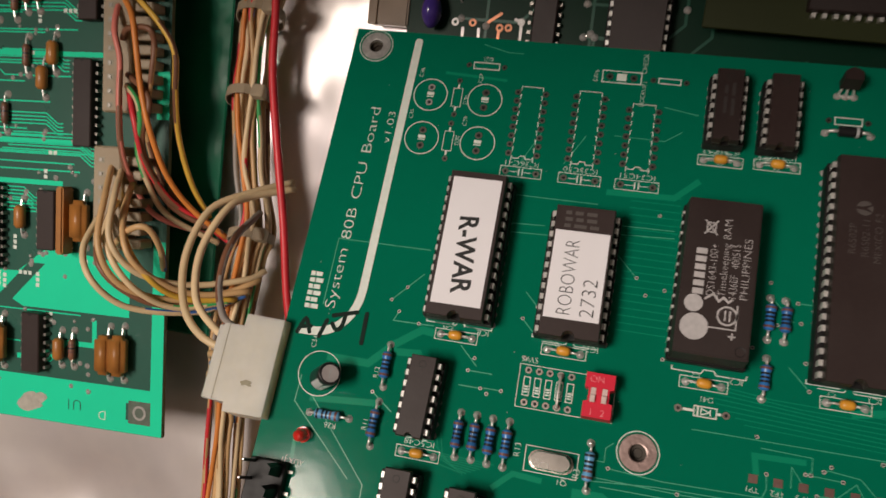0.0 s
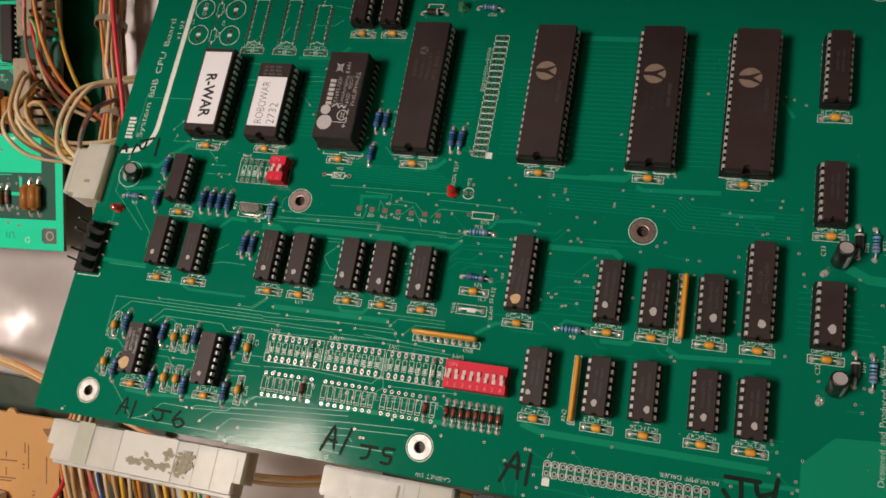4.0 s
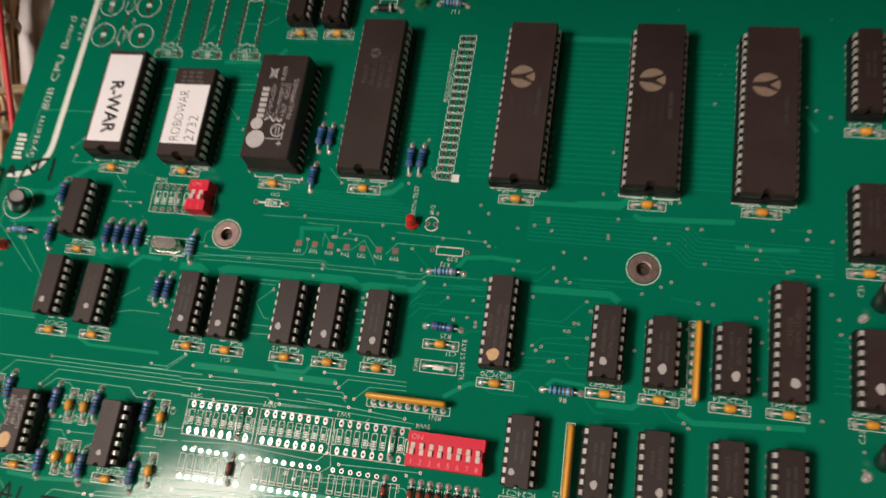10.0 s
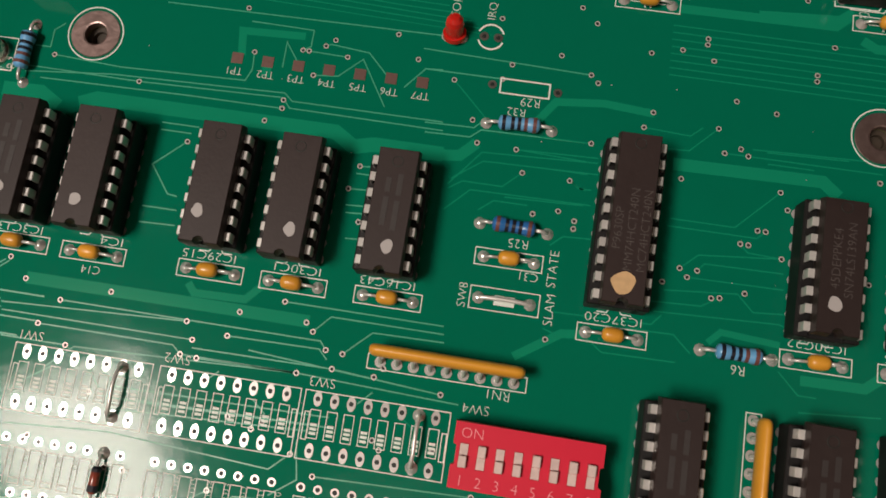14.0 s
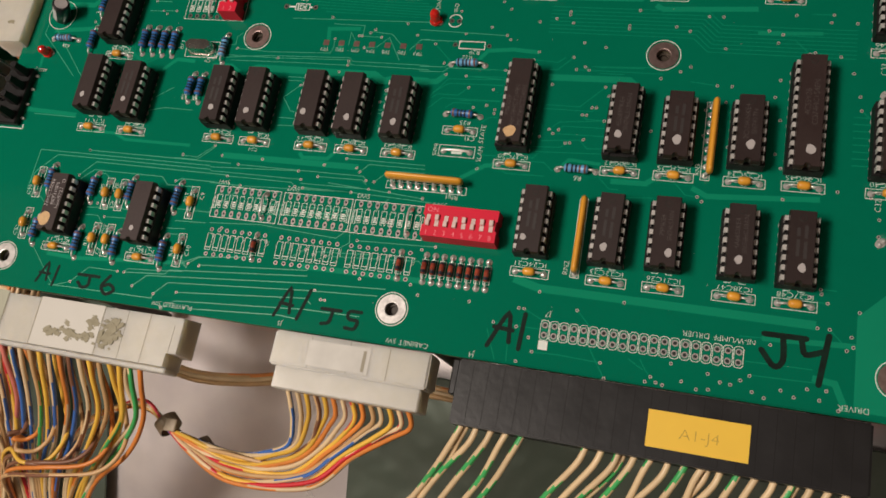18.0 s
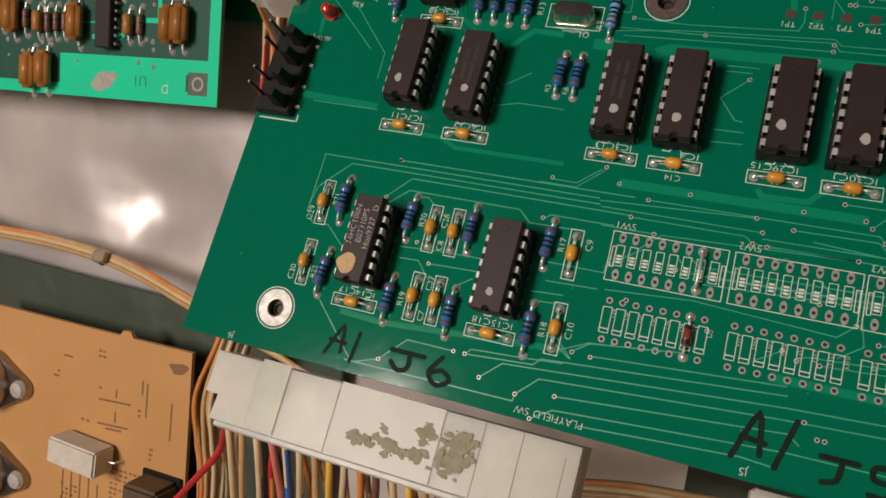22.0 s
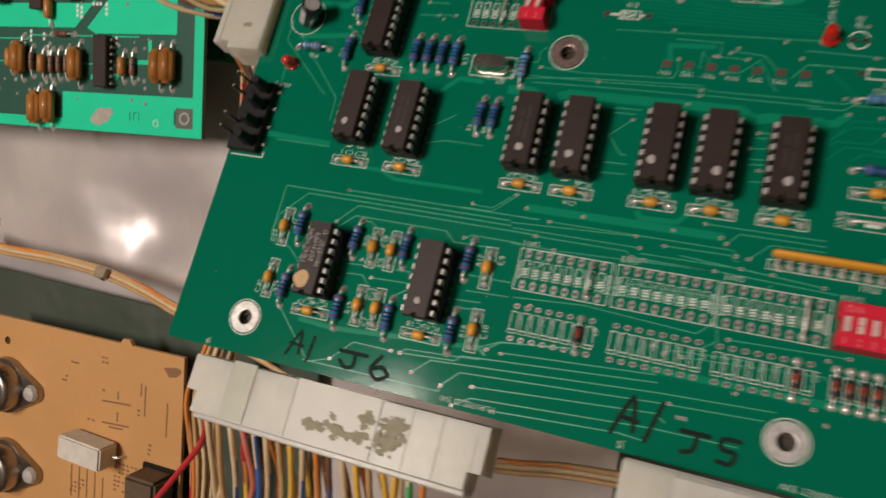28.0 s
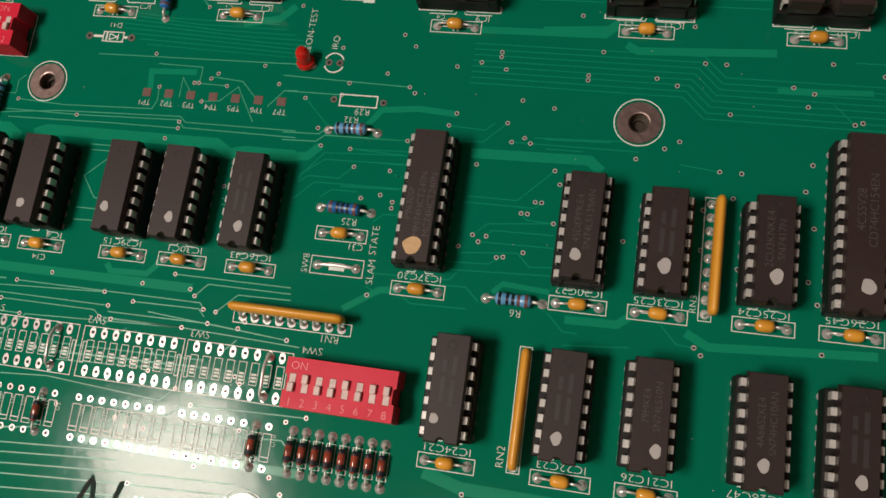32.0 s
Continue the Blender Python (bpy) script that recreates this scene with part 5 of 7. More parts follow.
track([(93.8, 80.8), (93.2, 85), (103.6, 85.4)], 1.3)
track([(55.8, 69.8), (62.2, 70), (65.6, 68)], 2.4)
track([(69, 69), (71.8, 70.2), (111.2, 70.2), (114.4, 68.2), (117.6, 69), (128.6, 69)], 2.4)
track([(98.4, 80.4), (98.2, 77.8)], 1.5)
track([(127.8, 69), (128.6, 69)], 1.3)
track([(142.6, 76.6), (145, 80), (152.6, 80.8), (160.4, 80.2)], 1.3)
track([(125.8, 68.6), (131.2, 69.2), (133.6, 71.6)], 1.8)
track([(164, 72.6), (186.6, 73), (189, 71)], 2.0)
track([(162.6, 98.4), (187.2, 98.6), (189.4, 100.6)], 1.5)
track([(67.4, 40.2), (112.4, 40.2)], 1.9)
track([(92.8, 43.2), (94, 41.8), (102, 42), (104.4, 44.6)], 1.2)
track([(14.6, 44.6), (27.6, 44.2), (31.4, 42.4), (55.4, 42.4)], 1.0)
track([(-10.6, 50.2), (10.4, 49.4)], 1.6)
track([(-9.8, 63.8), (-10.2, 70)], 1.0)
track([(38, 67.6), (42.4, 71.6), (49, 71.2)], 1.3)
track([(15.4, 2.6), (25.4, 2.2), (63.6, 5.2)], 1.2)
track([(143.4, 39.8), (150, 44.2), (153.4, 44.6)], 1.3)
track([(171.4, 46.2), (173.2, 48), (181.8, 47.4)], 1.0)
track([(175.2, 99), (187.8, 99.8), (189.8, 101.4)], 1.5)
track([(191.4, 96.8), (193.6, 95.6), (218.8, 96.6)], 1.6)
track([(219.2, 89.2), (235.6, 89.8)], 1.1)
track([(185, 42.8), (194.2, 43), (196.4, 44.8)], 1.5)
track([(206, 43), (210, 41), (237.2, 42.8)], 1.5)
track([(100.4, 8.8), (139.8, 9)], 1.6)
track([(79.8, 88.2), (125.6, 88.6)], 0.22)
track([(59.4, 77.8), (62, 77.8), (62, 80.8), (63.6, 82.2)], 0.22)
track([(63, 76.6), (74.4, 76), (95.2, 76.6), (96, 78.6), (95.8, 81.6)], 0.22)
track([(58.8, 73.2), (73.4, 74.6), (102, 75.4), (103.4, 74.2), (127.8, 74.2)], 0.22)
track([(61.6, 72.4), (86.6, 72.8), (102, 72.8)], 0.22)
track([(58.6, 74.2), (78, 74), (101.8, 74.6), (103.2, 73), (128, 72.8)], 0.22)
track([(94.4, 86.8), (104.8, 86.6), (104.8, 83.8), (103.6, 83)], 0.22)
track([(104, 79.6), (100.8, 84), (100.8, 79.6)], 0.22)
track([(103.6, 83), (111, 82.8)], 0.22)
track([(107.2, 84.2), (108, 84.6), (114.4, 84), (118.2, 80.2)], 0.22)
track([(106, 79), (110, 79.4), (113.6, 82.8), (118.2, 75.4)], 0.22)
track([(120.8, 79), (123.8, 82.6), (126.6, 82.8)], 0.22)
track([(83.2, 67.8), (89.4, 67.8)], 0.22)
track([(83.4, 66.6), (88.4, 66.6)], 0.22)
track([(88, 65.2), (83.2, 60.8), (86.6, 56.4), (88.2, 56.2)], 0.22)
track([(83, 54), (88.6, 54)], 0.22)
track([(83, 51.4), (88.8, 51.6)], 0.22)
track([(116, 65.2), (118.4, 65.4)], 0.22)
track([(115.6, 64), (118, 64)], 0.22)
track([(114.8, 61.4), (118.2, 61.6)], 0.22)
track([(114.8, 58.8), (118.6, 59)], 0.22)
track([(115, 57.6), (118.6, 57.8)], 0.22)
track([(117.2, 56.4), (118.6, 56.2)], 0.22)
track([(115.6, 53.6), (119, 53.8)], 0.22)
track([(128.6, 81.4), (134.6, 75.6)], 0.22)
track([(125, 73.8), (132.8, 74), (133.8, 75)], 0.22)
track([(125.2, 72.2), (132.4, 72.4), (134, 73.8), (151.2, 74)], 0.22)
track([(139.8, 71.4), (152.6, 71.8)], 0.22)
track([(130, 64.4), (134.6, 70.2), (152.6, 71)], 0.22)
track([(130.4, 65.4), (135, 68.8), (152.8, 69.2)], 0.22)
track([(130.2, 63.8), (132.2, 65.2), (138.4, 65.2), (141.2, 67.8)], 0.22)
track([(130, 60.4), (133.6, 64), (152.2, 64.2)], 0.22)
track([(135.2, 61), (137.4, 62.8), (142.6, 62.8)], 0.22)
track([(148.6, 67.6), (150, 66.6), (152, 66.6)], 0.22)
track([(146.8, 57.2), (148.6, 58.8), (152.8, 59)], 0.22)
track([(123, 86), (150, 85.2)], 0.22)
track([(123.6, 82.6), (136.2, 82.6)], 0.22)
track([(64.4, 36), (93.8, 37.4)], 0.22)
track([(73.6, 37.6), (114.6, 37.6), (115.6, 36.4)], 0.22)
track([(64.8, 34.8), (95.2, 34.8)], 0.22)
track([(71, 33.6), (92.4, 33.6), (93.8, 32.4)], 0.22)
track([(100.4, 36.2), (114.6, 36.4), (116, 35)], 0.22)
track([(96.4, 32.2), (111.8, 32.4)], 0.22)
track([(65.6, 31), (76, 31)], 0.22)
track([(95.4, 33.6), (117, 33.8)], 0.22)
track([(108.2, 42.6), (132.6, 42.6)], 0.22)
track([(113.2, 38.8), (115.6, 41.4), (132.8, 41.4)], 0.22)
track([(118.2, 36.2), (122.2, 40), (133, 40.2)], 0.22)
track([(117, 33.8), (133.6, 32.6)], 0.22)
track([(73.4, 27.2), (77.4, 31), (92.8, 31.6), (111.8, 32.4)], 0.22)
track([(67.8, 22.8), (72, 25.8), (74.6, 27.6)], 0.22)
track([(80.8, 27.8), (83.4, 24.6), (116.8, 25.4)], 0.22)
track([(82.4, 28.6), (85.2, 26.2), (117.8, 26.8)], 0.22)
track([(85.4, 24.4), (118.6, 25.4)], 0.22)
track([(86.4, 23), (114.8, 24.4)], 0.22)
track([(98.2, 29), (100.2, 30.8)], 0.22)
track([(106, 27.6), (108.2, 25.8)], 0.22)
track([(69, 18.4), (85.4, 19.6), (110.2, 18.2), (113, 20.8)], 0.22)
track([(-6.2, 48.8), (10.6, 48.6)], 0.22)
track([(0.7, 22.6), (1.1, 36.4), (64.2, 36.4)], 0.27)
track([(19.9, 37.7), (71, 37.7)], 0.27)
drill((19.9, 37.7))
track([(2.0, 29.0), (8.4, 35.2), (64.6, 35.2)], 0.27)
track([(36.4, 52.8), (42.8, 54.4), (52.8, 54.2)], 0.22)
track([(38.2, 57.8), (44, 61.6)], 0.22)
track([(54.0, 38.9), (58.9, 38.8), (63.5, 42.5)], 0.22)
track([(51.2, 37.9), (59.0, 37.9), (64.2, 42.4)], 0.22)
track([(18.7, 29.2), (23.6, 34.0), (71, 33.9)], 0.27)
track([(19.6, 27.8), (23.7, 31.3), (48.7, 31.3), (51.3, 28.9), (61.4, 29.1)], 0.27)
track([(25.8, 30.2), (28.4, 30.4), (30.2, 29)], 0.22)
track([(4.2, 20.2), (6.8, 20.4), (11.4, 16.4)], 0.22)
track([(2.8, 20.2), (0.6, 23.4), (1.6, 28.4), (5.6, 32.6)], 0.22)
track([(9.2, 4.6), (21, -7.2), (26.8, -5.2)], 0.22)
track([(24.8, 18.8), (33.4, 19.4), (43.2, 19.6)], 0.22)
track([(25.4, 16.4), (29.8, 16.6), (32.8, 13.2)], 0.22)
track([(32.2, 16.4), (43.2, 16.8)], 0.22)
track([(39, 12.8), (42.4, 15.2)], 0.22)
track([(54.8, 15.2), (61.4, 15.6)], 0.22)
track([(55.2, 13.4), (61.8, 13.8)], 0.22)
track([(26.8, -5.2), (32, 0), (42.2, 0)], 0.22)
track([(44.6, 0), (45.8, 1.2), (54.8, 1.8), (64.2, 2.6)], 0.22)
track([(56.4, 21.6), (68, 21.6), (69, 25.2)], 0.22)
track([(57.2, 17.8), (67.6, 18.2)], 0.22)
track([(53.8, 30.1), (55.3, 31.3), (68.2, 31.3)], 0.25)
track([(59.6, 7.2), (62, 7.2), (65.4, 3.8)], 0.22)
track([(62.4, 4.8), (68.2, 7.6), (81.6, 9)], 0.22)
track([(143.2, 74), (151.2, 74)], 0.22)
track([(144, 69), (151.2, 69)], 0.22)
track([(139.8, 71.4), (150.8, 71)], 0.22)
track([(139, 63.6), (151, 64)], 0.22)
track([(148.6, 67.6), (150.4, 66.6), (151.2, 66.4)], 0.22)
track([(164.4, 64), (174, 64), (180.4, 70.4)], 0.22)
track([(164, 62.8), (177.4, 62.8), (178.6, 64)], 0.22)
track([(166.4, 56.6), (169, 59), (181.2, 60.2)], 0.22)
track([(169, 56.6), (170, 57.8), (181.6, 58)], 0.22)
track([(167.6, 55.4), (181.8, 55.6)], 0.22)
track([(164.4, 53), (175.2, 54), (177.6, 51.6), (182.2, 52)], 0.22)
track([(161.4, 51), (170, 51.4), (172.6, 53)], 0.22)
track([(163.2, 49.6), (181.4, 50.4), (183.6, 49.8)], 0.22)
track([(175, 61.6), (176.2, 60.4), (181.2, 60.2)], 0.22)
track([(159, 77.8), (166.2, 77.4), (168, 79)], 0.22)
track([(159.8, 74.8), (166.2, 75), (170.4, 79.2)], 0.22)
track([(171.6, 75.4), (195.4, 75.4)], 0.22)
track([(175.8, 76.6), (193.2, 77.2)], 0.22)
track([(147.2, 44.6), (150.2, 43.6)], 0.22)
track([(155.4, 46.4), (166.4, 46.6), (169, 44.2)], 0.22)
track([(154, 44), (156.2, 42.4), (167, 42.6)], 0.22)
track([(147.8, 47.2), (163, 47.6), (164.4, 49.2)], 0.22)
track([(116.8, 18.2), (140, 19)], 0.22)
track([(97.4, 11), (101.8, 13.8)], 0.22)
track([(104.4, 12.6), (105.8, 13.6), (121.2, 14.6)], 0.22)
track([(108.2, 12.6), (136, 14.4), (137, 13.4)], 0.22)
track([(110.8, 14.6), (114.6, 17.4), (113.6, 22.8)], 0.22)
track([(93.8, 32.4), (111.8, 32.4)], 0.22)
track([(104, 34.6), (133.6, 32.6)], 0.22)
track([(111.8, 32.4), (136.4, 31.6)], 0.22)
track([(121.6, 29.4), (123.6, 31.4)], 0.22)
track([(128.8, 28.2), (130.8, 26.8)], 0.22)
track([(201.4, 44.2), (204.6, 40.8), (207.6, 40.6)], 0.22)
track([(181.8, 43.6), (184.8, 40.6), (187.4, 40.6)], 0.22)
track([(185, 38.2), (196.6, 39.2)], 0.22)
track([(178, 76.4), (190.2, 76.8)], 0.22)
track([(178.2, 74.6), (185.2, 74.6)], 0.22)
track([(202.8, 73.6), (210, 72.8)], 0.22)
drill((26.8, -5.2), (42.2, 0), (44.6, 0), (65.4, 5.2), (69, 5), (107.2, 2.4), (109.6, 0), (110.8, 0), (137.4, 5))
drill((20.8, 6.4), (32.2, 16.4), (73.4, 17.2), (86, 14.6), (88.8, 14.6), (101.8, 13.8), (104.4, 12.6), (108.2, 12.6), (119.8, 7.4), (127.4, 15), (134.8, 7.6), (136.2, 17.8))
drill((18.6, 29), (28.4, 20.4), (81.2, 24.8), (102.8, 24.6), (106.6, 23.4), (108, 24.6), (113, 20.8), (116.8, 18.2), (124.6, 24.6), (125.8, 23.4), (133.6, 24.6), (140, 19))
drill((19.8, 37.8), (53.8, 39.2), (53.8, 30.4), (67.4, 40), (71, 33.6), (73.6, 37.6), (76, 31), (81.2, 40), (93.8, 37.4), (93.8, 32.4), (95.2, 34.8), (96.4, 32.2), (100.4, 36.2), (101.6, 40))
drill((111.8, 32.4), (112, 40), (113.2, 38.8), (115.6, 36.4), (117, 33.8), (118.2, 36.2), (123.4, 33.6), (124.6, 35), (133.6, 32.6), (207.6, 40.6), (208.8, 39.4))
drill((64.2, 43), (108.2, 42.6), (147.8, 43), (171.4, 52.8), (172.6, 53), (227.4, 50.4), (228.4, 42))
drill((88, 65.2), (114.8, 61.4), (116, 65.2), (117.2, 56.4), (143.6, 61.6), (147.4, 62.6), (150, 61.4), (150, 60.2), (164, 54.2), (166.4, 56.6), (167.6, 55.4), (169, 56.6), (175, 61.6), (176.2, 61.6))
drill((176.2, 54.2), (177.4, 64), (178.6, 64), (181.2, 60.2), (194, 58.2), (207.6, 58), (207.6, 65.4), (214, 55.2), (225.8, 54.2), (226.4, 63.8))
drill((63, 76.6), (78, 74), (99.6, 70.4), (102, 74.2), (102, 72.8), (132.4, 75.2), (133.6, 71.6), (139.8, 71.4), (141.2, 67.8), (148.6, 67.6), (151.2, 74), (159, 77.8), (165.4, 70.4), (171.6, 75.4))
drill((174, 76.4), (175.2, 75.4), (180.4, 70.4), (181.6, 67.8), (195, 74), (200, 76.4), (202.6, 78), (210, 72.8), (212.6, 68), (213.8, 72.8), (224.8, 70.4), (225.8, 75.4))
drill((93.4, 89), (95.8, 81.6), (103.6, 83), (104.6, 83), (106, 79), (107.2, 84.2), (108.6, 85.4), (111, 82.8), (118.6, 87.8), (122.4, 84), (128.6, 81.4), (136.2, 82.6), (137.4, 85.2), (145, 87.8))
drill((150, 85.2), (151.2, 84), (160.2, 80.4), (170.4, 79.2), (172.8, 84), (179, 82.8), (184.8, 89), (201.4, 89), (211.2, 84), (224.6, 86.4))
drill((134.8, 92.8), (147.4, 96.4), (150, 94), (159, 90.2), (163.8, 91.4), (167.6, 93.8), (167.6, 92.8), (168.8, 90.2), (184.8, 90), (187.2, 95), (197.6, 90.2), (203.8, 101.2), (206.2, 93.8), (210, 93.8))
drill((222, 90))
drill((182.6, 102.4))
for pts, w in (([(163, 13.0), (170, 11.2), (238, 10.6)], 2.2), ([(10, 94), (16, 94.5), (18, 92)], 1.8), ([(112, 97.0), (120, 98.6), (123, 101.6)], 1.6),
               ([(240, 125.0), (236, 131.0)], 1.2), ([(163, 152.6), (188, 152.4)], 2.0), ([(258, 75.0), (264, 72.0), (271, 71.6)], 3.0)):
    track(pts, w)
prism(LINES, [(247, -8.6), (270.6, -8.8), (270, 24), (256, 23), (247, 14)], 0.0, 0.01)
wob = random.Random(17)
for points in ([(48.6, -3.8), (52.6, -0.1), (104, 4.1), (128, 5.4)], [(44.6, 0), (58.6, 1.1), (59.8, 2.5), (104, 6.2)], [(56.4, -5.2), (60.4, -1.3), (104, 2.0), (126, 3.2)], [(19.4, -7), (56.2, -6.6), (56.4, -5.2)], [(64, -3.8), (105, -0.2), (107, -1.8)],
               [(65.2, 5.2), (68.4, 7.5), (85, 9.6)], [(60.2, -9), (64.2, -6.4), (105, -3.4), (122, -3.2)], [(69, 5.2), (103.6, 7.8)], [(61.4, 6.4), (65.2, 3.8)], [(70, -8), (98, -6), (104, -6.4)]):
    track(points, 0.26)
for points in ([(-11.8, 84.8), (-12.2, 78.4), (4.6, 63.2)], [(-8.5, 80.8), (8.4, 62.6), (8.4, 56)], [(-10.2, 102.6), (-9.8, 119.8), (14.6, 120)], [(7, 106.4), (14, 113.8)], [(9.4, 103.8), (8.4, 101.4), (18.6, 101.6)], [(6.6, 83.8), (12, 80)], [(25.8, 98.2), (30.4, 93.8)]):
    track(points, 0.24)
track([(-6.4, 90.2), (4.2, 90.2), (9.6, 95.6), (16, 100.2), (19, 99.9)], 1.9)
track([(-8.6, 79.8), (9.4, 81.4)], 1.6)
drill((7, 106.4), (10.4, 110), (9.4, 103.8), (14.8, 101.6), (6.6, 83.8), (48.6, -3.8), (56.4, -5.2), (64, -3.8), (60.2, -9))
for i in range(26):
    y = 105.5 + 1.75 * i
    track([(168.0, y), (186.6, y)], 0.22, True)
    track([(205.0, y), (217.4, y)], 0.22, True)
    track([(121, y), (131, y + 0.2)], 0.22, True)
    if i < 20:
        track([(61, y + 2), (72.8, y + 2)], 0.22, True)
        track([(142, y), (149, y)], 0.22, True)
for i in range(8):
    track([(162, 95.4 - 1.2 * i), (206 - 0.5 * i, 95.2 - 1.2 * i), (210 - 0.5 * i, 91.2 - 1.2 * i), (244, 91.0 - 1.2 * i)], 0.22, True)
    track([(244, 66 - 1.9 * i), (260 + i, 66 - 1.9 * i)], 0.24)
    track([(76 + 2.1 * i, 99.4 - 1.2 * i), (96 + 5.5 * i, 97.4 - 1.1 * i), (120 + 2 * i, 97.2 - 1.1 * i)], 0.22, True)
    track([(19 + wob.uniform(-3, 6), 79.6 - 1.1 * i), (24 + i, 73.0 - 0.5 * i), (38 - i, 72.6 - 0.5 * i)], 0.22, True)
drill((152, 5.2), (165.6, 5.2), (167, 5.2), (159.4, 0.6), (165.6, 0.2), (169.2, -2.2), (170.6, -5.8), (166.8, -8.8), (170.4, 10.2), (192.4, 10.2), (180.8, 6.6), (188.2, -6), (189.6, -9.8))
drill((200.8, -7.6), (199.6, -9), (202.2, -8.8), (205.4, -3.6), (203.8, -9.2), (208.2, -7.6), (211.8, -9), (214.6, -8.6), (217.2, -6.4), (214.2, -4.8), (219.6, -6.6), (221.8, -5.2), (223.8, -3.8))
drill((224.6, -7.6), (227.4, -8.6), (231, -6.2), (234, -7.4), (236.8, -5), (241, -4.8), (239.6, -7.2), (243.8, -9), (245, 5.4), (246.4, 6.4), (228, 4.4))
track([(159.4, 0.6), (178.8, 0.2)], 0.24)
track([(180.8, 6.6), (188.2, -0.8)], 0.24)
track([(170.6, -5.8), (177.4, -5.6), (188.2, -6)], 0.24)
track([(185, -2.6), (189.6, -9.8)], 0.24)
track([(195, -4), (198.8, -6.2)], 0.24)
track([(167, 5.2), (175.8, 1.2)], 0.24)
track([(158, -1.4), (161.2, -9.2)], 0.24)
track([(164, -5), (164.3, -9.2)], 0.24)
track([(200.8, -7.6), (199.4, -6.2), (197.8, -3.6)], 0.24)
track([(220.8, 5.6), (234.8, 6.2)], 0.24)
track([(222.6, -0.4), (237.8, -0.2)], 0.24)
track([(224.2, -3.6), (240.4, -3.2)], 0.24)
track([(226, 5.8), (244.6, 6.6), (251.8, 6.6)], 1.4)
track([(237.8, -2.2), (242.8, -2.8), (245.4, -8.8)], 1.6)
track([(32.8, 145), (37.2, 153.8)], 0.22)
track([(43.8, 146.4), (48.4, 154.4)], 0.22)
track([(18.8, 177.2), (25.8, 175.4), (29.6, 175.4)], 0.22)
track([(55.2, 155.2), (67.4, 155), (71.2, 157.8)], 0.22)
track([(33, 129.6), (41.4, 130)], 0.22)
track([(33.4, 127.4), (45.2, 127.8)], 0.22)
track([(28.4, 137), (53.4, 137)], 0.22)
track([(66.4, 164), (74.6, 162.6)], 0.22)
track([(59.4, 132.4), (71.8, 132.6)], 0.22)
track([(59.6, 130.2), (72, 130.8)], 0.22)
track([(55, 140.4), (71, 140.8), (76.4, 145.8)], 1.5)
track([(9.8, 168.2), (26.4, 167.4)], 0.8)
rng = random.Random(5)
for a, b, c, d, n in ((225, 82, 245, 97, 8), (236, 8, 250, 20, 10), (60, 100, 135, 148, 20), (240, 30, 272, 80, 22), (28, 84, 42, 98, 6), (182, 110, 245, 150, 10), (16, 104, 60, 112, 5)):
    for _ in range(n):
        x, y = rng.uniform(a, c), rng.uniform(min(b, d), max(b, d))
        via(x, y)
        if rng.random() < 0.3:
            s, q = rng.choice(((1, -1), (-1, 1), (1, 0), (-1, 0))), rng.uniform(2, 6)
            track([(x, y), (x + s[0] * q, y + s[1] * q)], 0.24)


# ---- wires ----
CT, ST = 0.9524, 0.3048


def bk(x, v, h):
    """Board millimetres of a point over the sloping back plate."""
    return (x, v * CT - h * ST, -72 + v * ST + h * CT)


def wire_mat(name, c):
    return mat(name, c, 0.42, grain=((5, 0.3),), spread=0.1)


WIRES = {"tan": wire_mat("tan_wire", (0.58, 0.36, 0.17)), "cream": wire_mat("cream_wire", (0.72, 0.54, 0.32)), "orange": wire_mat("orange_wire", (0.72, 0.24, 0.05)), "brown": wire_mat("brown_wire", (0.20, 0.09, 0.05)), "yellow": wire_mat("yellow_wire", (0.78, 0.47, 0.07)),
         "red": wire_mat("red_wire", (0.60, 0.03, 0.04)), "grey": wire_mat("grey_wire", (0.33, 0.29, 0.26)), "blue": wire_mat("blue_wire", (0.05, 0.15, 0.46)), "green": wire_mat("green_wire", (0.06, 0.42, 0.12)), "pink": wire_mat("pink_wire", (0.66, 0.20, 0.16))}


def wire(parent, points, colours, r=0.85, k=5, n=8, twist=0.1):
    """One wire through points; two colours give a stripe that winds slowly round it."""
    main, *stripe = colours.split("/")
    pts = spline([plumb(*p) for p in points], 3 * k if stripe else k)
    bm = bmesh.new()
    tube(bm, pts, r, n)
    if stripe:
        bm.faces.ensure_lookup_table()
        turn = random.random() * n
        for i in range(len(pts) - 1):
            bm.faces[i * n + int(turn) % n].material_index = 1
            bm.faces[i * n + int(turn + 1) % n].material_index = 1
            turn += twist * (pts[i + 1] - pts[i]).length
    me = finish(bm, WIRES[main], True, "wire")
    if stripe:
        me.materials.append(WIRES[stripe[0]])
    return part("wire", me, None, parent, (main + (" wire with a %s stripe" % stripe[0] if stripe else " wire")))


def harness(label, group=""):
    return thing("wire_harness", ORIGIN, label, "wiring", group)


def loom(t, spine, count, r, colours, seed, wr=0.85, k=4, wander=0.35):
    """A bundle of wires round a spine."""
    rng = random.Random(seed)
    for i in range(count):
        a, d = rng.uniform(0, 6.28), r * math.sqrt(rng.random())
        pts = []
        for j, p in enumerate(spine):
            a += rng.uniform(-wander, wander)
            pts.append((p[0] + d * math.cos(a), p[1] + 0.4 * d * math.sin(a), p[2] + d * math.sin(a)))
        wire(t, pts, colours[i % len(colours)], wr, k, 7)


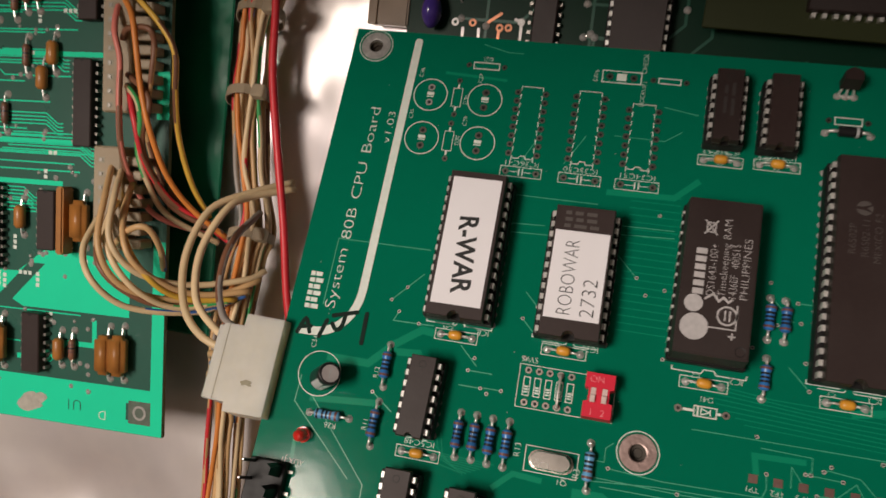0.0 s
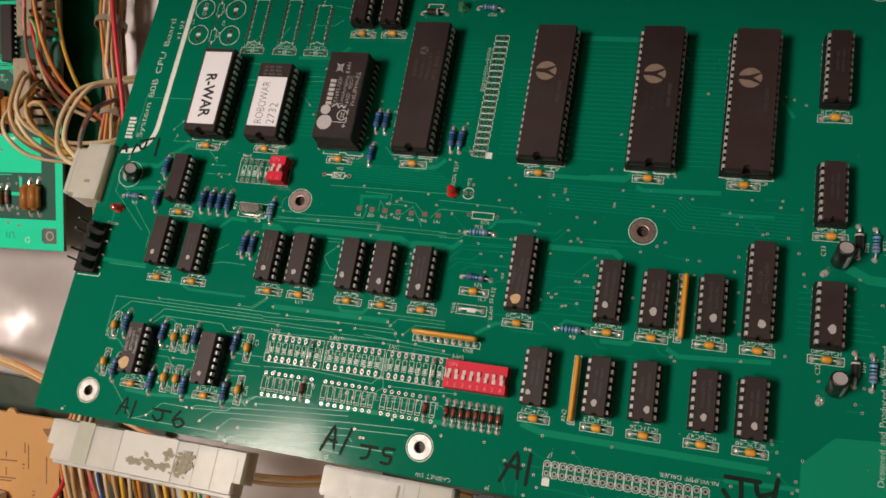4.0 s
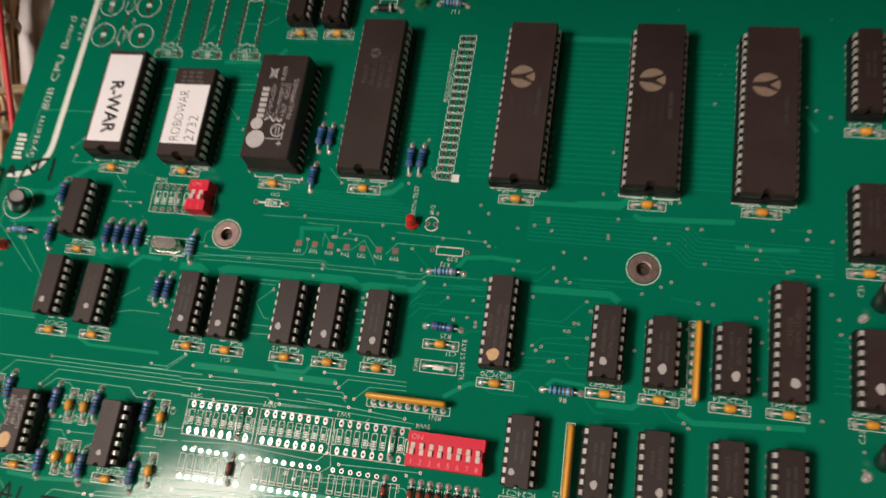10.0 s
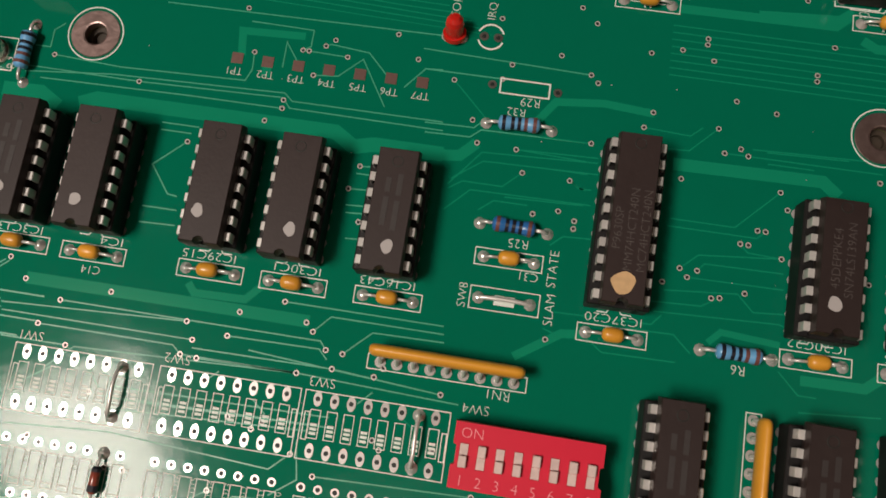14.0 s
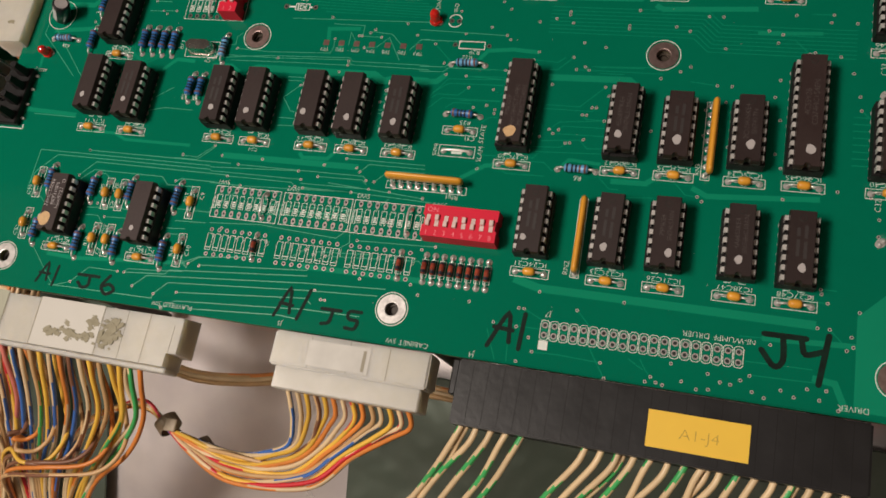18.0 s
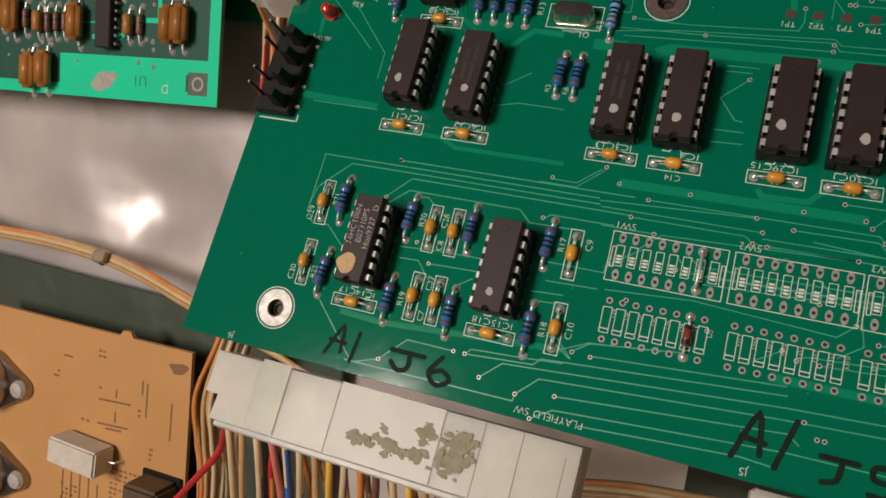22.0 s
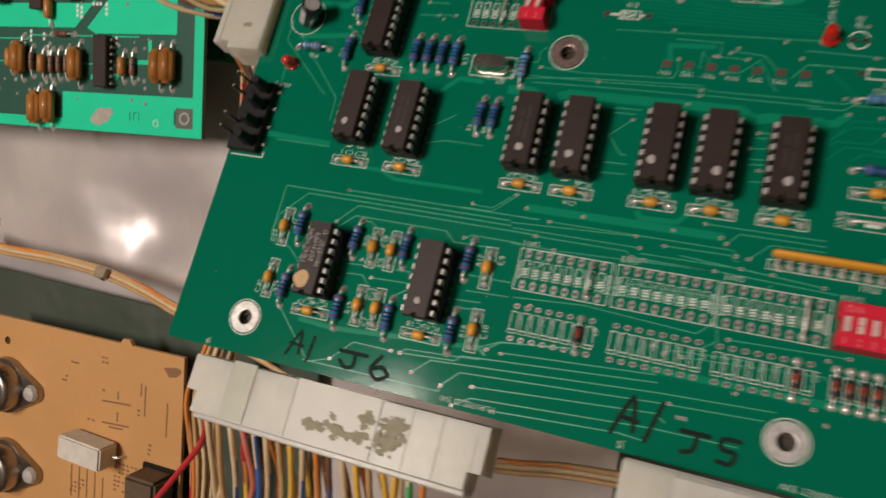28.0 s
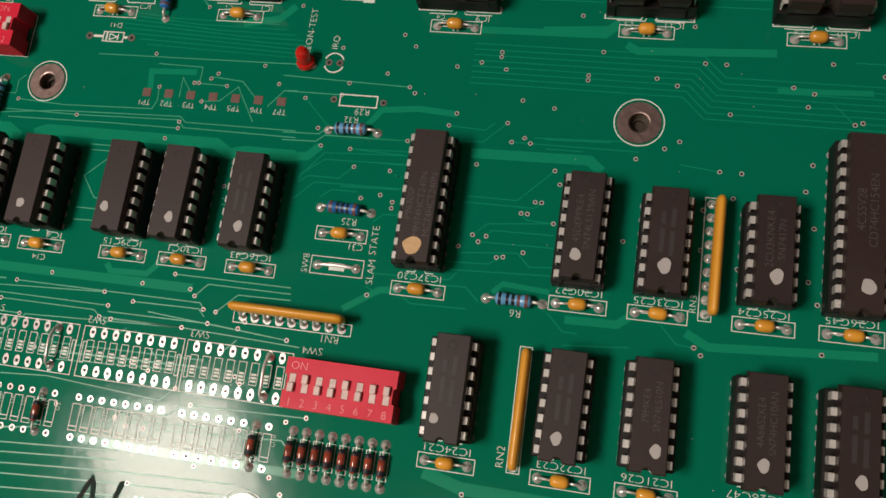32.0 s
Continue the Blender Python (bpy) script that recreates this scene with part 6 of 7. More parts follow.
def tie(t, p, r, turn, high=5.0):
    """A nylon strap round a bundle."""
    bm = bmesh.new()
    p = plumb(*p)
    m = Matrix.Translation(p) @ Matrix.Rotation(radians(turn), 4, "Z") @ Matrix.Rotation(radians(90), 4, "X")
    lathe(bm, [(r, -high / 2), (r + 0.35, -high / 2), (r + 0.35, high / 2), (r, high / 2)], 18, m)
    box(bm, p[0] + r * 0.5, p[1] - 2, p[2] + r * 0.6, p[0] + r * 0.5 + 4, p[1] + 2, p[2] + r * 0.6 + 3, 0.3)
    part("cable_tie", bm, NYLON_OLD, t, "yellowed nylon cable tie")


main = harness("long tied bundle of tan and coloured wires along the board edge")
spine = [(-36, 262, 22), (-43, 218, 7), (-44, 211, 4), (-45, 201, 0), (-48, 190, -4), (-50, 182, -6), (-50, 172, -10), (-50, 162, -13), (-49, 150, -18), (-47, 139, -21), (-44, 126, -26), (-46, 118, -28), (-48, 106, -33), (-49, 89, -38), (-48.5, 74, -44), (-48, 59, -49), (-47.5, 41, -55), (-45, 10, -58), (-46, -12, -60), (-50, -31, -63), (-48, -45, -68), (-46, -60, -74), (-46, -110, -92)]
loom(main, spine, 24, 6.0, ("tan", "cream", "tan/brown", "cream/green", "tan", "orange", "cream/blue", "tan/red", "brown", "cream", "tan", "yellow", "cream/orange", "tan", "grey", "tan"), 3, 0.78)
for p in ((-49.5, 184, -6), (-50, 161, -13.5), (-45, 122, -27)):
    tie(main, p, 6.9, 4, 3)

t = harness("loose red wire running behind the board")
wire(t, [bk(*p, 24) for p in ((-38, 240), (-37.7, 204), (-37.1, 191), (-36.2, 176), (-32, 154), (-28.1, 136), (-24.2, 114.6), (-18, 95))], "red", 1.15)

t = harness("loops of tan wire running into the nylon plug")
for pts, c in (([(-33, 139, -20), (-42, 132, -12), (-50, 124, -6), (-52, 110, -3), (-48, 97, -1), (-41, 90, 0), (-32, 87, 0)], "cream"), ([(-32, 137, -20), (-41, 131, -12), (-45, 125, -6), (-48, 112, -3), (-45, 99, -1), (-37, 92, 0), (-32, 90, 0)], "cream"),
               ([(-42, 129, -22), (-43, 117, -10), (-42, 105, -6), (-37, 96, -2), (-32, 93, 0)], "grey/brown"), ([(-46, 70, -46), (-45, 79, -36), (-42, 85, -14), (-38, 86, -4), (-32, 85, 0)], "tan"), ([(-45, 68, -46), (-44, 77, -36), (-41, 83, -14), (-37, 83, -4), (-32, 81, 0)], "cream/blue"), ([(-46, 66, -46), (-44, 76, -36), (-41, 81, -14), (-37, 80, -4), (-32, 77, 0)], "tan/orange")):
    wire(t, pts, c, 1.05, 6)
t = harness("looping coloured wires from the older board to the bundle")
for pts, c in (([(-90, 141, -15), (-81, 124, -3), (-78, 109, -2), (-72, 100, -8), (-61, 99, -18), (-48, 104, -24), (-39, 110, -27)], "tan"), ([(-86, 139, -15), (-78, 124, -3), (-75, 111, -2), (-68, 104, -8), (-57, 104, -18), (-43, 109, -25), (-38, 113, -27)], "cream"),
               ([(-81, 135, -15), (-75, 119, -5), (-70, 108, -5), (-63, 103, -12), (-54, 102, -20), (-41, 106, -26)], "tan"), ([(-86, 118, -10), (-85, 108, -6), (-80, 100, -6), (-73, 95, -12), (-64, 95, -18), (-54, 98, -25), (-43, 105, -28)], "cream/blue"), ([(-80, 111, -12), (-71, 115, -4), (-66, 116, -4), (-64, 112, -10), (-68, 108, -22)], "tan/blue"),
               ([(-82, 130, -15), (-74, 114, -6), (-66, 104, -9), (-58, 100, -18), (-45, 103, -27)], "yellow"), ([(-84, 127, -14), (-78, 112, -4), (-70, 101, -8), (-60, 97, -18), (-47, 102, -26)], "cream/green"), ([(-85, 124, -14), (-80, 106, -6), (-70, 98, -12), (-58, 98, -20), (-42, 108, -28)], "brown")):
    wire(t, pts, c, 0.95, 6)
for pts, c in (([(-86, 184, 8), (-86, 184, 12), (-77, 176, 13), (-70, 170, 10), (-66, 164, 6), (-67, 155, -1), (-67, 145, -9), (-64, 134, -18), (-59, 126, -25)], "yellow/brown"), ([(-87, 176, 4), (-87, 176, 7), (-85, 168, 8), (-83, 161, 5), (-83, 150, 0), (-82, 138, -6), (-79, 130, -12), (-73, 123, -19), (-59, 121, -26)], "pink/brown"),
               ([(-85, 179, 6), (-85, 179, 10), (-79, 172, 11), (-77, 164, 8), (-76, 154, 2), (-73, 144, -3), (-69, 134, -11), (-63, 127, -19), (-53, 121, -27)], "orange"), ([(-85, 168, 4), (-81, 169, 8), (-74, 169, 9), (-73, 166, 6), (-74, 159, 2), (-76, 152, -3), (-78, 144, -11), (-72, 132, -18), (-60, 123, -26)], "brown/tan"),
               ([(-83, 156, -1), (-77, 151, 1), (-76, 146, -2), (-77, 139, -6), (-75, 132, -11), (-70, 124, -19), (-55, 119, -27)], "cream/green"), ([(-83, 159, 0), (-74, 152, 0), (-76, 142, -5), (-74, 134, -11), (-68, 126, -19), (-54, 122, -26)], "brown"),
               ([(-82, 155, -1), (-78, 146, -2), (-75, 136, -8), (-69, 128, -17), (-60, 124, -24), (-50, 119, -29)], "red/brown")):
    wire(t, pts, c, 0.9, 6)
t = harness("brown wire bundle sagging across the older board")
loom(t, [(-156, 222, 30), (-142, 201, 23), (-137, 192, 19), (-130, 187, 17), (-119, 184, 16), (-107, 184, 16), (-101, 184, 16), (-96, 189, 18), (-84, 193, 20), (-68, 196, 22), (-52, 198, 20), (-44, 206, 10)], 12, 3.0, ("brown", "tan/brown", "red/brown", "brown/tan", "tan/orange", "brown", "pink/brown"), 8, 0.8)
tie(t, (-102, 184, 16), 3.6, 60, 4)

# ---- plugs along the board edges ----
def plug(x0, y0, x1, y1, z0, z1, m, label, cells, step=0.0, along="x", name="connector", group="edge plugs"):
    """A moulded plug: a housing with seams, a stepped lip on the wire side."""
    t = thing(name, place((x0 + x1) / 2, (y0 + y1) / 2), label, "connector", group)
    w, d = (x1 - x0) / 2, (y1 - y0) / 2
    part("housing", boxed(-w, -d, z0, w, d, z1, bevel=0.5, seg=2), m, t)
    if step:
        if along == "x":
            part("lip", boxed(-w + 1.5, -d - step, z0 - 1.0, w - 1.5, -d + 0.5, z1 - 1.4, bevel=0.4), m, t, "stepped lip")
        else:
            part("lip", boxed(-w - step, -d + 1.5, z0 - 1.0, -w + 0.5, d - 1.5, z1 - 1.4, bevel=0.4), m, t, "stepped lip")
    for i in range(1, cells):
        u = -1 + 2 * i / cells
        bm = boxed(u * w - 0.1, -d + 0.6, z1 - 0.05, u * w + 0.1, d - 0.6, z1 + 0.03) if along == "x" else boxed(-w + 0.6, u * d - 0.1, z1 - 0.05, w - 0.6, u * d + 0.1, z1 + 0.03)
        part("seam", bm, SOCKET if m == BLACK_NYLON else SEAM, t, "moulding seam")
    return t


SEAM = mat("dark_seam", (0.30, 0.27, 0.20), 0.6)
DIRT = mat("brown_glue", (0.30, 0.27, 0.18), 0.6, grain=((2, 0.5),), other=(0.22, 0.19, 0.12))
j6 = thing("connector", place(32, -19) @ Matrix.Translation((-32 * MM, 19 * MM, 0)), "long milky nylon edge plug with brown glue marks", "connector", "edge plugs")
part("housing", prism(bmesh.new(), [(-8.4, -21.4), (-5.3, -21.5), (-5.6, -26.6), (69.2, -26.3), (69.3, -22.4), (72.4, -22.3), (72.4, -11.0), (-8.4, -11.6)], -4.0, 4.5, 0.5), NYLON, j6)
part("lip", boxed(-5.2, -27.6, -4.5, 68.8, -26.0, 2.6, bevel=0.4), NYLON, j6, "stepped lip")
for x in (10.5, 22.3, 33.8, 45.4, 53.5, 61.0):
    part("seam", boxed(x - 0.1, -26.0, 4.45, x + 0.1, -11.6, 4.53), SEAM, j6, "moulding seam")
part("lug_line", boxed(69.3, -21.8, 4.45, 69.5, -14.0, 4.53), SEAM, j6, "moulding seam")
part("tape", boxed(3.6, -25.6, 4.5, 10.3, -11.3, 4.62), mat("clear_aged_tape", (0.42, 0.42, 0.33), 0.3, grain=((6, 0.5),), other=(0.34, 0.34, 0.25)), j6, "aged clear tape band")
part("tape", boxed(22.6, -25.8, 4.5, 45.2, -11.5, 4.56), mat("clear_glossy_tape", (0.60, 0.58, 0.53), 0.36, grain=((14, 0.4),), other=(0.52, 0.50, 0.44), spec=0.3), j6, "clear glossy tape")
rng = random.Random(9)


def glue(parent, spine, n, wide, z):
    """Broken residue of old glue."""
    bm = bmesh.new()
    for k in range(n):
        f = rng.random() * (len(spine) - 1)
        (ax, ay), (bx, by) = spine[int(f)], spine[int(f) + 1]
        f %= 1
        x, y, r, q = ax + (bx - ax) * f + rng.gauss(0, wide), ay + (by - ay) * f + rng.gauss(0, 0.8 * wide), rng.uniform(0.25, 1.0), rng.uniform(0, 6)
        prism(bm, [(x + r * (1 + 0.35 * math.sin(3 * t_ + q)) * math.cos(t_), y + 0.7 * r * (1 + 0.3 * math.sin(2 * t_ + q)) * math.sin(t_)) for t_ in [0.7 * i for i in range(9)]], z, z + 0.03 + 0.002 * k)
    part("glue_mark", bm, DIRT, parent, "brown glue residue", kind="stuff")


glue(j6, [(27.8, -21.4), (31, -21.2), (34.9, -20.8), (38, -21.8), (42.1, -20.8)], 120, 0.75, 4.57)
glue(j6, [(40.5, -22.2), (42.5, -20), (44.1, -16.6), (42.4, -15.6), (41.4, -17.0)], 46, 0.55, 4.57)
glue(j6, [(47, -16), (50.6, -15.8), (50.4, -19.6), (47.6, -20), (48.6, -23)], 170, 1.1, 4.5)
glue(j6, [(33.6, -17.4), (34.0, -18.6)], 6, 0.3, 4.57)
j5 = plug(100.4, -20.2, 145.6, -10.6, -5.5, 4.5, NYLON, "milky nylon edge plug with a pale sticker", 4, 6.0)
sticker = part("sticker", boxed(-12, -3.6, 4.5, 6, 3.4, 4.58), mat("pale_sticker", (0.55, 0.53, 0.48), 0.4, grain=((6, 0.3),)), j5, "pale sticker")
part("sticker_mark", boxed(4.0, -3.0, 4.58, 4.9, 2.6, 4.63), SEAM, sticker)
j4 = plug(153.2, -27.6, 250.2, -11.0, -6, 5.0, BLACK_NYLON, "long black edge plug with a strip of yellow tape", 24)
tape = part("tape", boxed(-0.4, -5.4, 5.0, 22.8, 3.4, 5.1), TAPE, j4, "yellow tape label")
write("A1-J4", 11.6, -1.2, 5.12, 2.6, 0, GREY_INK, tape, 9.0)
part("end_lug", boxed(-50.2, -1.0, -5, -48.4, 8.0, 4.4, bevel=0.3), BLACK_NYLON, j4)
j1 = thing("connector", place(-26, 85), "milky nylon plug stepped along the board's side edge", "connector", "edge plugs")
part("housing", prism(bmesh.new(), [(-2.6, -13.0), (8.8, -12.8), (8.8, 12.2), (-2.2, 12.4), (-2.4, 9.4), (-7.6, 9.2), (-7.6, -10.6), (-2.8, -10.8)], -6, 4.0, 0.5), NYLON, j1)
part("seam", boxed(-5.7, -10.4, 3.96, -5.5, 9.0, 4.04), SEAM, j1, "moulding seam")
part("rear_lip", boxed(-9.6, -10.2, -5.0, -7.2, 8.6, 2.0, bevel=0.4), NYLON, j1, "stepped lip")
glue(j1, [(2.2, -4.4), (2.2, -5.2)], 7, 0.4, 4.0)
j3 = plug(273.2, 42.0, 291.0, 138.0, -6, 5.0, NYLON, "long milky nylon plug on the display edge", 6, 0, "y")
part("tape", boxed(-7.0, 4.0, 5.0, 4.0, 26.0, 5.1), TAPE, j3, "yellow tape label")
plug(273.0, -8.0, 292.0, 39.4, -6, 4.0, mat("dark_red_plastic", (0.10, 0.008, 0.012), 0.4, grain=((8, 0.4),)), "dark red edge plug on the board's side", 5, 0, "y")

t = harness("striped green and cream wires leaving the black plug", "plug wires")
rng = random.Random(12)
for i in range(24):
    x = 155.5 + 4.0 * i
    if i in (5, 6, 7):
        continue
    for twin in (0, 1):
        if twin and i % 5:
            continue
        s, q = rng.uniform(-2, 2), 1.3 * twin
        wire(t, [(x + q, -26.5, -1 - q), (x - 2.0 + q, -31 + s * 0.3, -2 - q), (x - 7 + s + q, -40, -7 - q), (x - 14 + s - q, -50, -14), (x - 23 + s - q, -62, -23), (x - 35 + s + q, -76, -33), (x - 52 + s, -92, -42)], "cream/green" if rng.random() < 0.9 else "cream", 0.85, 5, 7, 0.34)
t = harness("coloured wires dropping from the milky plug", "plug wires")
cols = ("orange", "yellow", "cream/blue", "tan", "yellow/red", "cream/green", "tan/orange", "orange/brown", "brown", "cream/orange", "yellow", "tan/blue", "orange", "cream", "tan/brown", "pink", "yellow/brown")
row = ("cream", "tan", "cream/blue", "pink", "blue/cream", "cream/blue", "tan/green", "yellow/blue", "cream/blue", "orange/cream", "blue/brown", "cream/brown", "yellow", "tan/orange", "yellow/green", "yellow", "green/cream", "orange")
for i, c in enumerate(row):
    x = -4.2 + 3.6 * i
    for twin in (0, 1):
        if twin and i % 3:
            continue
        s, q = rng.uniform(-2.2, 2.2), rng.uniform(-2, 2)
        pts = [(x + 1.3 * twin, -26.5, -2 - 1.5 * twin), (x + 0.9 + 0.4 * s, -32, -5 - twin), (x + 0.4 + s, -42, -13 - 2 * twin), (0.85 * x - 3 + q, -54, -24 + q), (0.6 * x - 6 + s, -68, -38), (0.4 * x - 10 + q, -88, -56), (0.3 * x - 14, -118, -80)]
        wire(t, pts, c if not twin else ("cream", "tan", "cream/blue", "yellow/red", "cream/green")[i % 5], 0.8, 5, 7)
wire(t, [(-6, -26, -4), (-14, -36, -18), (-25, -47, -28), (-40, -62, -40)], "red", 0.9)
for i in range(8):
    s = rng.uniform(-2, 2)
    x = 6 + 5.4 * i
    wire(t, [(x, -27, -7), (x + 2, -40 + s, -16), (x + 2, -51, -21), (0.9 * x - 1, -57 - 0.6 * i + s, -22), (0.5 * x, -57 - 1.2 * i + s, -20), (4 + s, -54 - 2.0 * i, -24), (-8 + s, -62 - 1.6 * i, -36), (-14, -86, -56)], ("brown", "orange", "tan/brown", "yellow", "brown/tan")[i % 5], 0.75, 5, 7)
t = harness("coloured wires looping from the short plug to a tie", "plug wires")
for i in range(14):
    x = 104.5 + 2.7 * i
    f = i / 13
    s, q = rng.uniform(-1.3, 1.3), rng.uniform(-1.3, 1.3)
    wire(t, [(x, -25, -2), (x + 1.2 + 0.3 * s, -30, -5), (106 + 29 * f + 0.5 * s, -34 + 0.5 * q, -8), (105 + 19 * f + s, -40 - f + 0.6 * s, -12), (97 + 14 * f + q, -44 - 8 * f + q, -16 + q), (85 + q, -46 - 9 * f + s, -19 + s), (68 + s * 0.5, -45 - 4 * f + 0.5 * q, -21 + 0.8 * q), (57, -42.5 + s * 0.6, -24 + 0.8 * q), (48, -38 + q, -22), (34, -42 + s, -26), (18, -52 + s, -34), (2, -70, -50)], ("cream/blue", "cream", "yellow", "tan/brown", "yellow", "orange", "cream", "yellow/red", "orange", "tan", "cream/blue", "yellow", "red/cream", "orange/cream")[i], 0.72, 5, 7)
tie(t, (57, -42.5, -24.5), 3.4, 50, 4)
tie(t, (70, -47.5, -25), 3.4, 55, 3)
t = harness("thin tied wires running along the ground sheet")
for d, c in ((0, "tan"), (1.6, "cream"), (3.0, "tan/orange")):
    wire(t, [(-190, 6 + d, -64), (-167, 4 + d, -64), (-139, 5 + d, -64), (-111, 4 + d, -63), (-89, 1 + d, -61), (-67, -4 + d, -60), (-47, -8 + d, -60), (-20, -14, -60), (10, -22 + d, -60), (25, -25 + d, -62), (43, -27 + d, -60), (64, -25 + d, -58), (86, -21 + d, -56), (130, -18 + d, -58), (180, -20, -60)], c, 0.9, 4)
tie(t, (-111, 5, -63), 2.2, 80, 4)
t = harness("coloured wires across the top corner of the board")
loom(t, [(214, 214, 2), (222, 201, 3), (232, 193, 3), (246, 189, 3), (262, 188, 2), (277, 181, -2), (285, 166, -10), (288, 150, -20)], 12, 4.0, ("tan", "orange", "brown", "cream", "pink", "tan/brown"), 4, 0.85)
tie(t, (238, 190, 3), 4.6, 60, 3)
loom(t, [(300, 215, 8), (288, 200, 6), (280, 188, 4), (278, 172, -4), (280, 150, -14), (284, 130, -20)], 5, 2.2, ("tan", "orange", "cream"), 6, 0.9)


# ---- the left-hand board ----
LEFT_BASE = mat("dark_green_laminate", (0.030, 0.105, 0.078), 0.3, grain=((10, 0.3),))
LEFT_POUR = mat("bright_green_copper", (0.018, 0.70, 0.39), 0.25, grain=((25, 0.3),), other=(0.012, 0.52, 0.30))
TAN_CAP = mat("tan_capacitor", (0.42, 0.17, 0.04), 0.4, grain=((4, 0.4),), spread=0.15, coat=0.2)
OLD_RES = mat("brown_resistor", (0.22, 0.10, 0.06), 0.45, grain=((1.5, 0.4),), spread=0.2)
PLAIN_RING = mat("rusty_pad", (0.10, 0.13, 0.10), 0.5, grain=((2, 0.5),))
LEFT = on_back(-74.3, 74.6, 19, 3.0) @ Matrix.Scale(1.03, 4)


def on_left(u, w, turn=0.0):
    return LEFT @ Matrix.Translation(Vector((u, w, 0)) * MM) @ Matrix.Rotation(radians(turn), 4, "Z")


left = thing("circuit_board", LEFT, "older bright green board with dark patches and tan capacitors", "circuit board")
part("plate", board_plate([(0, 0), (0, 176), (-150, 176), (-150, 0)], ((-7.8, 6.8),), 1.6, 1.6, LEFT_BASE, EPOXY), LEFT_BASE, left)
pour, l_pads, l_silk = bmesh.new(), bmesh.new(), bmesh.new()
box(pour, -150, 0.1, 0.0, -0.1, 4.2, 0.05), box(pour, -4.2, 4.2, 0.0, -0.1, 60, 0.05), box(pour, -66, 4.2, 0.0, -12.5, 14.2, 0.05), box(pour, -12.5, 9.5, 0.0, -4.2, 14.2, 0.05)
prism(pour, [(-150, 38), (-60, 38), (-48, 50), (-42, 50), (-54, 38), (-50, 36), (-12, 36), (-12, 52), (-28, 54), (-40, 56), (-52, 47), (-150, 47)], 0.0, 0.05)
box(pour, -4.2, 96, 0, -0.1, 110, 0.05), box(pour, -4.2, 138, 0, -0.1, 146, 0.05)
for y, x1 in ((74.4, -36), (87, -28), (113.4, -22), (150, -22), (160, -22)):
    box(pour, -150, y, 0, x1, y + 1.5, 0.05)
rng = random.Random(21)
for y in [79 + 2.3 * i for i in range(34)] + [16 + 2.2 * i for i in range(9)]:
    x0 = rng.uniform(-150, -100)
    k, x1 = rng.choice((-1.4, 1.4, 0)), x0 + rng.uniform(25, 60)
    if rng.random() < 0.62:
        ribbon(pour, [(x0, y + k), (x0 + 1.4, y), (x1, y), (x1 + abs(k) + 0.1, y + k), (rng.uniform(-62, -24), y + k)], 0.42, 0.05 + 0.004 * rng.random())
for k in range(170):
    lathe(l_pads, [(rng.uniform(0.6, 0.95), 0.05), (0.5, 0.4), (0, 0.7)], 8, Matrix.Translation((rng.uniform(-130, -22), rng.choice((13, 19, 33, 48, 52, 72, 78, 90, 108, 121, 146, 152)) + rng.uniform(-2.5, 2.5), 0)))
part("solder", l_pads, SOLDER, left, "bright scattered solder joints", kind="stuff")
for k in range(44):
    x, y, turn = rng.uniform(-110, -26), rng.uniform(18, 160), rng.choice((0, 90, 90))
    for i in range(rng.choice((2, 3, 3))):
        c_, s_ = (1, 0) if turn == 0 else (0, 1)
        box(l_silk, x + c_ * 1.7 * i, y + s_ * 1.7 * i, 0.05, x + c_ * 1.7 * i + 1.2, y + s_ * 1.7 * i + 1.2, 0.09)
part("silkscreen", l_silk, INK, left, "worn white part marks", kind="stuff")
for y, x0, x1 in ((66, -112, -30), (70, -104, -44), (84, -60, -24), (87, -60, -24), (93, -64, -36), (112, -64, -34), (127, -60, -30), (134, -58, -28)):
    for i in range(4):
        ribbon(pour, [(x0 + 2 * i, y + 1.1 * i), (x1 - 6, y + 1.1 * i), (x1 - 2, y + 1.1 * i - 3), (x1, y + 1.1 * i - 3)], 0.4, 0.056)
ribbon(pour, [(-52, 20), (-40, 20), (-34, 26), (-24, 26), (-24, 34)], 1.6, 0.058)
part("copper", pour, LEFT_POUR, left, "bright green copper tracks", kind="stuff")
frame_ = bmesh.new()
box(frame_, -11.6, 3.2, 0.05, -4.0, 10.4, 0.1)
part("corner_pad", frame_, PLAIN_RING, left, "dull square corner pad")
part("corner_ring", lathe(bmesh.new(), [(1.6, -1.5), (1.6, 0.15), (2.3, 0.15), (2.3, 0.1)], 18), SOLDER, left, at=(-7.8, 6.8, 0))
for u, v, r in ((-47.2, 5.6, 4.2), (-43.7, 7.0, 2.6)):
    part("scraped_patch", prism(bmesh.new(), [(r * (1 + 0.25 * math.sin(3 * a + u)) * math.cos(a), r * 0.75 * (1 + 0.2 * math.sin(2 * a)) * math.sin(a)) for a in [i * 0.35 for i in range(18)]], 0.05, 0.09 + 0.01 * r), mat("scraped_mask", (0.45, 0.42, 0.36), 0.6, grain=((2, 0.5),)), left, "scraped bare patch", at=(u, v, 0))
write("U1", -30.7, 6.4, 0.1, 3.6, 180, BLACK_INK, left)
write("D", -20.8, 4.4, 0.1, 3.0, 180, INK, left)

FLAT = {}


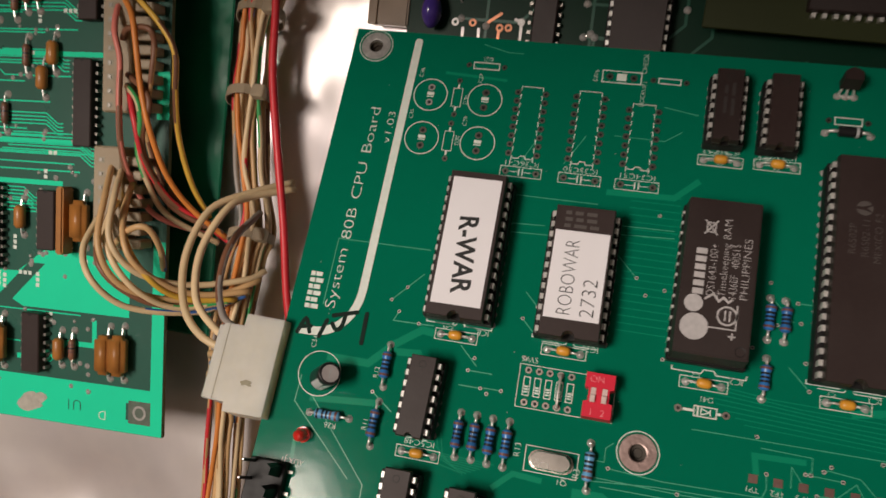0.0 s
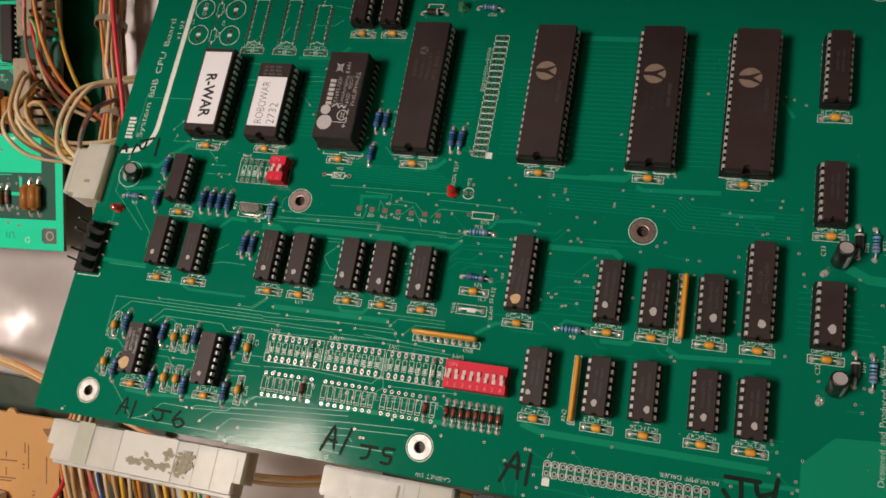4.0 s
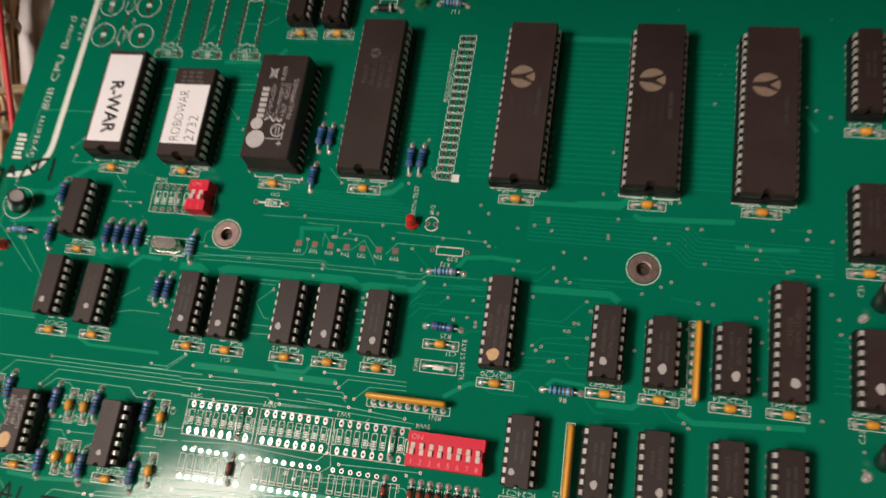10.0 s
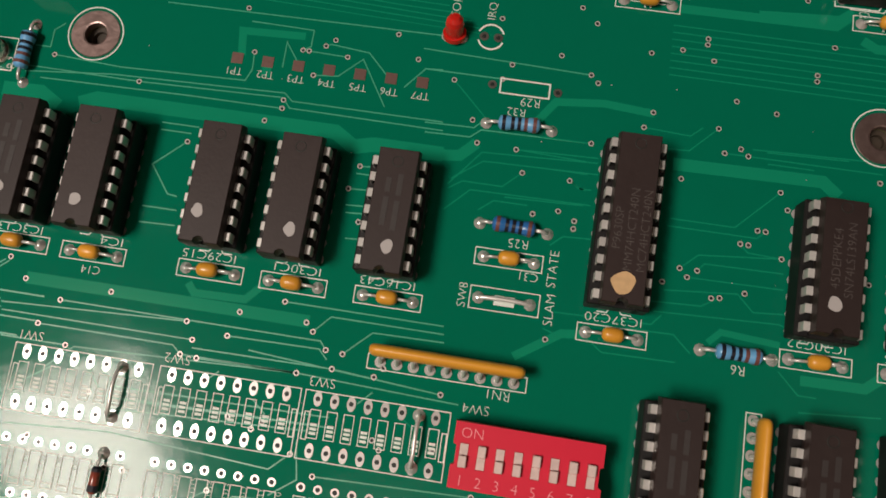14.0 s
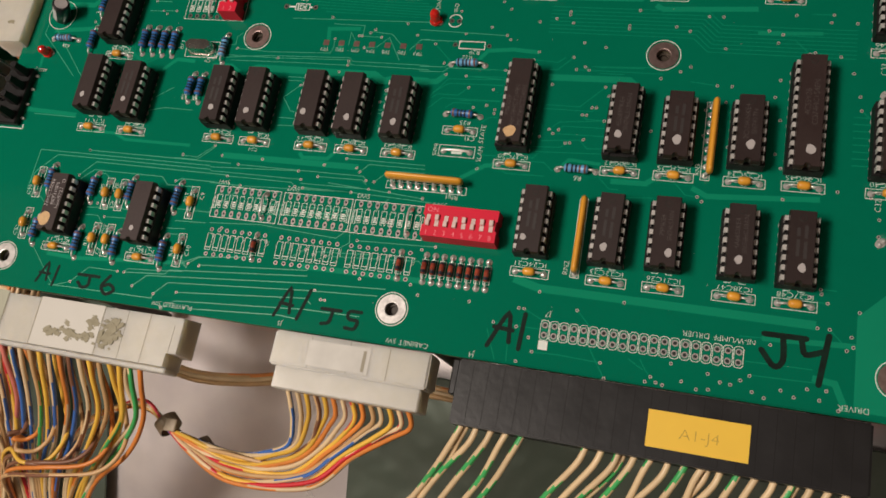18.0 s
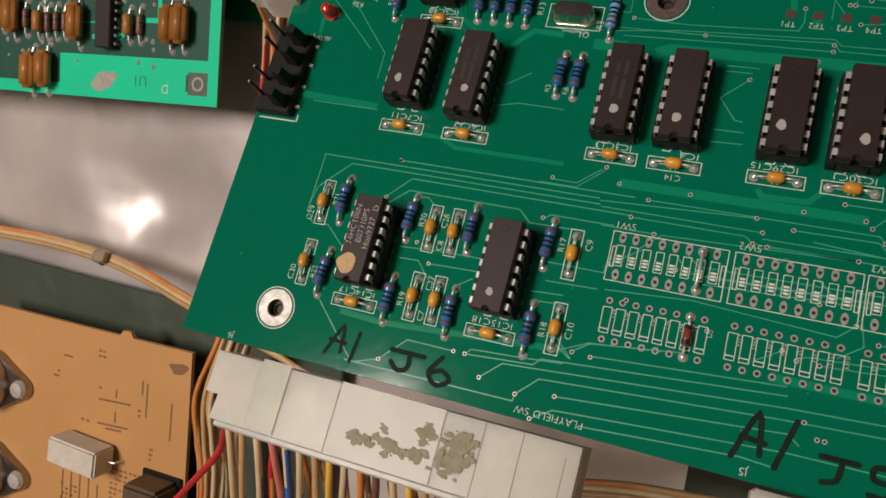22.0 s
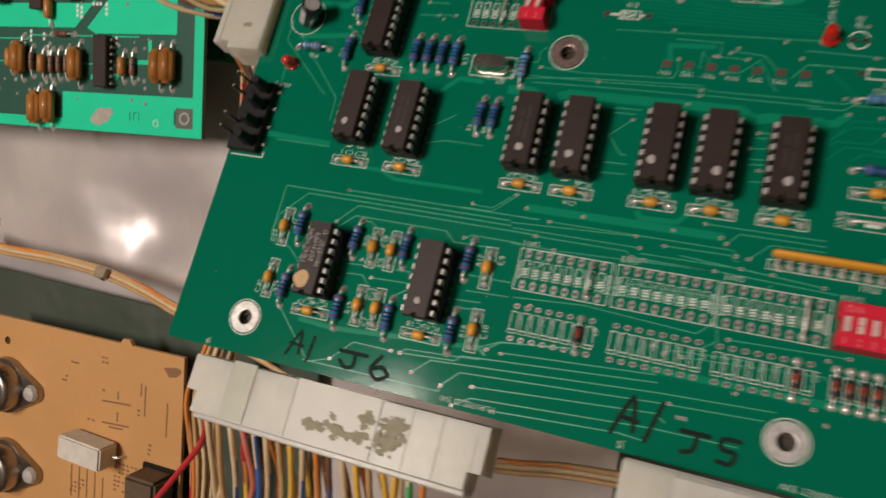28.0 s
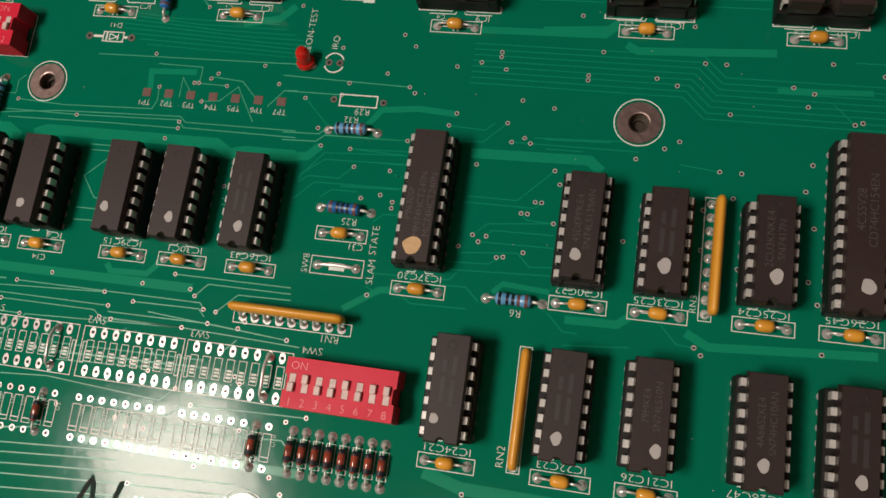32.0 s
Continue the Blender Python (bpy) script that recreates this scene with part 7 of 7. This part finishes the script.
def flat_chip(m, n, label, group, mats=None):
    """A chip soldered straight to a board."""
    key = n
    if key not in FLAT:
        t = thing("integrated_circuit", m, label, "chip", group)
        long_ = n / 2 * 2.54
        part("body", boxed(-3.1, -long_ / 2 - 0.2, 0.8, 3.1, long_ / 2 + 0.2, 4.2, bevel=0.3), PLASTIC, t)
        part("notch", prism(bmesh.new(), circle(0.8, 8, 0, long_ / 2 + 0.1, 180, 180), 4.15, 4.24), SOCKET, t)
        for i in range(n // 2):
            for s in (-1, 1):
                part("pin", boxed(s * 3.9 - 0.7, -long_ / 2 + 0.8 + 2.54 * i, 0, s * 3.9 + 0.2, -long_ / 2 + 1.7 + 2.54 * i, 2.4), OLD_TIN, t)
        FLAT[key] = t
    else:
        t = copy_thing(FLAT[key], m)
    return tagged(t, label, "chip", group)


OLD_TIN = mat("tarnished_pin", (0.34, 0.31, 0.28), 0.4, 1.0, grain=((2, 0.4),))
for u, w, n in ((-26.6, 99.7, 20), (-73.3, 99.1, 16), (-73.7, 136.5, 16), (-75.9, 57.4, 20), (-59.7, 61.0, 20), (-38.8, 64, 14), (-43.8, 25.7, 14), (-25.1, 133.1, 14), (-97, 60, 20), (-97, 98, 20), (-97, 137, 16), (-118, 60, 16), (-120, 98, 16), (-120, 140, 16)):
    flat_chip(on_left(u, w), n, "black chip soldered flat on the older green board", "left board chips")

FILM = {}


def bead(m, kind, label):
    """A capacitor or resistor lying along y with bright joints at both ends."""
    if kind not in FILM:
        t = thing("capacitor" if kind != "res" else "resistor", m, label, "capacitor" if kind != "res" else "resistor", "left board parts")
        if kind == "big":
            b = boxed(-2.7, -6.0, 1.0, 2.7, 6.0, 5.6, bevel=1.3, seg=3)
            part("body", b, TAN_CAP, t, smooth=True)
            reach, rr = 8.2, 0.35
        else:
            r, l = (1.7, 3.4) if kind == "cap" else (1.05, 3.2)
            part("body", lathe(bmesh.new(), [(0, -l), (r * 0.6, -l), (r, -l * 0.75), (r, l * 0.75), (r * 0.6, l), (0, l)], 12, Matrix.Translation((0, 0, r + 0.3)) @ Matrix.Rotation(radians(90), 4, "X")), TAN_CAP if kind == "cap" else OLD_RES, t, smooth=True)
            if kind == "res":
                for v, m2 in ((-1.6, BAND_RED), (-0.5, BAND_DARK), (0.6, BAND_RED)):
                    part("band", lathe(bmesh.new(), [(0.8, v - 0.25), (1.09, v - 0.25), (1.09, v + 0.25), (0.8, v + 0.25)], 12, Matrix.Translation((0, 0, 1.35)) @ Matrix.Rotation(radians(90), 4, "X")), m2, t)
            reach, rr = 5.6, 0.3
        for s in (-1, 1):
            part("lead", tube(bmesh.new(), [(0, s * (reach - 2.6), 1.5), (0, s * (reach - 0.6), 1.2), (0, s * reach, 0.1)], rr, 6), TIN, t)
            part("joint", lathe(bmesh.new(), [(1.25, 0.06), (0.9, 0.6), (0.3, 1.1), (0, 1.1)], 10, Matrix.Translation((0, s * reach, 0))), SOLDER, t, "bright solder joint")
        FILM[kind] = t
        return t
    return copy_thing(FILM[kind], m)


for u, w in ((-18.1, 24.6), (-13.2, 24.9), (-70.4, 8.2), (-77.2, 7.4), (-56.6, 24.4), (-86, 26), (-27.3, 64.6), (-112, 10)):
    bead(on_left(u, w), "big", "fat tan film capacitor on the older green board")
for u, w in ((-35.3, 24.2), (-74.9, 24.2), (-92, 26), (-71.5, 44.5), (-67.6, 60), (-49.6, 64.2), (-61.8, 96), (-38.6, 114.2), (-42.2, 106.7), (-88, 80), (-84, 116)):
    bead(on_left(u, w), "cap", "small tan capacitor on the older green board")
for u, w in ((-63.1, 24.4), (-66.9, 24.3), (-70.8, 24.0), (-81, 25), (-30.9, 24.4), (-88, 60), (-60.5, 134.1), (-52.6, 129.7), (-48.6, 132.1), (-44.4, 132.4), (-48.4, 113.3), (-55.9, 95.7), (-81.6, 133.4), (-86, 134), (-88, 112)):
    bead(on_left(u, w), "res", "brown banded resistor on the older green board")
for u, w in ((-64.6, 123.9), (-65.7, 35.5)):
    bead(on_left(u, w, 90), "res", "brown banded resistor on the older green board")
t = thing("resistor_network", on_left(-32.4, 64.4), "tall tan resistor network standing on the older board", "resistor network")
part("body", boxed(-1.3, -10.2, 1.0, 1.3, 10.2, 6.2, bevel=0.5, seg=2), TAN_CAP, t)
for i in range(8):
    part("pin", boxed(-0.3, -9 + 2.54 * i, 0, 0.3, -8.5 + 2.54 * i, 1.4), TIN, t)


def wafer(m, long_, label):
    t = thing("connector", m, label, "connector", "left board sockets")
    part("housing", boxed(-5.6, -long_ / 2, 0.2, 3.6, long_ / 2, 8.6, bevel=0.5), NYLON_OLD, t)
    for i in range(int(long_ / 4)):
        y = -long_ / 2 + 0.6 + 4 * i
        part("tooth", boxed(3.4, y, 0.4, 9.2, y + 2.7, 7.0, bevel=0.4), NYLON_OLD, t, "tan guide tooth")
        part("slot", boxed(-3.8, y + 0.5, 6.0, -1.8, y + 2.2, 8.65), SEAM, t, "dark contact slot")
        part("contact", boxed(-3.4, y + 0.9, 8.0, -2.4, y + 1.8, 8.9), OLD_TIN, t, "dull contact")
    return t


wafer(on_left(-11.0, 117.7), 41, "yellowed nylon socket with wires on the older board")
wafer(on_left(-13.4, 72.5), 30, "yellowed nylon socket with looping wires")
wafer(on_left(-11.0, 160), 34, "yellowed nylon socket at the top of the older board")

# ---- the tan power board ----
PHENOLIC = mat("tan_phenolic", (0.62, 0.33, 0.13), 0.42, grain=((30, 0.35), (4, 0.12)), other=(0.5, 0.25, 0.09))
CASE = mat("transistor_case", (0.42, 0.37, 0.33), 0.3, 1.0, grain=((4, 0.4),))
BROWN_PRINT = mat("brown_print", (0.26, 0.13, 0.06), 0.6)
CERAMIC = mat("white_ceramic", (0.72, 0.66, 0.58), 0.6, grain=((3, 0.3),))
TANB = on_back(-74.9, -8.6, 19, 1.4) @ Matrix.Scale(1.06, 4)
tanb = thing("circuit_board", TANB, "tan phenolic power board with metal-cased transistors", "circuit board")
part("plate", board_plate([(2, -120), (0, 0), (-24, -0.2), (-25.5, 1.8), (-28.5, 1.8), (-30, -0.2), (-96, -0.4), (-96, -120)], ((-88, -10),), 1.6, 1.6, PHENOLIC, PHENOLIC), PHENOLIC, tanb)
for u, w, l, turn in ((-30.6, -23.6, 14, 4), (-30.9, -32.2, 13.5, 4), (-30, -20.6, 3, 90), (-30, -29, 4, 90), (-30.5, -33.6, 7, 4), (-6.6, -25, 13, 90), (-17, -20, 12, 90), (-19, -16, 5, 90), (-52, -12, 4, 0), (-40, -60, 14, 90), (-44, -60, 14, 90), (-48, -60, 13, 90), (-52, -60, 13, 90), (-36, -62, 14, 90), (-12, -56, 8, 90)):
    part("printed_line", boxed(-l / 2, -0.35, 0, l / 2, 0.35, 0.05), BROWN_PRINT, tanb, at=(u, w, 0), turn=turn)


rng = random.Random(14)
for u, w, rows_, wide in ((-30, -58, 7, 16), (-52, -64, 5, 9), (-37, -20, 1, 5), (-20, -26, 2, 4), (-44, -33, 1, 4), (-58, -20, 2, 4), (-14, -40, 3, 3), (-38, -9, 2, 4)):
    for j in range(rows_):
        for i in range(int(wide / 2)):
            if rng.random() < 0.75:
                part("print_bar", boxed(-0.6, -0.4, 0, rng.uniform(0.3, 0.9), 0.4, 0.05), BROWN_PRINT, tanb, at=(u + 2 * i + rng.uniform(-0.3, 0.3), w + 1.8 * j, 0))


def can_transistor(u, w):
    t = thing("power_transistor", TANB @ Matrix.Translation(Vector((u, w, 0)) * MM), "metal-cased power transistor bolted to the tan board", "transistor", "power transistors")
    oval = circle(11.5, 8, 0, 0, 50, 80) + circle(4.0, 6, -15, 0, 120, 120) + circle(11.5, 8, 0, 0, 230, 80) + circle(4.0, 6, 15, 0, -60, 120)
    part("flange", prism(bmesh.new(), oval, 0.3, 2.4, 0.3), CASE, t)
    part("can", lathe(bmesh.new(), [(10, 2.3), (9.8, 3.4), (9.4, 8.2), (8.6, 9.4), (7, 9.8), (0, 9.9)], 32), CASE, t, smooth=True)
    for s in (-1, 1):
        part("bolt", lathe(bmesh.new(), [(3.4, 2.3), (3.4, 3.0), (2.7, 4.2), (0, 4.7)], 12, Matrix.Translation((s * 15, 0, 0))), TIN, t, "bright screw head")
    return t


can_transistor(-86.5, -28.0)
can_transistor(-86.0, -62.0)
part("stain", prism(bmesh.new(), [(3.4 * (1 + 0.3 * math.sin(3 * a)) * math.cos(a), 2.4 * (1 + 0.3 * math.sin(2 * a + 1)) * math.sin(a)) for a in [i * 0.35 for i in range(18)]], 0.02, 0.06), BROWN_PRINT, tanb, "dark scorched stain", at=(-4.9, -6.5, 0))
t = thing("ceramic_resistor", TANB @ Matrix.Translation(Vector((-39, -42.5, 0)) * MM) @ Matrix.Rotation(radians(-3), 4, "Z"), "white ceramic block resistor on the tan board", "resistor")
part("block", boxed(-10.5, -4.6, 0.8, 10.5, 4.6, 10.0, bevel=0.7, seg=2), CERAMIC, t)
for s in (-1, 1):
    part("lead", tube(bmesh.new(), [(s * 10, 0, 4), (s * 13, 0, 3.5), (s * 14, 0, 0)], 0.45, 6), TIN, t)
t = thing("power_capacitor", TANB @ Matrix.Translation(Vector((-8, -52, 0)) * MM), "squat dark brown block on the tan board", "capacitor")
part("block", boxed(-7, -8, 0.5, 7, 8, 12, bevel=1.2, seg=2), mat("dark_brown_block", (0.13, 0.085, 0.05), 0.6, grain=((4, 0.5),)), t)
part("foot", boxed(-8, -9, 0, 8, 9, 1.2, bevel=0.2), SOCKET, t)


# ---- the board behind the top edge ----
UPPER = on_back(-7.0, 200.6, 3.0, -0.2) @ Matrix.Scale(1.023, 4)
DARK_MASK = mat("dark_green_board", (0.002, 0.024, 0.012), 0.35, grain=((20, 0.4),), other=(0.0015, 0.016, 0.008), spec=0.15)
OLIVE = mat("olive_board", (0.028, 0.034, 0.012), 0.45, grain=((25, 0.4),), other=(0.018, 0.022, 0.008), spec=0.15)
ORANGE_RES = mat("orange_resistor", (0.50, 0.20, 0.09), 0.4, spread=0.15)
upper = thing("circuit_board", UPPER, "dark green sound board half hidden behind the main board", "circuit board")
part("plate", board_plate([(-5.4, -30), (270, -30), (270, 120), (-17, 120), (-17, 30.7), (-6.4, 30.7)], ((262, 90),), 1.6, 1.6, DARK_MASK, EPOXY), DARK_MASK, upper)
up_tracks, up_pads = bmesh.new(), bmesh.new()
rng = random.Random(31)
for i in range(60):
    x, y = rng.uniform(-6, 250), rng.uniform(-8, 70)
    a = rng.uniform(8, 26)
    ribbon(up_tracks, [(x, y), (x + a, y), (x + a + 5, y + 5), (x + a + 5, y + rng.uniform(10, 25))], 0.8, 0.02 + 0.003 * (i % 8))
    for p in ((x, y), (x + a + 5, y + 9)):
        lathe(up_pads, [(1.1, 0.05), (0.7, 0.5), (0, 0.8)], 8, Matrix.Translation((*p, 0)))
part("copper", up_tracks, mat("old_masked_copper", (0.004, 0.075, 0.042), 0.3, grain=((20, 0.3),)), upper, "dark green copper tracks", kind="stuff")
part("joints", up_pads, SOLDER, upper, "solder joints", kind="stuff")


def on_upper(u, w, turn=0.0, h=0.0):
    return UPPER @ Matrix.Translation(Vector((u, w, h)) * MM) @ Matrix.Rotation(radians(turn), 4, "Z")


for u, w, n in ((33.8, 31, 14), (34.1, 8.6, 14), (31, 56, 16), (250, 20, 14)):
    flat_chip(on_upper(u, w), n, "black chip on the dark sound board", "sound board chips")
for u, w in ((59.2, 8.0), (130, 10), (159, 10), (185, 10)):
    t = copy_thing(DIPS[(40, 15.24)][0], on_upper(u, w))
    for c in list(t.children):
        if c.name.split(".")[0] in ("maker_mark", "lettering", "print_bar", "paint_dot"):
            bpy.data.objects.remove(c)
    tagged(t, "long forty-pin black chip on the dark sound board", "chip", "sound board chips")
part("paint_dot", prism(bmesh.new(), [(2.6 * (1 + 0.3 * math.sin(3 * a)) * math.cos(a), 2.2 * math.sin(a)) for a in [i * 0.35 for i in range(18)]], HIGH, HIGH + 0.06), DOT, upper, "grey paint blot", at=(57.5, 25.4, 0))
for i in range(5):
    t = thing("resistor", on_upper(0.5 + 2.8 * i, 36, 90), "orange banded resistor on the dark sound board", "resistor", "sound board resistors")
    turned = Matrix.Translation((0, 0, 1.4)) @ Matrix.Rotation(radians(90), 4, "Y")
    part("body", lathe(bmesh.new(), [(0, -3.2), (0.7, -3.2), (1.2, -2.5), (1.0, -1.2), (1.0, 1.2), (1.2, 2.5), (0.7, 3.2), (0, 3.2)], 12, turned), ORANGE_RES, t, smooth=True)
    for v in (-1, 0.2, 1.2):
        part("band", lathe(bmesh.new(), [(0.8, v - 0.25), (1.05, v - 0.25), (1.05, v + 0.25), (0.8, v + 0.25)], 12, turned), BAND_DARK, t)
    for s in (-1, 1):
        part("lead", tube(bmesh.new(), [(s * 3, 0, 1.4), (s * 5.2, 0, 1.2), (s * 5.6, 0, 0)], 0.3, 6), TIN, t)
t = thing("capacitor", on_upper(2.3, 12.0), "glossy violet-blue drop capacitor on the sound board", "capacitor")
part("body", lathe(bmesh.new(), [(0, 0.6), (1.8, 1.2), (2.8, 3.2), (2.9, 5.4), (2.3, 7.6), (1.2, 9.0), (0, 9.4)], 18, Matrix.Diagonal((1, 1.7, 1, 1))), mat("violet_capacitor", (0.07, 0.04, 0.26), 0.2, grain=((3, 0.3),), coat=0.6), t, smooth=True)
for s in (-1, 1):
    part("lead", tube(bmesh.new(), [(s * 1.2, 0, 1.2), (s * 1.4, 0, 0)], 0.3, 6), TIN, t)
RED_PAD = mat("bare_copper_pad", (0.62, 0.26, 0.14), 0.35, 0.5, grain=((1, 0.4),))
for u, w, m in ((8.2, 10.3, SOLDER), (13.3, 10.4, RED_PAD), (21.2, 9.5, RED_PAD), (23.7, 9.7, RED_PAD), (27.2, 11.5, SOLDER), (-3.4, 32, SOLDER), (-3.8, 22, SOLDER), (16, 34, SOLDER), (22, 22.5, SOLDER), (9.6, 24, SOLDER)):
    part("pad", lathe(bmesh.new(), [(0.5, 0.06), (0.55, 0.2), (1.0, 0.2), (1.15, 0.06)], 14), m, upper, "open ring pad", at=(u, w, 0))
for pts, m in (([(16.8, 9.6), (18.2, 11.2), (21.5, 13.6)], RED_PAD), ([(21.0, 8.6), (21.0, 4)], RED_PAD), ([(15.2, 9.0), (15.4, 4)], SOLDER), ([(10.6, 9.0), (10.6, 4)], SOLDER), ([(25.2, 12.2), (27.2, 11.5), (27.4, 4)], SOLDER), ([(16.2, 29.8), (21.6, 23)], SOLDER)):
    part("jumper", ribbon(bmesh.new(), pts, 0.8, 0.12), m, upper, "bare soldered jumper track")
t = thing("resistor", on_upper(-3.7, 27.0), "orange banded resistor on the dark sound board", "resistor", "sound board resistors")
part("body", lathe(bmesh.new(), [(0, -3.2), (0.7, -3.2), (1.2, -2.5), (1.0, -1.2), (1.0, 1.2), (1.2, 2.5), (0.7, 3.2), (0, 3.2)], 12, Matrix.Translation((0, 0, 1.4)) @ Matrix.Rotation(radians(90), 4, "X")), ORANGE_RES, t, smooth=True)
for s in (-1, 1):
    part("lead", tube(bmesh.new(), [(0, s * 3, 1.4), (0, s * 4.6, 1.2), (0, s * 5, 0)], 0.3, 6), TIN, t)
t = thing("capacitor", on_upper(9.5, 19.8), "small orange bead on the dark sound board", "capacitor")
part("bead", boxed(-1.1, -2.2, 0.2, 1.1, 2.2, 2.2, bevel=0.8, seg=2), CAP_YELLOW, t, smooth=True)
for s in (-1, 1):
    part("lead", tube(bmesh.new(), [(0, s * 2, 1.0), (0, s * 3.6, 0.8), (0, s * 4, 0)], 0.25, 6), TIN, t)
t = thing("edge_block", on_upper(-11.4, 15.2), "translucent brown nylon block beside the sound board", "connector")
part("block", boxed(-6.0, -7.4, -2.7, 5.6, 7.4, 1.2, bevel=0.5, seg=2), mat("brown_nylon", (0.20, 0.125, 0.07), 0.4, grain=((8, 0.4),), coat=0.2), t)
part("rim", boxed(-6.3, -7.6, 1.1, -3.6, 7.6, 1.8, bevel=0.2), bpy.data.materials["brown_nylon"], t)
t = thing("piggyback_board", on_upper(98.6, 36.5, -1, 11), "olive add-on board carried above the sound board", "circuit board")
part("plate", boxed(-23, -25, -1.6, 22, 48, 0, bevel=0.2), OLIVE, t)
part("outline", frame_line(bmesh.new(), 3.9, -7, 14.4, 30, 0.4, 0.05), INK, t)
for s in (-1, 1):
    for k in (-20, 40):
        part("pillar", boxed(s * 18 - 1.5, k - 1.5, -11, s * 18 + 1.5, k + 1.5, -1.5), TIN, t)
part("name_bar", boxed(-17.5, -4, 0, -16.2, 30, 0.06), mat("tan_lettering", (0.34, 0.28, 0.14), 0.6), t)
m = on_upper(92.4, 45.4, 0, 11)
t = copy_thing(DIPS[(28, 15.24)][0], m)
for c in list(t.children):
    if c.name.split(".")[0] in ("maker_mark", "lettering", "print_bar", "paint_dot", "paper_label"):
        for g in list(c.children):
            bpy.data.objects.remove(g)
        bpy.data.objects.remove(c)
tagged(t, "memory chip with a white label on the olive board", "chip", "sound board chips")
label_paper(t, -5.6, -13.5, 5.6, 16)
write("ROBO", 0.5, -2.0, HIGH + 0.14, 5.0, 90, BLACK_INK, t, 15)
t = thing("integrated_circuit", on_upper(108.4, 20.4, 90, 11), "black sixteen-pin chip on the olive board", "chip", "sound board chips")
part("body", boxed(-3.4, -9.5, 0.6, 3.4, 9.5, 4.4, bevel=0.3), PLASTIC, t)
for i in range(7):
    for s in (-1, 1):
        part("pin", boxed(s * 4 - 0.7, -8 + 2.54 * i, 0, s * 4 + 0.4, -7 + 2.54 * i, 2.2), TIN, t)
t = thing("capacitor", on_upper(91.5, 26.2, 0, 11), "small orange bead on the olive board", "capacitor")
part("bead", boxed(-2.6, -1.2, 0.2, 2.6, 1.2, 2.4, bevel=0.9, seg=2), CAP_YELLOW, t, smooth=True)
t = thing("memory_chip", on_upper(238, 4, 0, 0), "memory chip under a grey paper sticker by the wires", "chip")
part("body", boxed(-14, -7, 0.6, 14, 7, 7.0, bevel=0.3), PLASTIC, t)
part("sticker", boxed(-13.5, -5.6, 7.0, 13.5, 5.6, 7.1), mat("grey_sticker", (0.20, 0.155, 0.14), 0.6, grain=((5, 0.4),)), t, "grey paper sticker")
write("2716 TOP", -1.0, -1.5, 7.12, 2.4, 0, GREY_PRINT, t, 18)
# the cabinet side beyond the right edge
sheet("cabinet_side", mat("dark_red_paint", (0.11, 0.012, 0.014), 0.5, grain=((40, 0.4),), bump=(20, 0.1)), 302, -170, 318, 350, -1, 130, "dark red painted cabinet side")
sheet("cabinet_floor_strip", bpy.data.materials["dark_red_paint"], 282, -170, 302, 350, -1, 4, "dark red painted strip below the side plugs")

# ---- the pin header on the side edge ----
t = thing("pin_header", place(-14.6, 53.6), "black four-way keyed pin header at the board edge", "pin header")
part("base", boxed(-4.8, -10.0, 0.1, 4.6, 10.6, 2.6, bevel=0.3), SOCKET, t)
for y in (8.6, 3.6, -2.0, -7.2):
    part("block", prism(bmesh.new(), [(0.4, y - 1.3), (3.6, y - 1.7), (3.8, y + 1.0), (2.2, y + 1.7), (0.4, y + 0.8)], 2.4, 8.6, 0.5), SOCKET, t)
    part("tail", boxed(4.4, y - 0.35, 0.0, 5.8, y + 0.35, 0.7), TIN, t)
for y in (9.7, 5.6, -2.2, -6.1):
    part("pin", boxed(-3.75, y - 0.36, 2.4, -3.05, y + 0.36, 9.2, bevel=0.1), SLEEVE, t, "blackened square pin")
    part("tip", boxed(-3.67, y - 0.28, 9.1, -3.13, y + 0.28, 9.6, bevel=0.12), TIN, t, "bright pin tip")
ribbon(SILK, [(-19.2, 43.0), (-9.0, 43.0)], 0.3, ZS), ribbon(SILK, [(-9.0, 43.0), (-9.0, 44.6)], 0.3, ZS)


# ---- the board's own pieces ----
for name, bm, m, label in (("broad_copper", LINES, TRACE, "masked copper tracks"), ("thin_copper", FINE, THIN, "thin masked copper tracks"), ("plating", VIAS, VIA_TIN, "small plated holes"), ("solder", PADS, SOLDER, "bright solder pads and joints"),
                           ("bare_copper", DULL, DULL_PAD, "dull unused pads"), ("drilling", BORE, HOLE, "drilled holes"), ("silkscreen", SILK, INK, "white printed outlines")):
    part(name, bm, m, cpu_board, label, kind="stuff")
dust = bmesh.new()
rng = random.Random(77)
for k in range(170):
    x, y, r = rng.uniform(-15, 268), rng.uniform(-6, 175), rng.uniform(0.05, 0.13)
    disc(dust, x, y, r, 0.13 + 0.0006 * k, 5)
part("dust", dust, DOT, cpu_board, "tiny pale specks of dust", kind="stuff")
